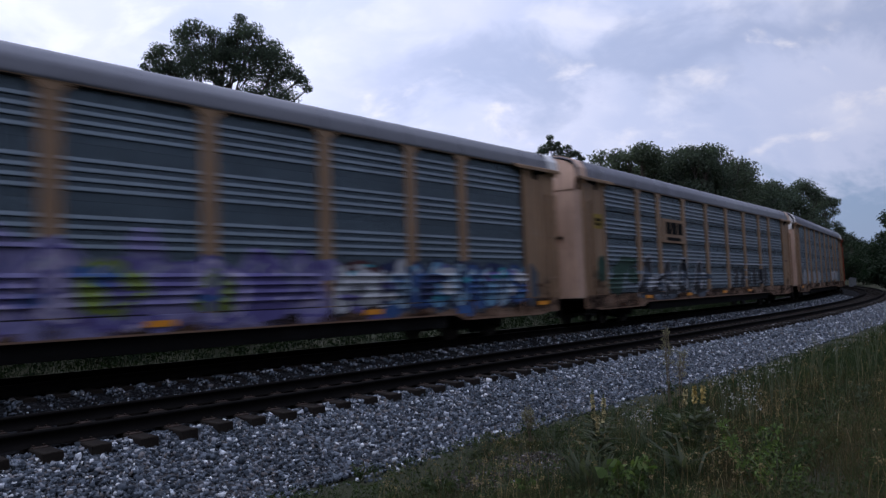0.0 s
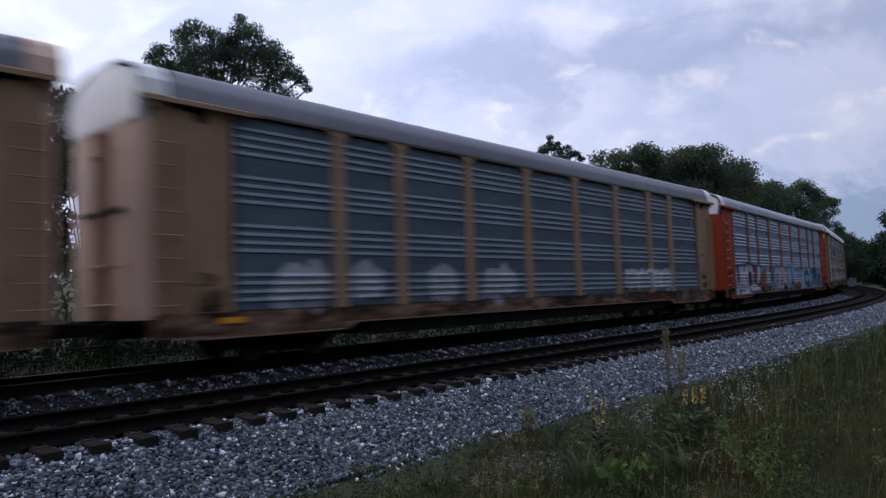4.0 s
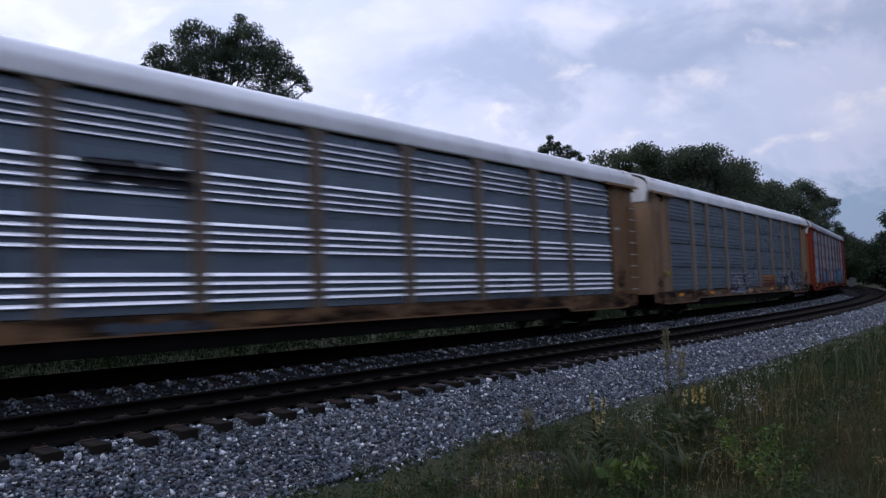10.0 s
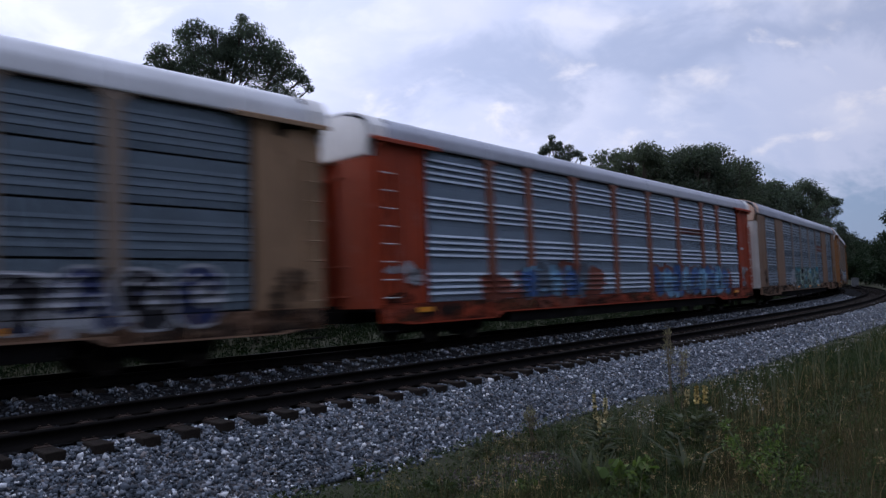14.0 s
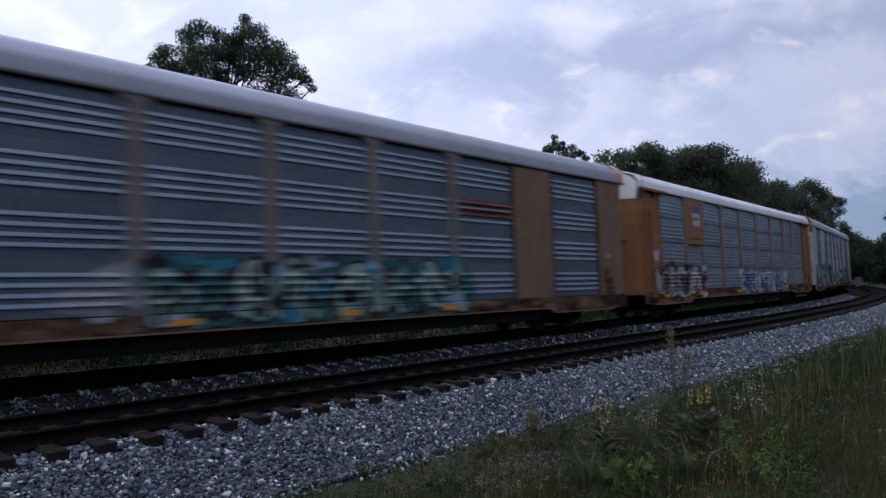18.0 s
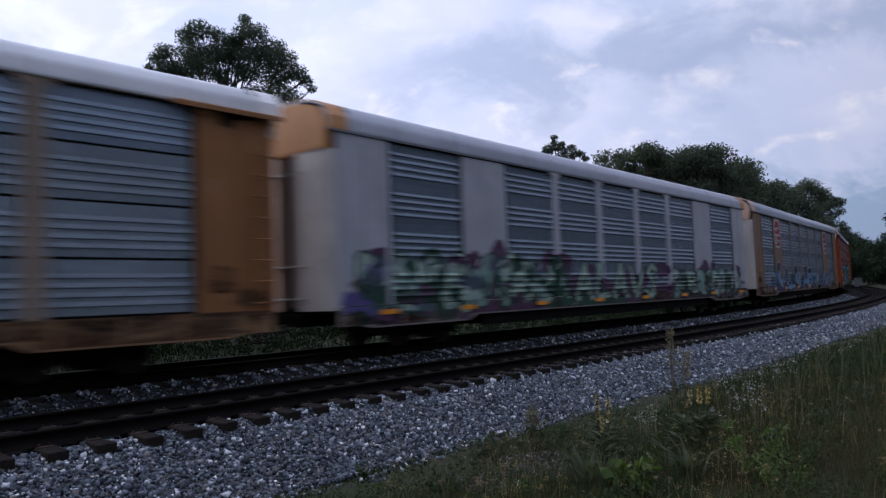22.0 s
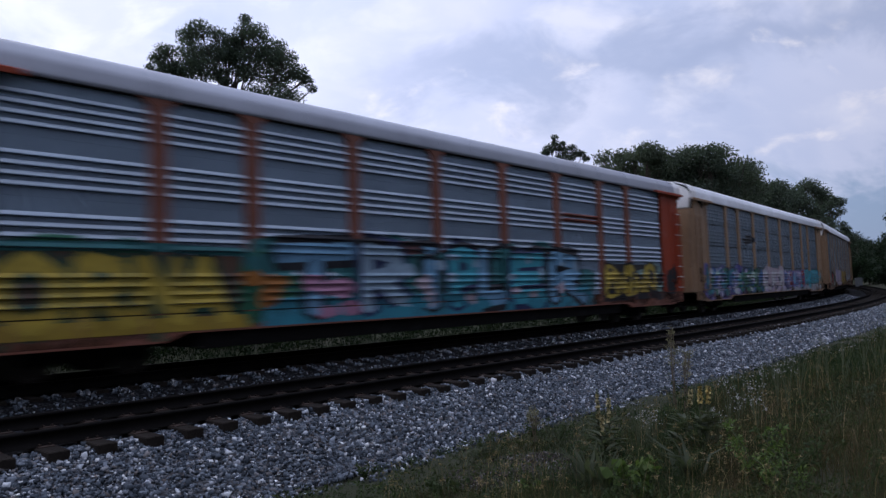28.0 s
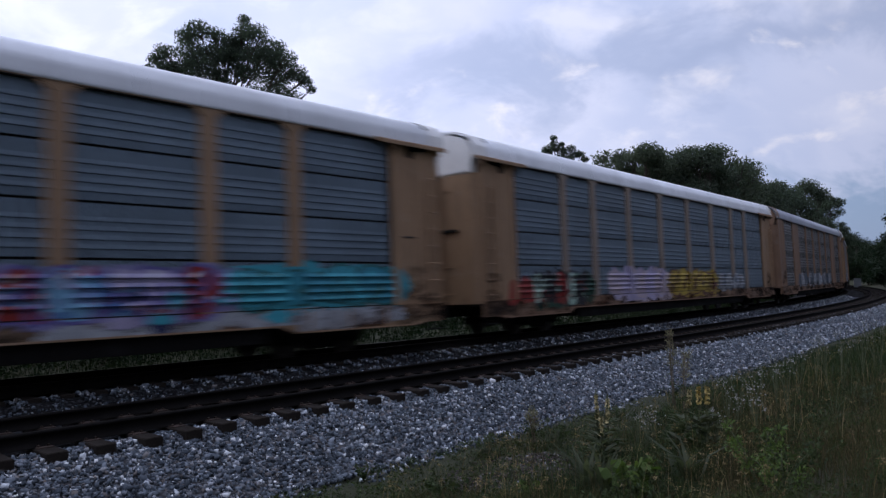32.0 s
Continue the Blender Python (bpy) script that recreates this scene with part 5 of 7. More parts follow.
# red car, big white letters, pale blue and turquoise pieces
put_on(0, [[(-12.2, 0.75), (-6.9, 0.75), (-6.8, 2.26), (-9.0, 2.34), (-11.95, 2.24)]], 0, "navy", None, "graffiti_cloud", "sprayed dark blue ground of big white letters")
for _ch, _a, _b in (("U", -11.85, -10.65), ("K", -10.5, -9.5), ("C", -9.75, -8.75), ("L", -8.75, -7.6), ("!", -7.75, -6.95)):
    letter(0, _ch, _a, _b, 0.95, 2.08, "white", "navy", 0.34)
put_on(0, [[(-12.0, 0.72), (-9.0, 0.72), (-9.1, 1.02), (-12.0, 1.04)]], 3, "white", None, "letter_foot", "white foot of the big letters")
patches(0, -11.6, -8.9, 0.8, 1.0, "navy", 5, 41, 5, (0.12, 0.3), (0.06, 0.14))
patches(0, -8.5, -7.7, 1.5, 2.1, "red", 4, 42, 1, (0.2, 0.35), (0.12, 0.25))
patches(0, -8.6, -5.6, 0.85, 1.7, "rust", 9, 2, 0, (0.3, 0.55), (0.2, 0.45))
patches(0, -6.9, -6.1, 1.2, 1.7, "red", 4, 3, 1, (0.25, 0.4), (0.15, 0.3))
patches(0, -4.0, 1.3, 0.9, 2.1, "sky", 26, 12, 0, (0.4, 0.75), (0.25, 0.42))
patches(0, -4.3, -3.4, 1.2, 2.1, "blue", 5, 13, 1, (0.2, 0.4), (0.15, 0.35))
for _k, (_ch, _a, _b) in enumerate((("C", -3.5, -2.5), ("E", -2.5, -1.6), ("A", -1.7, -0.1), ("R", 0.0, 1.1))):
    letter(0, _ch, _a, _b, 1.0, 2.05, ("pale", "blush", "blush", "paleblue")[_k], "slate", 0.36, 0.1)
patches(0, -2.2, -0.2, 1.5, 2.2, "blush", 5, 14, 3, (0.25, 0.45), (0.15, 0.3))
patches(0, 1.3, 4.0, 0.75, 1.15, "rust", 8, 5, 0, (0.3, 0.5), (0.12, 0.25))
patches(0, -5.4, -3.4, 0.75, 1.1, "orange", 4, 6, 0, (0.3, 0.5), (0.12, 0.25))
put_on(0, [[(3.7, 0.76), (3.75, 1.25), (4.3, 1.7), (5.3, 2.0), (6.6, 2.1), (7.6, 2.2), (8.8, 2.4), (9.8, 2.35), (10.5, 2.0), (11.2, 1.5), (11.3, 0.8)]], 1, "paleblue", None, "graffiti_cloud", "pale blue sprayed dome behind dark strokes")
patches(0, 4.0, 11.0, 0.9, 2.0, "sky", 12, 9, 2, (0.3, 0.6), (0.2, 0.35))
_lines = [[(6.1 + 0.75 * math.cos(a), 1.42 + 0.46 * math.sin(a)) for a in np.linspace(0.7, 5.6, 12)], [(7.2, 0.92), (7.45, 1.62)], [(8.0, 1.0), (8.15, 1.5), (8.5, 2.05), (8.9, 2.1)], [(7.5, 1.86), (8.3, 1.98), (9.4, 1.92)],
          [(8.6, 0.9), (8.75, 1.6), (9.1, 1.72)], [(9.25, 0.95), (9.5, 1.75)], [(9.8, 0.9), (10.05, 1.6), (10.05, 2.08)], [(10.4, 0.9), (10.6, 1.7)], [(10.9, 0.95), (10.85, 1.5), (11.1, 1.75)]]
for _pts in _lines:
    for _w, _lay, _c in ((0.34, 3, "black"), (0.06, 5, "blue")):
        put_on(0, stroke(_pts, _w), _lay, _c, None, "graffiti_stroke", "thick %s sprayed stroke" % _c)
# golden car, black emblem and a scuffed sill
patches(1, -6.2, -4.7, 3.4, 3.8, "black", 9, 1, 2, (0.12, 0.3), (0.06, 0.14))
part("emblem", lay_on([[(-6.65, 3.40), (-5.5, 3.46), (-4.3, 3.40), (-4.5, 3.62), (-4.3, 3.82), (-5.4, 3.70), (-6.1, 3.86), (-6.65, 3.80), (-6.3, 3.60)]], 3, "open", "black"), None, TRAIN[1], "black painted emblem")
patches(1, -6.2, -4.1, 0.76, 0.9, "slate", 12, 3, 1, (0.15, 0.3), (0.04, 0.08))
# tan car with round pale letters, orange box, navy letters
piece(2, -3.6, -0.2, 0.85, 1.75, ["navy", "slate"], "pale", None, 4, 4, 0.26, "white")
patches(2, -4.2, -0.4, 0.8, 0.95, "pale", 6, 5, 0, (0.3, 0.5), (0.08, 0.14))
part("graffiti", lay_on([[(2.1, 1.05), (4.6, 1.03), (4.7, 1.68), (2.2, 1.72)]], 1, "open", "orange"), None, TRAIN[2], "sprayed orange-brown box")
piece(2, 2.3, 4.5, 0.9, 1.55, ["rust"], None, None, 4, 6, 0.2)
piece(2, 5.9, 11.1, 0.80, 1.9, ["navy", "black"], "pale", None, 5, 7, 0.30, "white")
patches(2, 6.0, 11.0, 0.85, 1.8, "pale", 10, 8, 5, (0.08, 0.22), (0.08, 0.2))
# red car, blue letters over a red haze
patches(3, -9.6, -2.9, 0.85, 1.9, "rust", 22, 1, 0, (0.35, 0.8), (0.2, 0.45))
piece(3, -7.6, -3.6, 1.0, 2.1, ["blue", "slate", "sky"], "slate", None, 5, 2, 0.3)
piece(3, 1.6, 10.2, 0.8, 2.1, ["blue", "sky"], "slate", "rust", 9, 3, 0.34)
patches(3, -13.1, -12.1, 1.6, 2.05, "pale", 6, 4, 0, (0.2, 0.4), (0.08, 0.2))
patches(3, 12.1, 13.1, 1.2, 2.0, "pale", 6, 5, 0, (0.1, 0.25), (0.1, 0.25))
# brown car, teal piece
patches(4, -5.4, -4.0, 1.0, 1.9, "pale", 7, 1, 0, (0.2, 0.45), (0.15, 0.35))
piece(4, -4.1, 4.7, 0.72, 2.15, ["seafoam", "teal", "mint"], "black", "teal", 10, 2, 0.3, "pale")
for _k, (_c, _m) in enumerate((("paleblue", 12), ("black", 12), ("turquoise", 8))):
    patches(4, -4.0, 4.6, 0.8, 2.1, _c, _m, 90 + _k, 4 + _k, (0.12, 0.35), (0.06, 0.22))
# golden car with a square sign, maroon and blue pieces
patches(5, -12.6, -6.9, 0.85, 1.95, "maroon", 26, 1, 0, (0.3, 0.7), (0.2, 0.4))
piece(5, -12.5, -6.9, 0.85, 2.05, ["white", "maroon", "pale"], "black", None, 8, 2, 0.2, "white")
patches(5, -12.8, -12.2, 2.3, 2.65, "white", 4, 3, 1, (0.1, 0.25), (0.1, 0.2))
piece(5, -2.0, 7.3, 0.78, 2.05, ["white", "blue", "paleblue"], "slate", None, 10, 4, 0.26, "white")
patches(5, -2.0, 7.3, 0.7, 1.02, "pale", 20, 5, 0, (0.3, 0.7), (0.1, 0.18))
_b = plate_on(5, -9.02, -6.98, 3.05, 5.02, PAINT["amber"], "board", "golden-brown square board with a small emblem")
bars(5, -8.42, -7.52, 3.85, 4.42, spray_mat("white"), 1, 1, _b, 0.107, 5, 0.02)
bars(5, -8.42, -7.52, 4.44, 4.74, spray_mat("signblue"), 1, 1, _b, 0.107, 6, 0.02)
bars(5, -8.30, -7.62, 4.08, 4.26, spray_mat("slate"), 1, 3, _b, 0.112, 7)
bars(5, -8.8, -7.2, 3.25, 3.36, spray_mat("rust"), 1, 9, _b, 0.108, 3)
for _k, (_c, _m) in enumerate((("white", 16), ("pale", 10), ("rust", 8), ("black", 8))):
    patches(5, -12.6, -6.6, 0.8, 2.05, _c, _m, 40 + _k, 4 + _k, (0.10, 0.34), (0.05, 0.16))
for _k, (_c, _m) in enumerate((("white", 12), ("navy", 8), ("sky", 6))):
    patches(5, -2.0, 7.4, 0.8, 1.95, _c, _m, 50 + _k, 4 + _k, (0.12, 0.34), (0.06, 0.18))
# silver car, green lettering on plum
patches(6, -13.2, -3.6, 0.8, 2.2, "plum", 34, 1, 0, (0.4, 0.9), (0.3, 0.55))
piece(6, -12.9, -3.7, 0.8, 2.35, ["mint", "seafoam", "darkgreen"], "darkgreen", None, 9, 2, 0.32, "white")
patches(6, -13.4, -12.3, 1.0, 1.9, "purple", 6, 3, 3, (0.2, 0.4), (0.2, 0.4))
patches(6, -13.0, -12.4, 1.5, 1.75, "rust", 3, 9, 4, (0.15, 0.3), (0.08, 0.16))
patches(6, -3.6, 12.4, 0.75, 2.0, "plum", 44, 4, 0, (0.4, 0.8), (0.2, 0.45))
word(6, "ALAVS", -3.35, 3.1, 0.95, 2.12, ["mint"], "darkgreen", 0.20)
piece(6, 4.4, 12.3, 0.82, 2.05, ["seafoam", "darkgreen", "mint"], "black", None, 9, 6, 0.26, "mint")
patches(6, -13.2, 12.5, 0.68, 1.0, "darkgreen", 44, 7, 0, (0.3, 0.7), (0.08, 0.16))
for _k, (_c, _m) in enumerate((("mint", 10), ("darkgreen", 12), ("plum", 8), ("slate", 8))):
    patches(6, -13.0, -3.8, 0.8, 2.2, _c, _m, 70 + _k, 5 + _k % 2, (0.15, 0.45), (0.1, 0.3))
# brown car with red emblems, blue piece
for _c in (-8.03, 8.03):
    for _k, _col, _lay in ((1.0, "white", 1), (0.86, "signred", 2)):
        _oct = [(_c + 0.80 * _k * a, 4.13 + 0.84 * _k * b) for a, b in ((-1, -0.55), (-0.6, -1), (0.6, -1), (1, -0.55), (1, 0.55), (0.6, 1), (-0.6, 1), (-1, 0.55))]
        put_on(7, [_oct], _lay, _col, None, "emblem", "%s octagonal emblem" % ("white" if _col == "white" else "red"))
    for _a, _b, _z0, _z1 in ((-0.62, -0.1, 4.30, 4.44), (-0.62, 0.55, 3.98, 4.10), (-0.1, 0.62, 3.66, 3.74), (-0.55, -0.2, 3.5, 3.95), (0.0, 0.5, 4.42, 4.5)):
        put_on(7, [[(_c + _a, _z0), (_c + _b, _z0), (_c + _b, _z1), (_c + _a, _z1)]], 3, "white", None, "emblem_bar", "white bar of the emblem")
patches(7, -10.0, 9.0, 0.9, 1.5, "slate", 40, 1, 0, (0.4, 0.9), (0.2, 0.4))
for _k, (_a, _b, _h, _d) in enumerate(((-10.5, -8.9, 1.65, "navy"), (-9.1, -7.0, 2.45, "navy"), (-6.8, -5.3, 2.1, "black"), (-5.6, -4.2, 1.8, "navy"), (-4.2, -1.9, 2.32, "black"), (-2.2, -0.9, 1.7, "navy"),
                                          (-1.1, 0.6, 2.3, "black"), (0.5, 2.3, 2.15, "black"), (2.2, 3.6, 1.95, "navy"), (6.6, 8.2, 2.0, "slate"), (8.6, 9.8, 1.95, "slate"))):
    plume(7, _a, _b, 0.82, _h, _d, "pale", 30 + _k, "sky" if _k in (1, 4) else "blue")
patches(7, -9.4, 3.4, 0.9, 1.7, "sky", 16, 31, 5, (0.2, 0.5), (0.08, 0.22))
patches(7, -10.4, 3.6, 0.85, 1.6, "teal", 16, 32, 2, (0.3, 0.7), (0.12, 0.3))
piece(7, 3.7, 9.2, 0.9, 1.85, ["pale", "slate", "blue"], None, None, 6, 4, 0.16)
# red car, yellow and turquoise
patches(8, -12.3, -6.4, 0.8, 2.2, "green", 26, 1, 0, (0.4, 0.8), (0.3, 0.5))
put_on(8, [[(-11.95, 0.78), (-7.45, 0.78), (-7.3, 2.15), (-11.9, 2.2)]], 1, "soil", None, "graffiti_cloud", "sprayed brown ground of yellow letters")
for _ch, _a, _b in (("O", -11.75, -10.65), ("R", -10.5, -9.5), ("N", -9.45, -8.6), ("A", -8.65, -7.6)):
    letter(8, _ch, _a, _b, 0.95, 2.05, "yellow", "darkgreen", 0.30)
put_on(8, stroke([(-12.0, 2.25), (-9.6, 2.3), (-7.3, 2.24), (-7.1, 1.9)], 0.16), 5, "teal", None, "graffiti_stroke", "teal stroke over the yellow letters")
patches(8, -7.2, -6.4, 1.2, 1.8, "orange", 4, 3, 3, (0.15, 0.35), (0.1, 0.25))
patches(8, -6.7, 6.0, 0.8, 2.3, "teal", 44, 4, 0, (0.5, 0.9), (0.35, 0.6))
for _k, (_ch, _a, _b, _t) in enumerate((("T", -6.4, -4.5, 2.35), ("R", -4.2, -2.5, 2.4), ("I", -2.3, -1.3, 2.5), ("P", -1.0, 0.2, 2.4), ("L", 0.2, 1.4, 2.4), ("E", 1.6, 3.5, 2.3), ("R", 3.6, 5.9, 2.3))):
    letter(8, _ch, _a, _b, 1.0, _t, ("sky", "paleblue", "sky", "cyan", "sky", "cyan", "sky")[_k], "navy" if _k % 2 else "black", 0.42)
put_on(8, [[(-6.9, 0.72), (6.3, 0.72), (6.3, 1.25), (-6.8, 1.3)]], 1, "turquoise", None, "graffiti_foot", "turquoise foot of the big letters")
put_on(8, [[(-12.0, 0.74), (-7.2, 0.74), (-7.3, 1.0), (-12.0, 1.0)]], 3, "mustard", None, "graffiti_foot", "mustard foot of the yellow letters")
for _k in range(7):
    put_on(8, stroke([(-6.2 + 1.75 * _k, 2.5), (-5.7 + 1.75 * _k, 2.62), (-5.0 + 1.75 * _k, 2.52)], 0.13), 5, "black", None, "graffiti_stroke", "black arch over a letter")
patches(8, -4.2, 5.8, 0.85, 1.3, "turquoise", 8, 44, 5, (0.25, 0.5), (0.10, 0.2))
patches(8, -4.0, 5.6, 1.6, 2.3, "paleblue", 12, 45, 5, (0.12, 0.28), (0.08, 0.2))
patches(8, -6.2, -4.2, 0.95, 1.7, "pink", 7, 6, 5, (0.25, 0.5), (0.12, 0.25))
patches(8, -3.5, 5.5, 2.2, 2.6, "maroon", 9, 7, 1, (0.3, 0.5), (0.08, 0.16))
patches(8, -2.0, 6.0, 1.1, 1.6, "blush", 7, 8, 5, (0.15, 0.3), (0.12, 0.25))
put_on(8, [[(6.9, 0.8), (11.3, 0.85), (11.4, 2.1), (7.1, 2.15)]], 0, "black", None, "graffiti_cloud", "black ground of a yellow piece")
piece(8, 7.1, 11.2, 0.95, 2.1, ["yellow"], "black", None, 3, 10, 0.3)
patches(8, 9.4, 11.8, 1.2, 2.0, "seafoam", 8, 20, 0, (0.3, 0.6), (0.2, 0.4))
patches(8, 10.9, 12.9, 0.9, 1.9, "black", 9, 21, 4, (0.2, 0.5), (0.12, 0.35))
# tan car with mixed pieces
patches(9, -12.5, -6.6, 0.75, 2.0, "purple", 22, 1, 0, (0.4, 0.8), (0.25, 0.5))
piece(9, -12.4, -6.5, 0.75, 2.1, ["teal", "blue", "lilac"], "navy", None, 7, 2, 0.4, "cyan")
piece(9, -6.5, -2.9, 0.75, 2.0, ["green", "blue"], "darkgreen", "darkgreen", 4, 3, 0.4)
patches(9, -3.0, 1.7, 0.72, 1.9, "blush", 40, 4, 0, (0.4, 0.7), (0.25, 0.45))
piece(9, -2.9, 1.6, 0.85, 2.05, ["white", "blush"], "blush", None, 5, 5, 0.4, "pale")
patches(9, 1.0, 12.0, 0.68, 1.02, "pale", 30, 9, 0, (0.4, 0.8), (0.12, 0.2))
piece(9, 1.8, 7.2, 0.95, 1.95, ["blue", "lilac", "red", "sky"], "purple", "lavender", 7, 6, 0.3, "white")
piece(9, 7.5, 12.0, 1.05, 2.0, ["cyan", "turquoise"], "teal", "cyan", 4, 7, 0.34)
patches(9, -6.3, -4.5, 3.3, 3.85, "black", 10, 8, 2, (0.2, 0.5), (0.05, 0.12))
for _k, (_c, _m, _x0, _x1) in enumerate((("turquoise", 12, -12.4, -6.0), ("green", 12, -11.5, -3.0), ("lilac", 12, -12.4, 7.0), ("navy", 14, -12.0, 7.0), ("mint", 9, -12.0, -3.0), ("cyan", 9, 6.0, 12.0), ("white", 12, -12.0, 3.0))):
    patches(9, _x0, _x1, 0.8, 2.0, _c, _m, 60 + _k, 4 + _k % 3, (0.12, 0.36), (0.06, 0.2))
# tan car with small pieces
piece(10, -12.3, -11.0, 0.85, 1.75, ["red"], None, None, 2, 1, 0.3)
piece(10, -11.0, -7.8, 0.8, 1.85, ["mint", "black", "red"], "black", "darkgreen", 5, 2, 0.24)
piece(10, -5.9, -1.3, 0.8, 2.05, ["blush", "lilac"], "lilac", "blush", 5, 3, 0.3)
piece(10, -0.9, 4.5, 0.85, 1.95, ["mustard", "yellow"], "maroon", "mustard", 5, 4, 0.3)
piece(10, 5.0, 8.6, 1.0, 1.85, ["pale"], "slate", None, 4, 5, 0.24)
# far cars carry faint marks
piece(11, -8.0, 6.0, 0.9, 1.9, ["slate", "pale"], None, None, 12, 1, 0.2)
piece(12, -9.0, 4.0, 0.9, 1.8, ["slate", "pale"], None, None, 12, 2, 0.2)

# soot and rust along the sills and at the feet of the end panels
SOOT = film("soot_film", (0.024, 0.019, 0.016), 1.5, (0.45, 1.0, 1.6), 0.40, 0.62, 0.85)
RUST = film("rust_film", (0.12, 0.055, 0.03), 2.2, (0.6, 1.0, 1.2), 0.50, 0.66, 0.7)


def dirt(n, x0, x1, z0, z1, layer, material, label):
    me = lay_on([[(x0, z0), (x1, z0), (x1, z1), (x0, z1)]], layer, CARS[n]["kind"], "black")
    me.materials[0] = material
    part("dirt_film", me, None, TRAIN[n], label)


for _n in CARS:
    dirt(_n, -13.48, 13.48, 0.5, 1.055, 0, SOOT, "ragged soot along the sill")
    dirt(_n, -13.48, 13.48, 0.55, 1.055, 1, RUST, "rust stains along the sill")
    for _a, _b in ((-13.4, -11.9), (11.9, 13.4)):
        _rng2 = random.Random(_n * 7 + int(_a))
        for _k in range(3):
            _cx = _rng2.uniform(_a + 0.3, _b - 0.3)
            me = lay_on([blob(_cx, 1.2 + 0.25 * _k, _rng2.uniform(0.3, 0.5), _rng2.uniform(0.14, 0.4), _rng2, 16, 0.25)], _k % 2, CARS[_n]["kind"], "black")
            me.materials[0] = (SOOT, RUST, SOOT)[_k]
            part("dirt_film", me, None, TRAIN[_n], "ragged stain at the foot of the end panel")

# red name strips with plain bars
for _n, _x0, _x1, _z0, _z1 in ((0, 4.62, 7.0, 3.5, 3.76), (3, 4.62, 7.0, 3.5, 3.76), (4, 4.62, 6.85, 3.42, 3.84), (8, 4.62, 7.0, 3.5, 3.8)):
    for _zz in (_z0, _z0 + (_z1 - _z0) * 0.58):
        part("name_strip", lay_on([[(_x0, _zz), (_x1, _zz), (_x1, _zz + (_z1 - _z0) * 0.42), (_x0, _zz + (_z1 - _z0) * 0.42)]], 2, CARS[_n]["kind"], "rust"), None, TRAIN[_n], "faded red strip of unreadable lettering")
# small stencilled plates on the end panels
for _n, _x0, _x1, _z0, _z1, _c in ((0, 12.05, 12.5, 2.95, 3.05, "white"), (1, 12.0, 12.4, 3.38, 3.48, "white"), (2, -12.7, -12.0, 1.70, 1.90, "yellow"), (3, 12.05, 12.5, 3.0, 3.1, "white"),
                                   (4, 12.3, 12.6, 2.35, 2.5, "pale"), (-1, 12.2, 12.5, 2.6, 2.66, "black"), (-1, 12.2, 12.7, 3.25, 3.28, "black"), (9, 12.2, 12.6, 2.7, 2.74, "black"), (-2, 12.2, 12.6, 2.5, 2.6, "maroon"),
                                   (4, 12.1, 12.6, 2.05, 2.2, "mustard"), (7, -12.6, -12.1, 1.9, 2.1, "mustard"), (1, -12.5, -12.1, 3.4, 3.48, "rust"), (1, -12.6, -12.1, 3.2, 3.26, "rust"), (8, -12.6, -12.2, 2.2, 2.6, "pale")):
    plate_on(_n, _x0, _x1, _z0, _z1, spray_mat(_c), "stencil_plate", "small painted marking on the end panel", 0.05, 0.008)

# ------------------------------------------------------------ trees and far things
def leaf_material(name, a, b, c, thin_share=0.4):
    m, nt, bs = base(name, 0.75, 0, 0.2)
    g = nt.nodes.new("ShaderNodeNewGeometry").outputs["Random Per Island"]
    col = ramp(nt, g, [(0.0, a), (0.5, b), (1.0, c)])
    col = mix(nt, span(nt, noise_node(nt, coords(nt), 0.5, 3), 0.35, 0.7, 0, 0.5), col, dim(b, 0.55))
    nt.links.new(col, bs.inputs["Base Color"])
    thin = nt.nodes.new("ShaderNodeBsdfTranslucent")
    nt.links.new(mix(nt, 1.0, col, (0.95, 1.08, 0.75), "MULTIPLY"), thin.inputs["Color"])
    both = nt.nodes.new("ShaderNodeMixShader")
    both.inputs[0].default_value = thin_share
    nt.links.new(bs.outputs[0], both.inputs[1])
    nt.links.new(thin.outputs[0], both.inputs[2])
    nt.links.new(both.outputs[0], nt.nodes["Material Output"].inputs["Surface"])
    return m


LEAF_A = leaf_material("dark_green_leaves", (0.050, 0.068, 0.052), (0.066, 0.086, 0.062), (0.088, 0.108, 0.076))
LEAF_B = leaf_material("olive_leaves", (0.056, 0.074, 0.052), (0.076, 0.094, 0.064), (0.100, 0.118, 0.080))
# LEAF_C: darkened copy of the leaf colour, with deep shade put in
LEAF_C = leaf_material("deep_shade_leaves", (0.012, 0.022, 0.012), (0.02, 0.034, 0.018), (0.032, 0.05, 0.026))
LEAF_D = leaf_material("ash_leaves", (0.060, 0.080, 0.064), (0.080, 0.102, 0.080), (0.105, 0.13, 0.10), 0.5)
M_BARK = plain("grey_bark", (0.07, 0.055, 0.045), 0.95, 0, 3, 0.4)


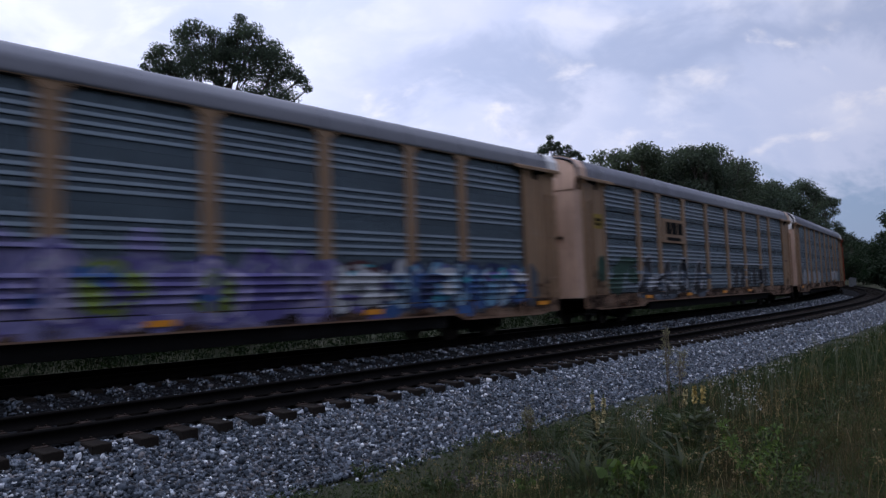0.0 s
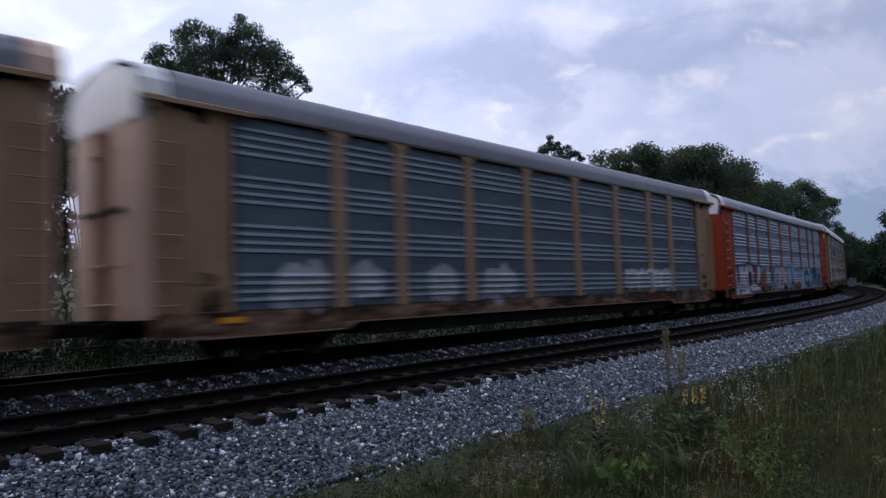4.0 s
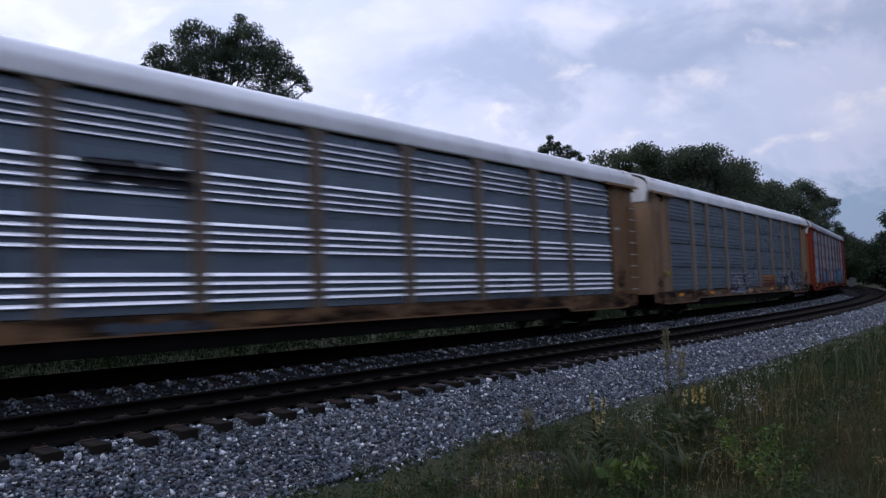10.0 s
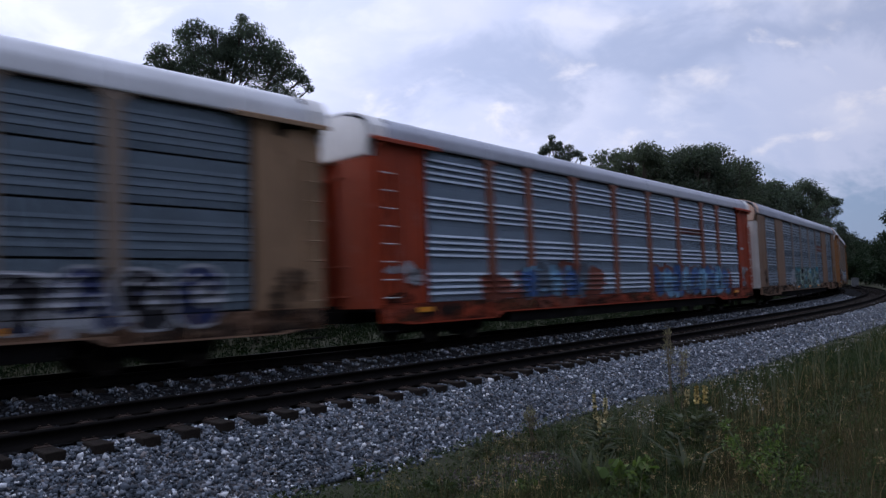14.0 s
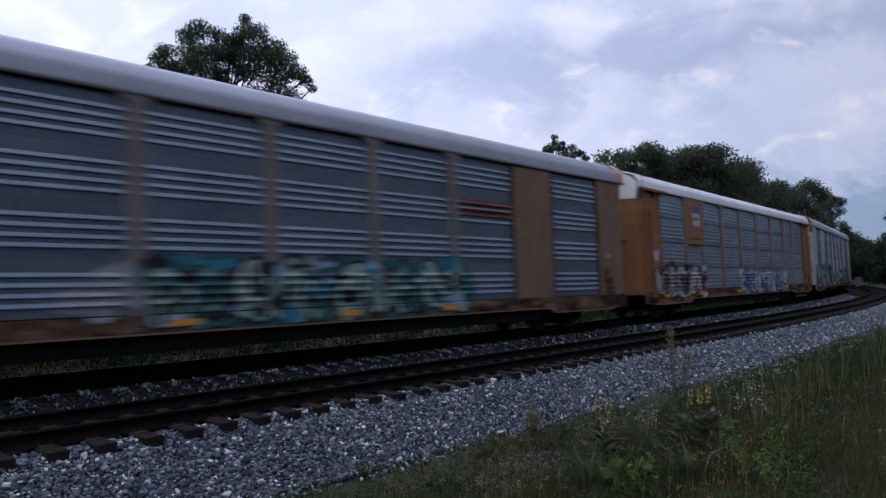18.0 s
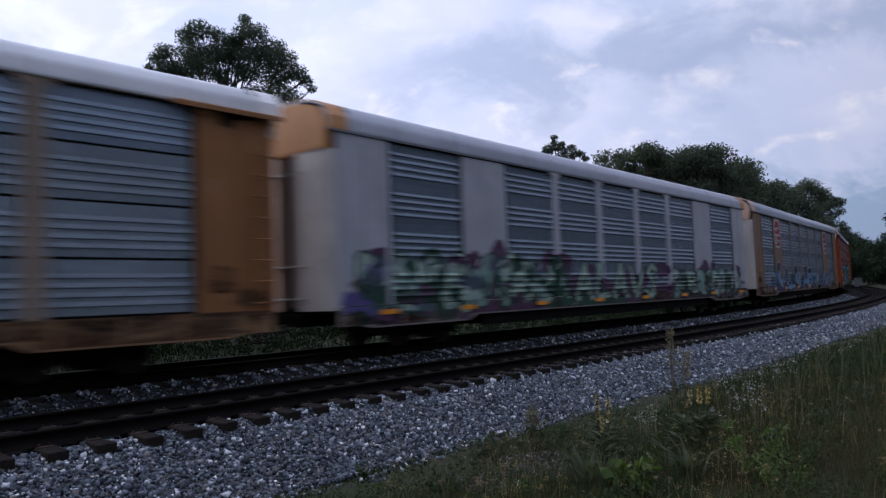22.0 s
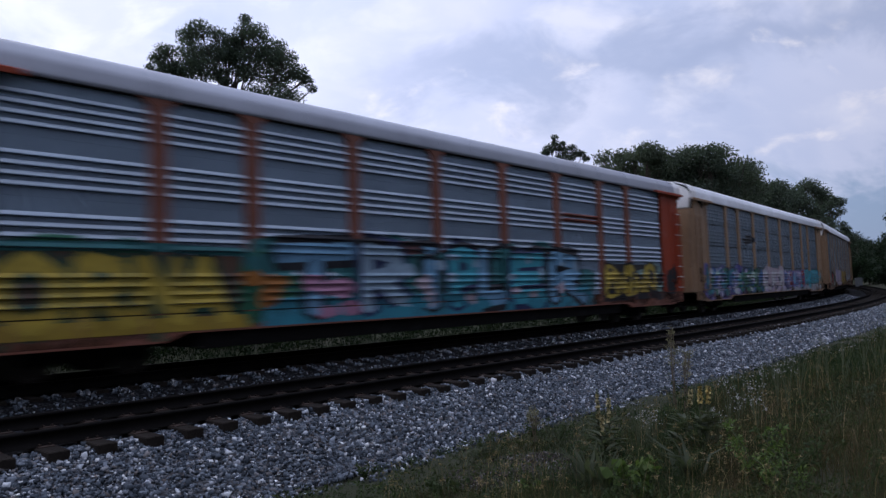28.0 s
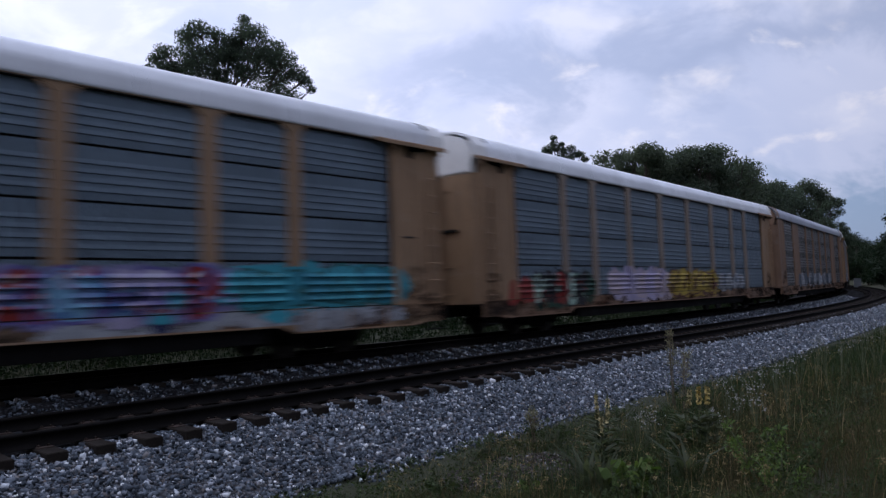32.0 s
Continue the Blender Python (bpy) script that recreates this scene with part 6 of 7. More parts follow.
def leaf_cloud(centres, radii, count, size, rng, droop=0.25, ratio=2.2):
    """Pointed leaf quads spread through clumps, denser at their skins."""
    k = rng.choice(len(centres), count, p=np.asarray(radii) ** 2 / np.sum(np.asarray(radii) ** 2))
    d = rng.normal(size=(count, 3))
    d /= np.linalg.norm(d, axis=1)[:, None]
    r = np.asarray(radii)[k] * rng.random(count) ** 0.42 * rng.uniform(0.75, 1.10, count)
    P = np.asarray(centres)[k] + d * r[:, None] * np.array([1, 1, 0.72])
    ax = rng.normal(size=(count, 3)) + 0.8 * d
    ax[:, 2] -= droop
    ax /= np.linalg.norm(ax, axis=1)[:, None]
    sd = np.cross(ax, rng.normal(size=(count, 3)))
    sd /= np.linalg.norm(sd, axis=1)[:, None] + 1e-9
    L = (size * rng.uniform(0.55, 1.4, count))[:, None]
    V = np.stack([P - ax * L / 2, P + sd * L / ratio / 2 - ax * L * 0.08, P + ax * L / 2, P - sd * L / ratio / 2 - ax * L * 0.08], 1)
    return V.reshape(-1, 3), np.arange(4 * count).reshape(-1, 4)


def limb(bm, pts, r0, r1, n=7):
    rings = []
    for i, p in enumerate(pts):
        t = i / (len(pts) - 1)
        d = (pts[min(i + 1, len(pts) - 1)] - pts[max(i - 1, 0)]).normalized()
        u = d.orthogonal().normalized()
        w = d.cross(u)
        r = r0 + (r1 - r0) * t
        rings.append([bm.verts.new(p + r * (math.cos(a) * u + math.sin(a) * w)) for a in np.linspace(0, math.tau, n, False)])
    for a, b in zip(rings, rings[1:]):
        for i in range(n):
            bm.faces.new((a[i], a[(i + 1) % n], b[(i + 1) % n], b[i]))
    bm.faces.new(rings[-1])


def build_tree(x, y, height, spread, seed, leaves, size, label, low=0.35, clumps=16, mat=None, top=1.0, z=None, group="", clump_r=0.30, extra=()):
    rng = np.random.default_rng(seed)
    if z is None:
        s, off = where(x, y)
        z = float(ground_z(s, off, np.array([x]), np.array([y]))[0]) - 0.05
    root = tagged(new("tree"), label, "tree", group)
    root.location = (x, y, z)
    zc, rz = height * (low + 1) / 2, height * (1 - low) / 2
    cs, rs = [], []
    for i in range(clumps):
        a, e = i * 2.4 + rng.uniform(-0.4, 0.4), rng.uniform(-0.75, 0.98)
        k = rng.uniform(0.55, 0.92)
        rad = math.sqrt(max(0.0, 1 - e * e)) * spread * k
        if e > 0:
            rad *= top
        cr = spread * clump_r * rng.uniform(0.7, 1.3)
        cs.append((rad * math.cos(a), rad * math.sin(a), zc + e * rz * 0.84))
        rs.append(cr)
    for ex, ey, ez, er in extra:
        cs.append((ex, ey, ez)), rs.append(er)
    bm = bmesh.new()
    r0 = height * 0.017 + 0.05
    fork = height * (low + 0.08)
    lean = Vector((rng.normal(0, 0.02), rng.normal(0, 0.02), 1))
    limb(bm, [Vector((0, 0, -0.2)), Vector((0, 0, 0.3)) * 1, lean * fork * 0.6, lean * fork], r0 * 1.3, r0 * 0.75, 9)
    limb(bm, [lean * fork, lean * (fork + height) * 0.5, lean * height * 0.9], r0 * 0.75, 0.03)
    for (cx, cy, cz), cr in zip(cs, rs):
        start = lean * min(fork * rng.uniform(0.85, 1.4), cz * 0.9)
        end = Vector((cx, cy, cz))
        mid = start.lerp(end, 0.55) + Vector((0, 0, -0.06 * height * rng.random()))
        limb(bm, [start, mid, end], r0 * 0.22, 0.015, 5)
        for _ in range(3):
            d = Vector(rng.normal(size=3)).normalized() * cr * 0.9
            limb(bm, [mid.lerp(end, rng.uniform(0.3, 1.0)), end + d * 0.5, end + d], r0 * 0.12, 0.008, 4)
    part("trunk", bm, M_BARK, root, "grey-brown trunk and limbs")
    V, F = leaf_cloud(cs, rs, leaves, size, rng)
    part("crown", quads_mesh("crown", V, F, mat or LEAF_A), None, root, "crown of small dark green leaves")
    return root


def along(px, depth):
    """Plan position at a depth in front of the camera, by the sine of the bearing used while planning."""
    return px * depth, depth


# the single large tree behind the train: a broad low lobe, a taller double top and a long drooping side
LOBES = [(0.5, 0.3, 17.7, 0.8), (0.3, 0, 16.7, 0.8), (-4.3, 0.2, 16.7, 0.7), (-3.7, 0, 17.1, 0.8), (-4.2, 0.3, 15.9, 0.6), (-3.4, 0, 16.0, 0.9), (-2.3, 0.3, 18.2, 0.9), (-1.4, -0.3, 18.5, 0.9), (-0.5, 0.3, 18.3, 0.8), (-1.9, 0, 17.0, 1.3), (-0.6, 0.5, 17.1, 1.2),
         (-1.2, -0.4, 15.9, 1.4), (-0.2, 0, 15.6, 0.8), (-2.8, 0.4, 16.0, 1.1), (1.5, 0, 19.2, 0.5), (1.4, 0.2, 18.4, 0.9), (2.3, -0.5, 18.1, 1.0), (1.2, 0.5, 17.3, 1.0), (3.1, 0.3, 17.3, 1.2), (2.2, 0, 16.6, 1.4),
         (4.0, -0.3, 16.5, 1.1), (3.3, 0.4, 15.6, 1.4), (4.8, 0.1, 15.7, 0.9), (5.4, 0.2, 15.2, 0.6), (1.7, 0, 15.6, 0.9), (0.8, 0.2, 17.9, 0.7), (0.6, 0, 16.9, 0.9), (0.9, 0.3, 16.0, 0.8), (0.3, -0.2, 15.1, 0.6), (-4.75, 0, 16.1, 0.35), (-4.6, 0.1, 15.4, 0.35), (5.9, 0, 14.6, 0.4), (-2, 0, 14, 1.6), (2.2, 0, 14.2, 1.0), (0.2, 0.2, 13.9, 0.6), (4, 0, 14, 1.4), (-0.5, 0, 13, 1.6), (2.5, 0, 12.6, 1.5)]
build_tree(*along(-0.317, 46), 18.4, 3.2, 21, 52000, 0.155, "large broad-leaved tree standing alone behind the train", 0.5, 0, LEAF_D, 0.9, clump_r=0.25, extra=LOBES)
# lower trees beside it, mostly hidden by the cars
for bx, d, h, sp, sd in ((-0.60, 44, 15.2, 4.2, 31), (-0.50, 47, 15.6, 4.0, 32), (-0.41, 50, 13.0, 3.6, 33), (-0.20, 56, 12.0, 4.0, 34), (-0.10, 62, 12.0, 4.4, 35), (0.0, 68, 12.0, 4.6, 36)):
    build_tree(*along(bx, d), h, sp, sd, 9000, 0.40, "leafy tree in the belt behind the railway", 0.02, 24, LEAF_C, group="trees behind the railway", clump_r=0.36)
# low dark bushes added at the belt's foot, mostly hidden, to shade the ground
for i in range(17):
    bx, by, _ = line(-32 + 3.2 * i, -9.6 - 1.2 * (i % 2) - (3.0 if i > 10 else 0.0))
    build_tree(float(bx), float(by), (3.4 if i < 10 else 2.0) + 0.5 * (i % 4), 2.7, 140 + i, 3000, 0.24, "low dark bush added behind the farther track for shade", 0.0, 12, LEAF_C, group="bushes behind the railway", clump_r=0.42)
# small crown and the wood over the far cars
SPRIG = ((-1.1, 0, 17.9, 0.52), (-1.1, 0, 17.3, 0.52), (-1.6, 0, 16.6, 0.85), (-0.6, 0, 16.8, 0.78), (-2.1, 0, 16.2, 0.65), (0.2, 0, 16.4, 0.78), (0.9, 0, 16.8, 0.55), (1.3, 0, 16.1, 0.78),
         (2.0, 0, 16.0, 0.55), (2.4, 0, 15.5, 0.55), (0, 0, 15.4, 1.30), (-1.2, 0, 14.8, 1.04), (1.2, 0, 14.3, 1.04), (-0.2, 0, 17.2, 0.42))
build_tree(*along(0.164, 80), 17.0, 2.4, 41, 5200, 0.24, "small tree top showing over the cars", 0.5, 0, LEAF_A, 0.8, extra=SPRIG, group="trees behind the railway")
for bx, d, h, sp, sd, m in ((0.292, 95, 16.6, 4.4, 86, LEAF_A), (0.262, 96, 16.4, 4.4, 87, LEAF_B), (0.235, 92, 17.6, 4.6, 51, LEAF_B), (0.275, 88, 17.6, 4.4, 52, LEAF_B), (0.315, 92, 17.6, 4.6, 53, LEAF_A), (0.352, 90, 18.2, 4.6, 54, LEAF_A),
                            (0.385, 93, 18.4, 4.8, 55, LEAF_B), (0.418, 100, 17.6, 4.4, 56, LEAF_A), (0.45, 112, 16.6, 4.6, 57, LEAF_A), (0.475, 122, 17.0, 4.4, 58, LEAF_A),
                            (0.505, 134, 19.4, 4.2, 59, LEAF_A), (0.535, 150, 17.4, 3.8, 60, LEAF_A), (0.555, 175, 10.5, 5.0, 61, LEAF_C), (0.59, 190, 9.0, 6.0, 62, LEAF_C), (0.52, 180, 11, 5.0, 63, LEAF_C)):
    build_tree(*along(bx, d), h * 1.10, sp * 1.1, sd, 24000, 0.36, "leafy tree of the wood inside the bend", 0.02, 50, m, group="trees of the wood", clump_r=0.37)
# dark trees on the outer side of the bend
for bx, d, h, sp, sd in ((0.655, 84, 10.8, 4.2, 71), (0.665, 70, 9.6, 3.4, 72), (0.70, 66, 12.0, 4.0, 73), (0.63, 118, 9.0, 4.0, 74), (0.74, 60, 12.0, 4.2, 75),
                        (0.625, 96, 5.4, 3.2, 76), (0.635, 88, 4.6, 3.0, 77), (0.66, 78, 6.0, 3.4, 78), (0.69, 72, 6.0, 3.4, 79), (0.60, 150, 8.0, 5.0, 80), (0.57, 165, 9.0, 5.0, 81), (0.68, 110, 12.0, 5.0, 82), (0.585, 128, 4.5, 3.6, 83), (0.60, 140, 5.0, 4.0, 84), (0.575, 150, 5.0, 4.0, 85)):
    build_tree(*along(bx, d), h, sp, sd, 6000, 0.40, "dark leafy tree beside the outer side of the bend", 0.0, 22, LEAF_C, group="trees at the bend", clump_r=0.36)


# unseen trees added along the outer side and behind the standpoint, blocking sky light
for i, (tx, ty, h) in enumerate(((34, 26, 11), (30, 16, 12), (27, 5, 12), (22, -5, 13), (16, -12, 13), (9, -16, 14), (2, -18, 13), (-6, -20, 14), (40, 38, 11))):
    build_tree(tx, ty, h * 1.35, 5.4, 90 + i, 4600, 0.55, "dark leafy tree added out of view to shade the cars", 0.04, 20, LEAF_C, group="trees along the bank", clump_r=0.42)


def build_hut():
    root = tagged(new("signal_hut"), "small grey metal equipment hut beside the far track", "hut")
    x, y = along(0.570, 108)
    root.matrix_world = pose(x, y, -0.55, 0, 0, 62) @ Matrix.Scale(0.58, 4)
    wall = plain("pale_hut_metal", (0.13, 0.135, 0.14), 0.5, 0.1, 3, 0.1)
    bm = bmesh.new()
    box(bm, -1.0, 1.0, -0.8, 0.8, 0.25, 2.75, 0.03)
    part("body", bm, wall, root)
    bm = bmesh.new()
    prof = [(-0.95, 2.75), (-0.95, 2.85), (0.0, 3.05), (0.95, 2.85), (0.95, 2.75)]
    extrude_x(bm, prof, -1.12, 1.12)
    part("roof", bm, wall, root, "low grey metal roof")
    bm = bmesh.new()
    box(bm, -1.05, 1.05, -0.85, 0.85, -0.3, 0.25)
    part("plinth", bm, plain("concrete", (0.3, 0.3, 0.29)), root)
    bm = bmesh.new()
    box(bm, -1.03, -1.0, -0.45, 0.45, 0.3, 2.4, 0.01)
    d = part("door", bm, wall, root)
    bm = bmesh.new()
    box(bm, -1.07, -1.03, 0.3, 0.36, 1.2, 1.4)
    part("handle", bm, M_DARK, d)


build_hut()

# ------------------------------------------------------------ plants of the bank
def land(x, y):
    x, y = np.atleast_1d(np.asarray(x, float)), np.atleast_1d(np.asarray(y, float))
    s, off = np.empty_like(x), np.empty_like(x)
    for i in range(0, len(x), 5000):
        s[i:i + 5000], off[i:i + 5000] = where(x[i:i + 5000], y[i:i + 5000])
    return ground_z(s, off, x, y), s, off


def blades(x, y, z, height, width, lean, rng, droop=0.35):
    """Curved blades of two quads each."""
    n = len(x)
    a = rng.uniform(0, math.tau, n)
    d = np.stack([np.cos(a), np.sin(a), np.zeros(n)], 1)
    p = np.stack([-np.sin(a), np.cos(a), np.zeros(n)], 1)
    b = rng.uniform(0, math.tau, n)
    p = np.stack([np.cos(b), np.sin(b), np.zeros(n)], 1)
    base_p = np.stack([x, y, z - 0.02], 1)
    up_v = np.array([0, 0, 1.0])
    h, w, l = height[:, None], width[:, None], lean[:, None]
    m = base_p + up_v * h * 0.55 + d * h * l * 0.3
    t = base_p + up_v * h * (1 - droop * l) + d * h * l
    V = np.stack([base_p - p * w / 2, base_p + p * w / 2, m - p * w * 0.42, m + p * w * 0.42, t - p * w * 0.06, t + p * w * 0.06], 1).reshape(-1, 3)
    o = 6 * np.arange(n)[:, None]
    Q = np.concatenate([o + np.array([[0, 1, 3, 2]]), o + np.array([[2, 3, 5, 4]])], 1).reshape(-1, 4)
    return V, Q


def thin_leaf(name, stops, rough, spec, scale, patchy=0.0):
    """Leaf colour by piece, with some light let through."""
    m = island(name, stops, rough, spec, scale)
    nt = m.node_tree
    bs = nt.nodes["Principled BSDF"]
    col = bs.inputs["Base Color"].links[0].from_socket
    dry = span(nt, noise_node(nt, coords(nt), 0.9, 4, 0.6), 0.46, 0.62, 0, patchy)
    col = mix(nt, dry, col, mix(nt, 1.0, col, (1.2, 0.92, 0.80), "MULTIPLY"))
    deep = span(nt, noise_node(nt, coords(nt), 2.3, 3, 0.6), 0.5, 0.66, 0, patchy * 0.7)
    col = mix(nt, deep, col, mix(nt, 1.0, col, (0.42, 0.5, 0.45), "MULTIPLY"))
    nt.links.new(col, bs.inputs["Base Color"])
    thin = nt.nodes.new("ShaderNodeBsdfTranslucent")
    nt.links.new(mix(nt, 1.0, col, (1.0, 1.1, 0.6), "MULTIPLY"), thin.inputs["Color"])
    both = nt.nodes.new("ShaderNodeMixShader")
    both.inputs[0].default_value = 0.4
    nt.links.new(bs.outputs[0], both.inputs[1])
    nt.links.new(thin.outputs[0], both.inputs[2])
    nt.links.new(both.outputs[0], nt.nodes["Material Output"].inputs["Surface"])
    return m


GRASS = thin_leaf("bank_grass", [(0.0, (0.028, 0.046, 0.021)), (0.5, (0.048, 0.074, 0.031)), (0.82, (0.072, 0.092, 0.042)), (0.93, (0.10, 0.088, 0.052)), (1.0, (0.17, 0.135, 0.085))], 0.9, 0.12, 3, 0.8)
DEEP = thin_leaf("deep_green_grass", [(0.0, (0.020, 0.036, 0.018)), (0.6, (0.033, 0.056, 0.026)), (1.0, (0.055, 0.075, 0.038))], 0.9, 0.12, 3, 0.6)
DRY = thin_leaf("reddish_dry_grass", [(0.0, (0.046, 0.042, 0.025)), (0.5, (0.082, 0.066, 0.038)), (0.9, (0.13, 0.098, 0.058)), (1.0, (0.22, 0.17, 0.11))], 0.9, 0.1, 3, 0.4)
WEED = thin_leaf("small_weed_leaves", [(0.0, (0.030, 0.046, 0.022)), (0.6, (0.052, 0.076, 0.034)), (1.0, (0.085, 0.11, 0.052))], 0.85, 0.2, 3, 0.7)
# grass beyond the train: the wood's shade is put into this darker colour
RANK_SHADED = thin_leaf("shaded_rank_grass", [(0.0, (0.005, 0.010, 0.005)), (0.5, (0.009, 0.018, 0.008)), (0.9, (0.015, 0.025, 0.011)), (1.0, (0.026, 0.034, 0.020))], 0.9, 0.1, 3, 0.6)
STRAW = thin_leaf("dry_stalks", [(0.0, (0.14, 0.10, 0.06)), (0.5, (0.24, 0.18, 0.10)), (1.0, (0.36, 0.28, 0.17))], 0.85, 0.2, 6)
FRESH = thin_leaf("fresh_leaves", [(0.0, (0.06, 0.10, 0.026)), (0.5, (0.095, 0.145, 0.038)), (1.0, (0.13, 0.18, 0.05))], 0.7, 0.3, 5)
GREYLEAF = thin_leaf("woolly_grey_leaves", [(0.0, (0.065, 0.078, 0.052)), (1.0, (0.115, 0.128, 0.090))], 0.9, 0.1, 5)
PETAL_W = island("white_petals", [(0.0, (0.28, 0.28, 0.26)), (1.0, (0.46, 0.45, 0.42))], 0.7, 0.2, 20)
PETAL_Y = island("yellow_petals", [(0.0, (0.42, 0.31, 0.09)), (1.0, (0.58, 0.46, 0.18))], 0.7, 0.2, 20)
PETAL_P = island("pale_yellow_petals", [(0.0, (0.34, 0.28, 0.13)), (1.0, (0.5, 0.43, 0.22))], 0.7, 0.2, 20)
STEM = plain("green_stem", (0.10, 0.115, 0.06), 0.85, 0, 10, 0.3)
DRYSTEM = plain("brown_stem", (0.15, 0.12, 0.08), 0.9, 0, 10, 0.3)


PLUME = thin_leaf("feathery_seed", [(0.0, (0.15, 0.14, 0.095)), (1.0, (0.28, 0.25, 0.17))], 0.9, 0.1, 5)


def build_grass():
    rng = np.random.default_rng(77)

    def bank(n, u0, u1, d0, d1, off_lo=7.1, off_hi=40.0):
        """Points on the bank before the standpoint, by slope across and depth, thinner with distance."""
        d = d0 * (d1 / d0) ** rng.random(n)
        x = rng.uniform(u0, u1, n) * d
        z, s, off = land(x, d)
        ok = (off > off_lo) & (off < off_hi)
        return x[ok], d[ok], z[ok], s[ok], off[ok]

    def lumps(x, y, f=1.0):
        x, y = x * f, y * f
        return np.sin(1.7 * x + 0.9 * y) * np.sin(1.1 * y - 2.1 * x + 1.0) + 0.6 * np.sin(3.7 * x - 2.2 * y) + 0.4 * np.sin(6.1 * x + 5.3 * y)

    def stony(x, y):
        return (np.hypot((x - 0.72) / 0.78, (y - 8.1) / 0.95) < 1.0) & (rng.random(len(x)) < 0.85)

    def sow(name, label, mat, pts, height, wide, lean_k, droop=0.4):
        x, y, z, s, off = pts
        ok = ~stony(x, y) & (rng.random(len(x)) < np.clip(0.45 + 0.35 * lumps(x, y) + 0.35 * np.clip((off - 7.4) / 1.2, -1, 1), 0.08, 1))
        x, y, z, s, off = (q[ok] for q in (x, y, z, s, off))
        n, dist = len(x), np.hypot(x, y)
        # sparse and low at the edge of the stones, taller higher up and further along
        tall = np.clip((off - 7.2) / 2.6, 0.14, 1) * np.clip(0.62 + 0.028 * (s + 10), 0.5, 1.1) * np.clip(0.85 + 0.22 * lumps(x, y, 0.6), 0.5, 1.3)
        V, Q = blades(x, y, z, height * tall * rng.gamma(8, 0.125, n), wide * rng.uniform(0.6, 1.5, n) * np.clip(dist / 9, 0.75, 3.5), rng.gamma(2.4, lean_k, n), rng, droop)
        tagged(new(name, quads_mesh(name, V, Q, mat)), label, "grass", kind="stuff")
        return V, tall
    sow("bank_grass", "rough dull green grass on the bank", GRASS, bank(170000, -0.35, 0.75, 4.0, 60.0), 0.36, 0.0050, 0.24)
    sow("deep_grass", "deep green grass along the edge of the stones", DEEP, bank(90000, 0.12, 0.75, 6.0, 45.0, 7.1, 11.5), 0.32, 0.0055, 0.28)
    sow("dry_grass", "reddish-brown dry grass on the bank", DRY, bank(32000, 0.36, 0.75, 4.4, 13.0, 9.2, 14.5), 0.40, 0.0036, 0.26)
    sow("brown_tufts", "thin brown grass between the weeds", DRY, bank(16000, -0.05, 0.40, 5.2, 11.0, 7.2, 12.0), 0.30, 0.0036, 0.30)
    # thin growth on the rest of the bank
    n = 52000
    x, y, _ = line(rng.uniform(-36, 22, n), 7.4 + 18 * rng.random(n) ** 1.3)
    ok = (np.hypot(x, y) > 1.2) & ((y < 4) | (np.abs(x) > 0.7 * y))
    x, y = x[ok], y[ok]
    z, s, off = land(x, y)
    sow("sparse_grass", "thin green grass behind the standpoint", GRASS, (x, y, z, s, off), 0.34, 0.016, 0.3)
    # dry flowering stalks
    x, y, z, s, off = bank(3000, -0.1, 0.72, 5.0, 25.0, 7.6)
    ok = rng.random(len(x)) < np.clip(0.3 + 0.5 * lumps(x, y), 0.05, 1)
    x, y, z, off = x[ok], y[ok], z[ok], off[ok]
    m, dist = len(x), np.hypot(x, y)
    V, Q = blades(x, y, z, np.clip((off - 7) / 3, 0.35, 1) * rng.uniform(0.35, 0.72, m), np.full(m, 0.004) * np.clip(dist / 8, 0.8, 2.5), rng.uniform(0.05, 0.5, m), rng, 0.1)
    tips = V.reshape(-1, 6, 3)[:, 4]
    V2, Q2 = leaf_cloud(tips - np.array([0, 0, 0.04]), np.full(m, 0.035), m * 8, 0.020, rng, 0.0, 2.5)
    tagged(new("dry_stalks", quads_mesh("dry_stalks", np.concatenate([V, V2]), np.concatenate([Q, Q2 + 6 * m]), STRAW)), "dry straw-coloured grass stalks with seed heads", "grass", kind="stuff")
    # tall rank growth beyond the train
    n = 20000
    x, y, _ = line(rng.uniform(-26, 75, n), -4.1 - 9.0 * rng.random(n) ** 1.5)
    z, s, off = land(x, y)
    V, Q = blades(x, y, z, rng.gamma(6, 0.07, n) * np.clip(1 + 0.35 * lumps(x, y), 0.4, 1.5), rng.uniform(0.010, 0.024, n), rng.gamma(2.6, 0.24, n), rng)
    m = 15000
    x, y, _ = line(rng.uniform(-26, 60, m), -4.0 - 8.0 * rng.random(m) ** 1.4)
    ok = rng.random(m) < np.clip(0.5 + 0.4 * lumps(x, y), 0.05, 1)
    x, y = x[ok], y[ok]
    C = np.stack([x, y, land(x, y)[0] + rng.uniform(0.02, 0.5, len(x))], 1)
    V2, Q2 = leaf_cloud(C, np.full(len(C), 0.16), len(C) * 6, 0.10, rng, 0.1, 2.0)
    tagged(new("far_grass", quads_mesh("far_grass", np.concatenate([V, V2]), np.concatenate([Q, Q2 + len(V)]), RANK_SHADED)), "tall rank grass and weeds beyond the farther track", "grass", kind="stuff")
    # low leafy weeds
    x, y, z, s, off = bank(16000, -0.3, 0.72, 5.0, 24.0, 7.3)
    ok = rng.random(len(x)) < np.clip(0.3 + 0.5 * lumps(x, y, 1.4), 0.05, 1)
    x, y, z, off = x[ok], y[ok], z[ok], off[ok]
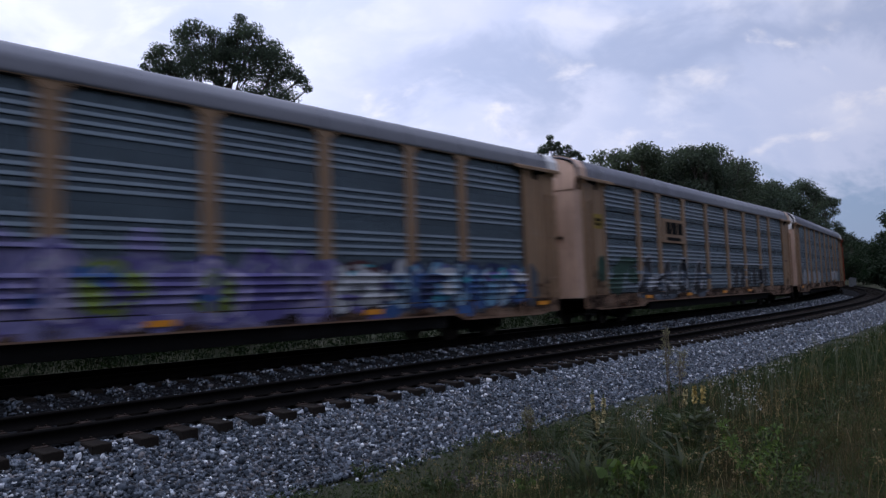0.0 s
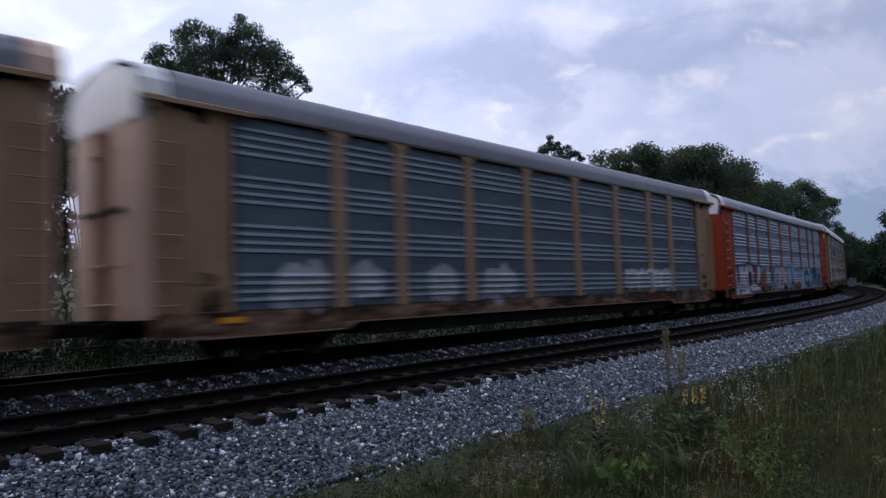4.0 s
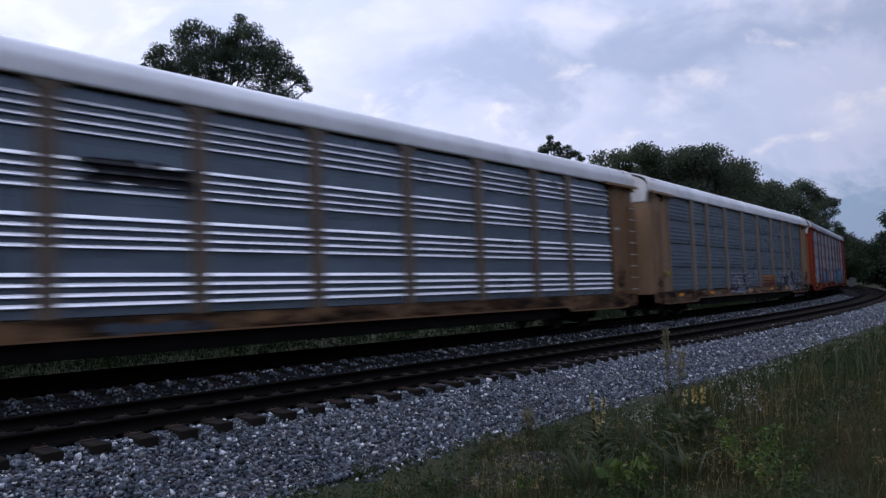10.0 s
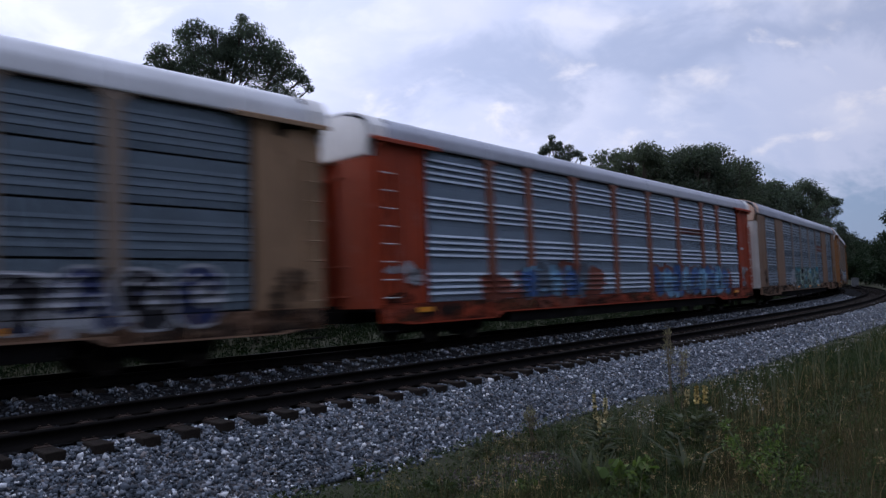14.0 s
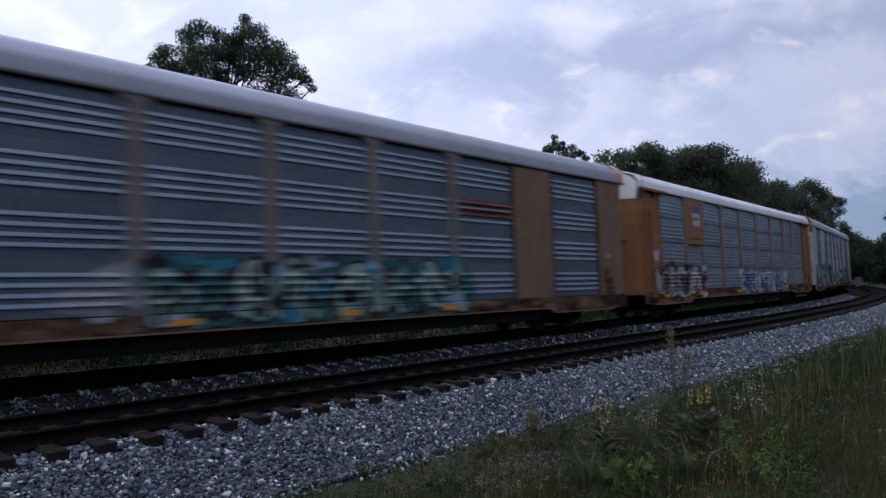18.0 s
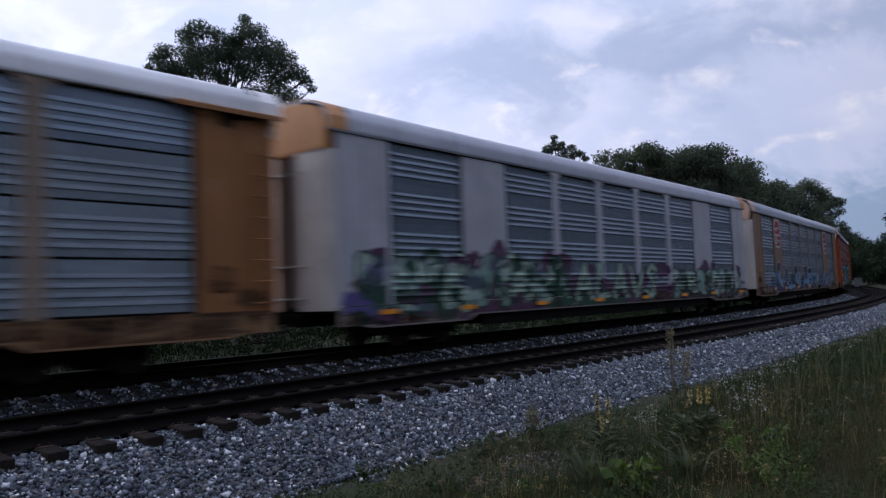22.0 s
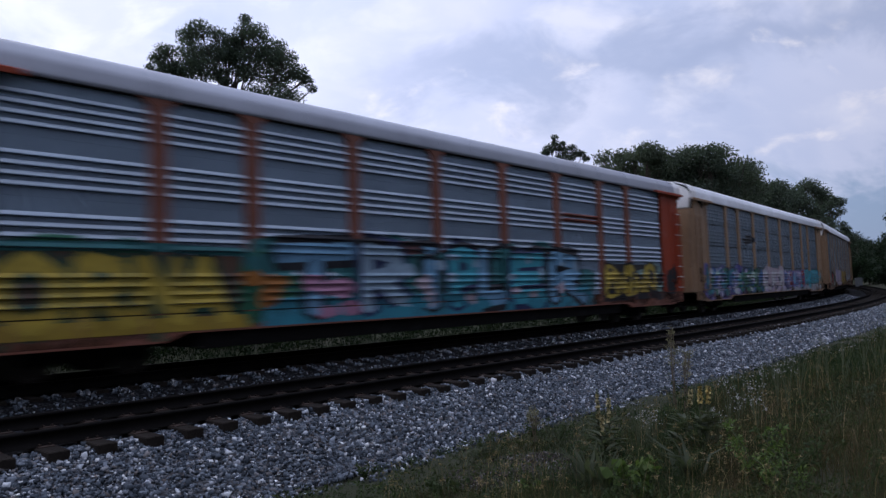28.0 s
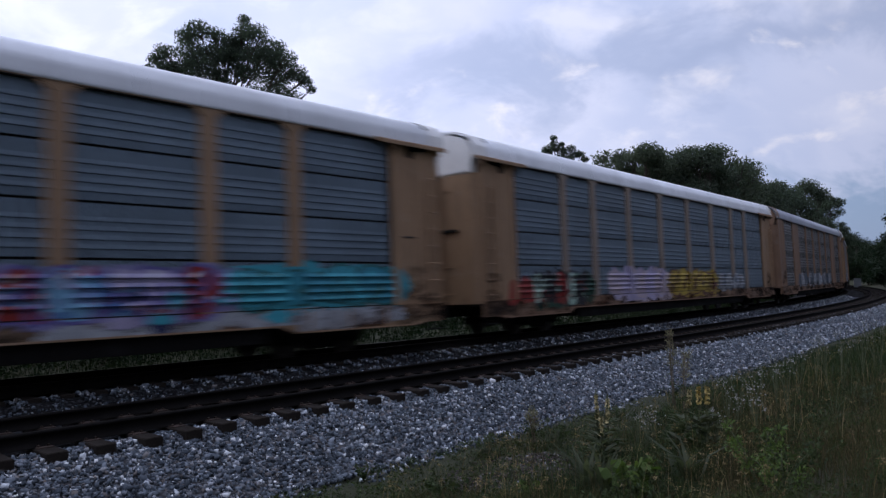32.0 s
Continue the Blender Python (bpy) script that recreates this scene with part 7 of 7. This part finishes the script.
    C = np.stack([x, y, z + rng.uniform(0.02, 0.26, len(x)) * np.clip((off - 7) / 2, 0.2, 1)], 1)
    V, Q = leaf_cloud(C, np.full(len(C), 0.08), len(C) * 6, 0.036, rng, 0.1, 2.2)
    tagged(new("low_weeds", quads_mesh("low_weeds", V, Q, WEED)), "low leafy weeds among the grass", "weeds", kind="stuff")


def spot(bear, depth):
    x, y = bear * depth, depth
    return x, y, float(land(x, y)[0][0])


def mullein(bear, depth, height, seed, petals, label, head=0.34, full=1.0):
    rng = np.random.default_rng(seed)
    root = tagged(new("mullein_plant"), label, "wild flower", "flowering weeds")
    root.location = spot(bear, depth)
    bm = bmesh.new()
    lean = Vector((rng.normal(0, 0.04), rng.normal(0, 0.04), 1))
    limb(bm, [Vector((0, 0, -0.03)), lean * height * 0.5, lean * height], 0.014, 0.006, 6)
    part("stem", bm, STEM, root, "woolly green stem")
    zs = np.linspace(height * (1 - head), height, 26)
    C = np.array([lean * z for z in zs])
    V, Q = leaf_cloud(C, np.full(len(C), 0.017), int(200 * full), 0.026, rng, 0.0, 1.6)
    part("flower_spike", quads_mesh("flower_spike", V, Q, GREYLEAF), None, root, "budding flower spike")
    Cb = C[6:23]
    V, Q = leaf_cloud(Cb, np.full(len(Cb), 0.026), int(130 * full), 0.036, rng, 0.0, 1.2)
    part("petals", quads_mesh("petals", V, Q, petals), None, root, "open flowers on the spike")
    n = 30
    a = rng.uniform(0, math.tau, n)
    zz = height * rng.uniform(0.02, 0.62, n)
    L = 0.26 * (1 - zz / height) + 0.05
    P0 = np.stack([0 * a, 0 * a, zz], 1)
    d = np.stack([np.cos(a), np.sin(a), 0.55 + 0 * a], 1)
    w = np.stack([-np.sin(a), np.cos(a), 0 * a], 1)
    Lc = L[:, None]
    V = np.stack([P0, P0 + d * Lc * 0.5 + w * Lc * 0.16, P0 + d * Lc - np.array([0, 0, 0.2]) * Lc, P0 + d * Lc * 0.5 - w * Lc * 0.16], 1).reshape(-1, 3)
    part("leaves", quads_mesh("leaves", V, np.arange(4 * n).reshape(-1, 4), GREYLEAF), None, root, "grey-green woolly leaves")


def umbel(bear, depth, height, seed, label="white-flowered weed standing in the grass"):
    rng = np.random.default_rng(seed)
    root = tagged(new("white_flower_plant"), label, "wild flower", "flowering weeds")
    root.location = spot(bear, depth)
    bm = bmesh.new()
    tips = []
    for i in range(6):
        a, l = rng.uniform(0, math.tau), rng.uniform(0.05, 0.22) * height
        tip = Vector((l * math.cos(a), l * math.sin(a), height * rng.uniform(0.72, 1.0)))
        limb(bm, [Vector((0, 0, height * 0.35 * rng.random())), tip * 0.6 + Vector((0, 0, 0.1)), tip], 0.005, 0.003, 5)
        tips.append(tip)
    limb(bm, [Vector((0, 0, -0.03)), Vector((0, 0, height * 0.3)), Vector((0, 0, height * 0.7))], 0.007, 0.004, 5)
    part("stem", bm, STEM, root, "thin branching green stem")
    for tip in tips:
        C = np.array([tip + Vector((rng.normal(0, 0.045), rng.normal(0, 0.045), rng.normal(0, 0.03))) for _ in range(8)])
        V, Q = leaf_cloud(C, np.full(8, 0.008), 16, 0.017, rng, 0, 1.2)
        part("flower_head", quads_mesh("flower_head", V, Q, PETAL_W), None, root, "flat head of small white flowers")


def broadleaf(bear, depth, height, spread, seed, mat, count, size, label, pointed=1.5):
    rng = np.random.default_rng(seed)
    root = tagged(new("leafy_weed"), label, "weed", "leafy weeds")
    root.location = spot(bear, depth)
    cs = []
    for i in range(6):
        a, l = rng.uniform(0, math.tau), rng.uniform(0.2, 1.0) * spread
        tip = Vector((l * math.cos(a), l * math.sin(a), height * rng.uniform(0.45, 1.0)))
        bm = bmesh.new()
        limb(bm, [Vector((0, 0, -0.03)), tip * 0.5 + Vector((0, 0, 0.06)), tip], 0.006, 0.003, 5)
        part("stem", bm, STEM, root)
        cs += [tip, tip * 0.75, tip * 0.55]
    V, Q = leaf_cloud(np.array(cs), np.full(len(cs), spread * 0.28), count, size, rng, 0.1, pointed)
    part("leaves", quads_mesh("leaves", V, Q, mat), None, root, "broad leaves")


def tall_weed(bear, depth, height, seed, label):
    rng = np.random.default_rng(seed)
    root = tagged(new("tall_weed"), label, "weed", "leafy weeds")
    root.location = spot(bear, depth)
    bm = bmesh.new()
    cs = []
    for i in range(3):
        top = Vector((rng.normal(0, 0.10), rng.normal(0, 0.10), height * rng.uniform(0.9, 1.0)))
        limb(bm, [Vector((0.03 * i, 0, -0.03)), top * 0.5, top], 0.010, 0.004, 5)
        for k in range(14):
            t = rng.uniform(0.55, 1.0)
            a = rng.uniform(0, math.tau)
            l = 0.14 * (1.15 - t)
            tip = top * t + Vector((l * math.cos(a), l * math.sin(a), 0.08))
            limb(bm, [top * t, tip], 0.003, 0.002, 4)
            cs.append(tip)
    part("stem", bm, DRYSTEM, root, "brown upright stems")
    V, Q = leaf_cloud(np.array(cs), np.full(len(cs), 0.06), 480, 0.026, rng, 0, 2.2)
    heads = part("seed_fluff", quads_mesh("seed_fluff", V, Q, PLUME), None, root, "feathery dun seed heads")
    tagged(heads, kind="stuff")
    cl = np.array([(rng.normal(0, 0.04), rng.normal(0, 0.04), height * rng.uniform(0.1, 0.6)) for _ in range(16)])
    V, Q = leaf_cloud(cl, np.full(len(cl), 0.07), 70, 0.07, rng, 0.3, 4.5)
    part("leaves", quads_mesh("leaves", V, Q, GRASS), None, root, "narrow dull leaves")


def sword_rosette(bear, depth, seed, label):
    rng = np.random.default_rng(seed)
    root = tagged(new("spiky_weed"), label, "weed", "leafy weeds")
    root.location = spot(bear, depth)
    n = 22
    V, Q = blades(rng.normal(0, 0.03, n), rng.normal(0, 0.03, n), np.zeros(n), rng.uniform(0.3, 0.62, n), rng.uniform(0.035, 0.06, n), rng.uniform(0.25, 0.9, n), rng, 0.35)
    part("leaves", quads_mesh("leaves", V, Q, GREYLEAF), None, root, "long pointed grey-green leaves")


build_grass()
mullein(0.347, 8.0, 0.80, 1, PETAL_Y, "mullein with a bright yellow flower spike on the bank")
mullein(0.358, 7.95, 0.80, 2, PETAL_Y, "mullein with a bright yellow flower spike on the bank")
mullein(0.324, 8.1, 0.80, 3, PETAL_P, "mullein with a fading pale yellow spike", 0.34, 0.7)
for i, (b, d, h) in enumerate(((0.209, 8.4, 0.78), (0.222, 8.3, 0.72), (0.213, 8.0, 0.6))):
    mullein(b, d, h, 10 + i, PETAL_P, "withered stalk with pale yellow flowers", 0.55, 0.8)
tall_weed(0.312, 11.6, 1.38, 5, "tall dull weed with a feathery head near the stones")
tall_weed(0.325, 11.2, 0.95, 6, "tall dull weed with a feathery head near the stones")
tall_weed(0.118, 9.6, 0.42, 7, "short dry weed at the edge of the stones")
for i, (b, d, h) in enumerate(((0.262, 8.7, 0.55), (0.275, 8.9, 0.56), (0.285, 8.6, 0.5), (0.388, 9.4, 0.72), (0.405, 9.8, 0.74), (0.42, 9.2, 0.70), (0.435, 10.2, 0.8), (0.455, 10.6, 0.86), (0.47, 10.0, 0.8), (0.485, 11.0, 0.9),
                               (0.40, 8.8, 0.55), (0.425, 8.5, 0.52), (0.51, 12.6, 0.95), (0.525, 13.0, 1.0), (0.545, 12.4, 0.95), (0.59, 14.5, 1.1), (0.60, 14.2, 1.05), (0.575, 13.6, 1.0), (0.545, 16.5, 0.9), (0.37, 8.0, 0.5))):
    umbel(b, d, h, 30 + i)
broadleaf(0.252, 6.55, 0.42, 0.22, 1, FRESH, 90, 0.11, "bright green broad-leaved weed on the bank", 1.3)
broadleaf(0.272, 6.4, 0.30, 0.16, 2, FRESH, 60, 0.10, "bright green broad-leaved weed on the bank", 1.3)
broadleaf(0.112, 6.9, 0.16, 0.17, 3, FRESH, 150, 0.045, "low bright green tuft of weeds", 1.6)
broadleaf(0.43, 6.7, 0.55, 0.32, 4, FRESH, 420, 0.05, "feathery green weed in the grass", 2.6)
broadleaf(0.46, 6.3, 0.45, 0.30, 8, FRESH, 340, 0.045, "feathery green weed in the grass", 2.6)
broadleaf(0.47, 6.6, 0.50, 0.28, 5, GRASS, 240, 0.055, "dull green weed in the grass", 2.6)
broadleaf(-0.115, 8.6, 0.22, 0.16, 6, GRASS, 150, 0.05, "green tuft at the edge of the stones", 2.4)
broadleaf(0.06, 9.2, 0.20, 0.2, 7, GRASS, 150, 0.05, "green tuft at the edge of the stones", 2.4)
sword_rosette(0.19, 6.9, 1, "spiky grey-green rosette on the bank")
sword_rosette(0.215, 6.7, 2, "spiky grey-green rosette on the bank")
sword_rosette(0.33, 7.0, 3, "spiky grey-green rosette on the bank")

# more tufts and weeds spread over the bank
_rng = random.Random(9)
for _i in range(40):
    _b, _d = _rng.uniform(-0.02, 0.62), _rng.uniform(6.2, 11.5)
    _o2 = land(_b * _d, _d)[2]
    if 7.6 < float(_o2[0]) < 13.2:
        broadleaf(_b, _d, _rng.uniform(0.12, 0.5) * min(1.0, (float(_o2[0]) - 6.9) / 2), _rng.uniform(0.12, 0.26), 100 + _i, _rng.choice((WEED, WEED, WEED, GREYLEAF)), _rng.randint(90, 190),
                  _rng.uniform(0.028, 0.055), _rng.choice(("leafy green weed among the grass", "dull green weed with small leaves")), _rng.uniform(1.4, 3.0))


# ------------------------------------------------------------ movement
def run(t):
    """Metres the train has moved past its place at six seconds."""
    return SPEED * (t - 6) + float(np.interp(t, (24.9, 25.6), (0.0, 0.4)))


def car_pose(n, t):
    mid = -3.5585 + n * PITCH - run(t) + PITCH / 2
    ax, ay, _ = line(mid - TRUCK)
    bx, by, _ = line(mid + TRUCK)
    turn = math.degrees(math.atan2(by - ay, bx - ax))
    return pose((ax + bx) / 2, (ay + by) / 2, 0, 0, 0, turn) @ pose(0, 0, 0, -math.degrees(CANT), 0, 0)


def motions():
    times = [0.5 * i for i in range(65)]
    for n, car in TRAIN.items():
        walk(car, [(t, car_pose(n, t)) for t in times])
    # each axle rolls at the train's speed
    spin = [(i / 30, math.degrees(-run(i / 30) / 0.36)) for i in range(961)]
    walk(WHEELSETS[0], [(t, pose(0, 0, 0, 0, a, 0)) for t, a in spin])
    rolling = WHEELSETS[0].animation_data
    for ws in WHEELSETS[1:]:
        ws.rotation_mode = "QUATERNION"
        keys = ws.animation_data_create()
        keys.action, keys.action_slot = rolling.action, rolling.action_slot


motions()
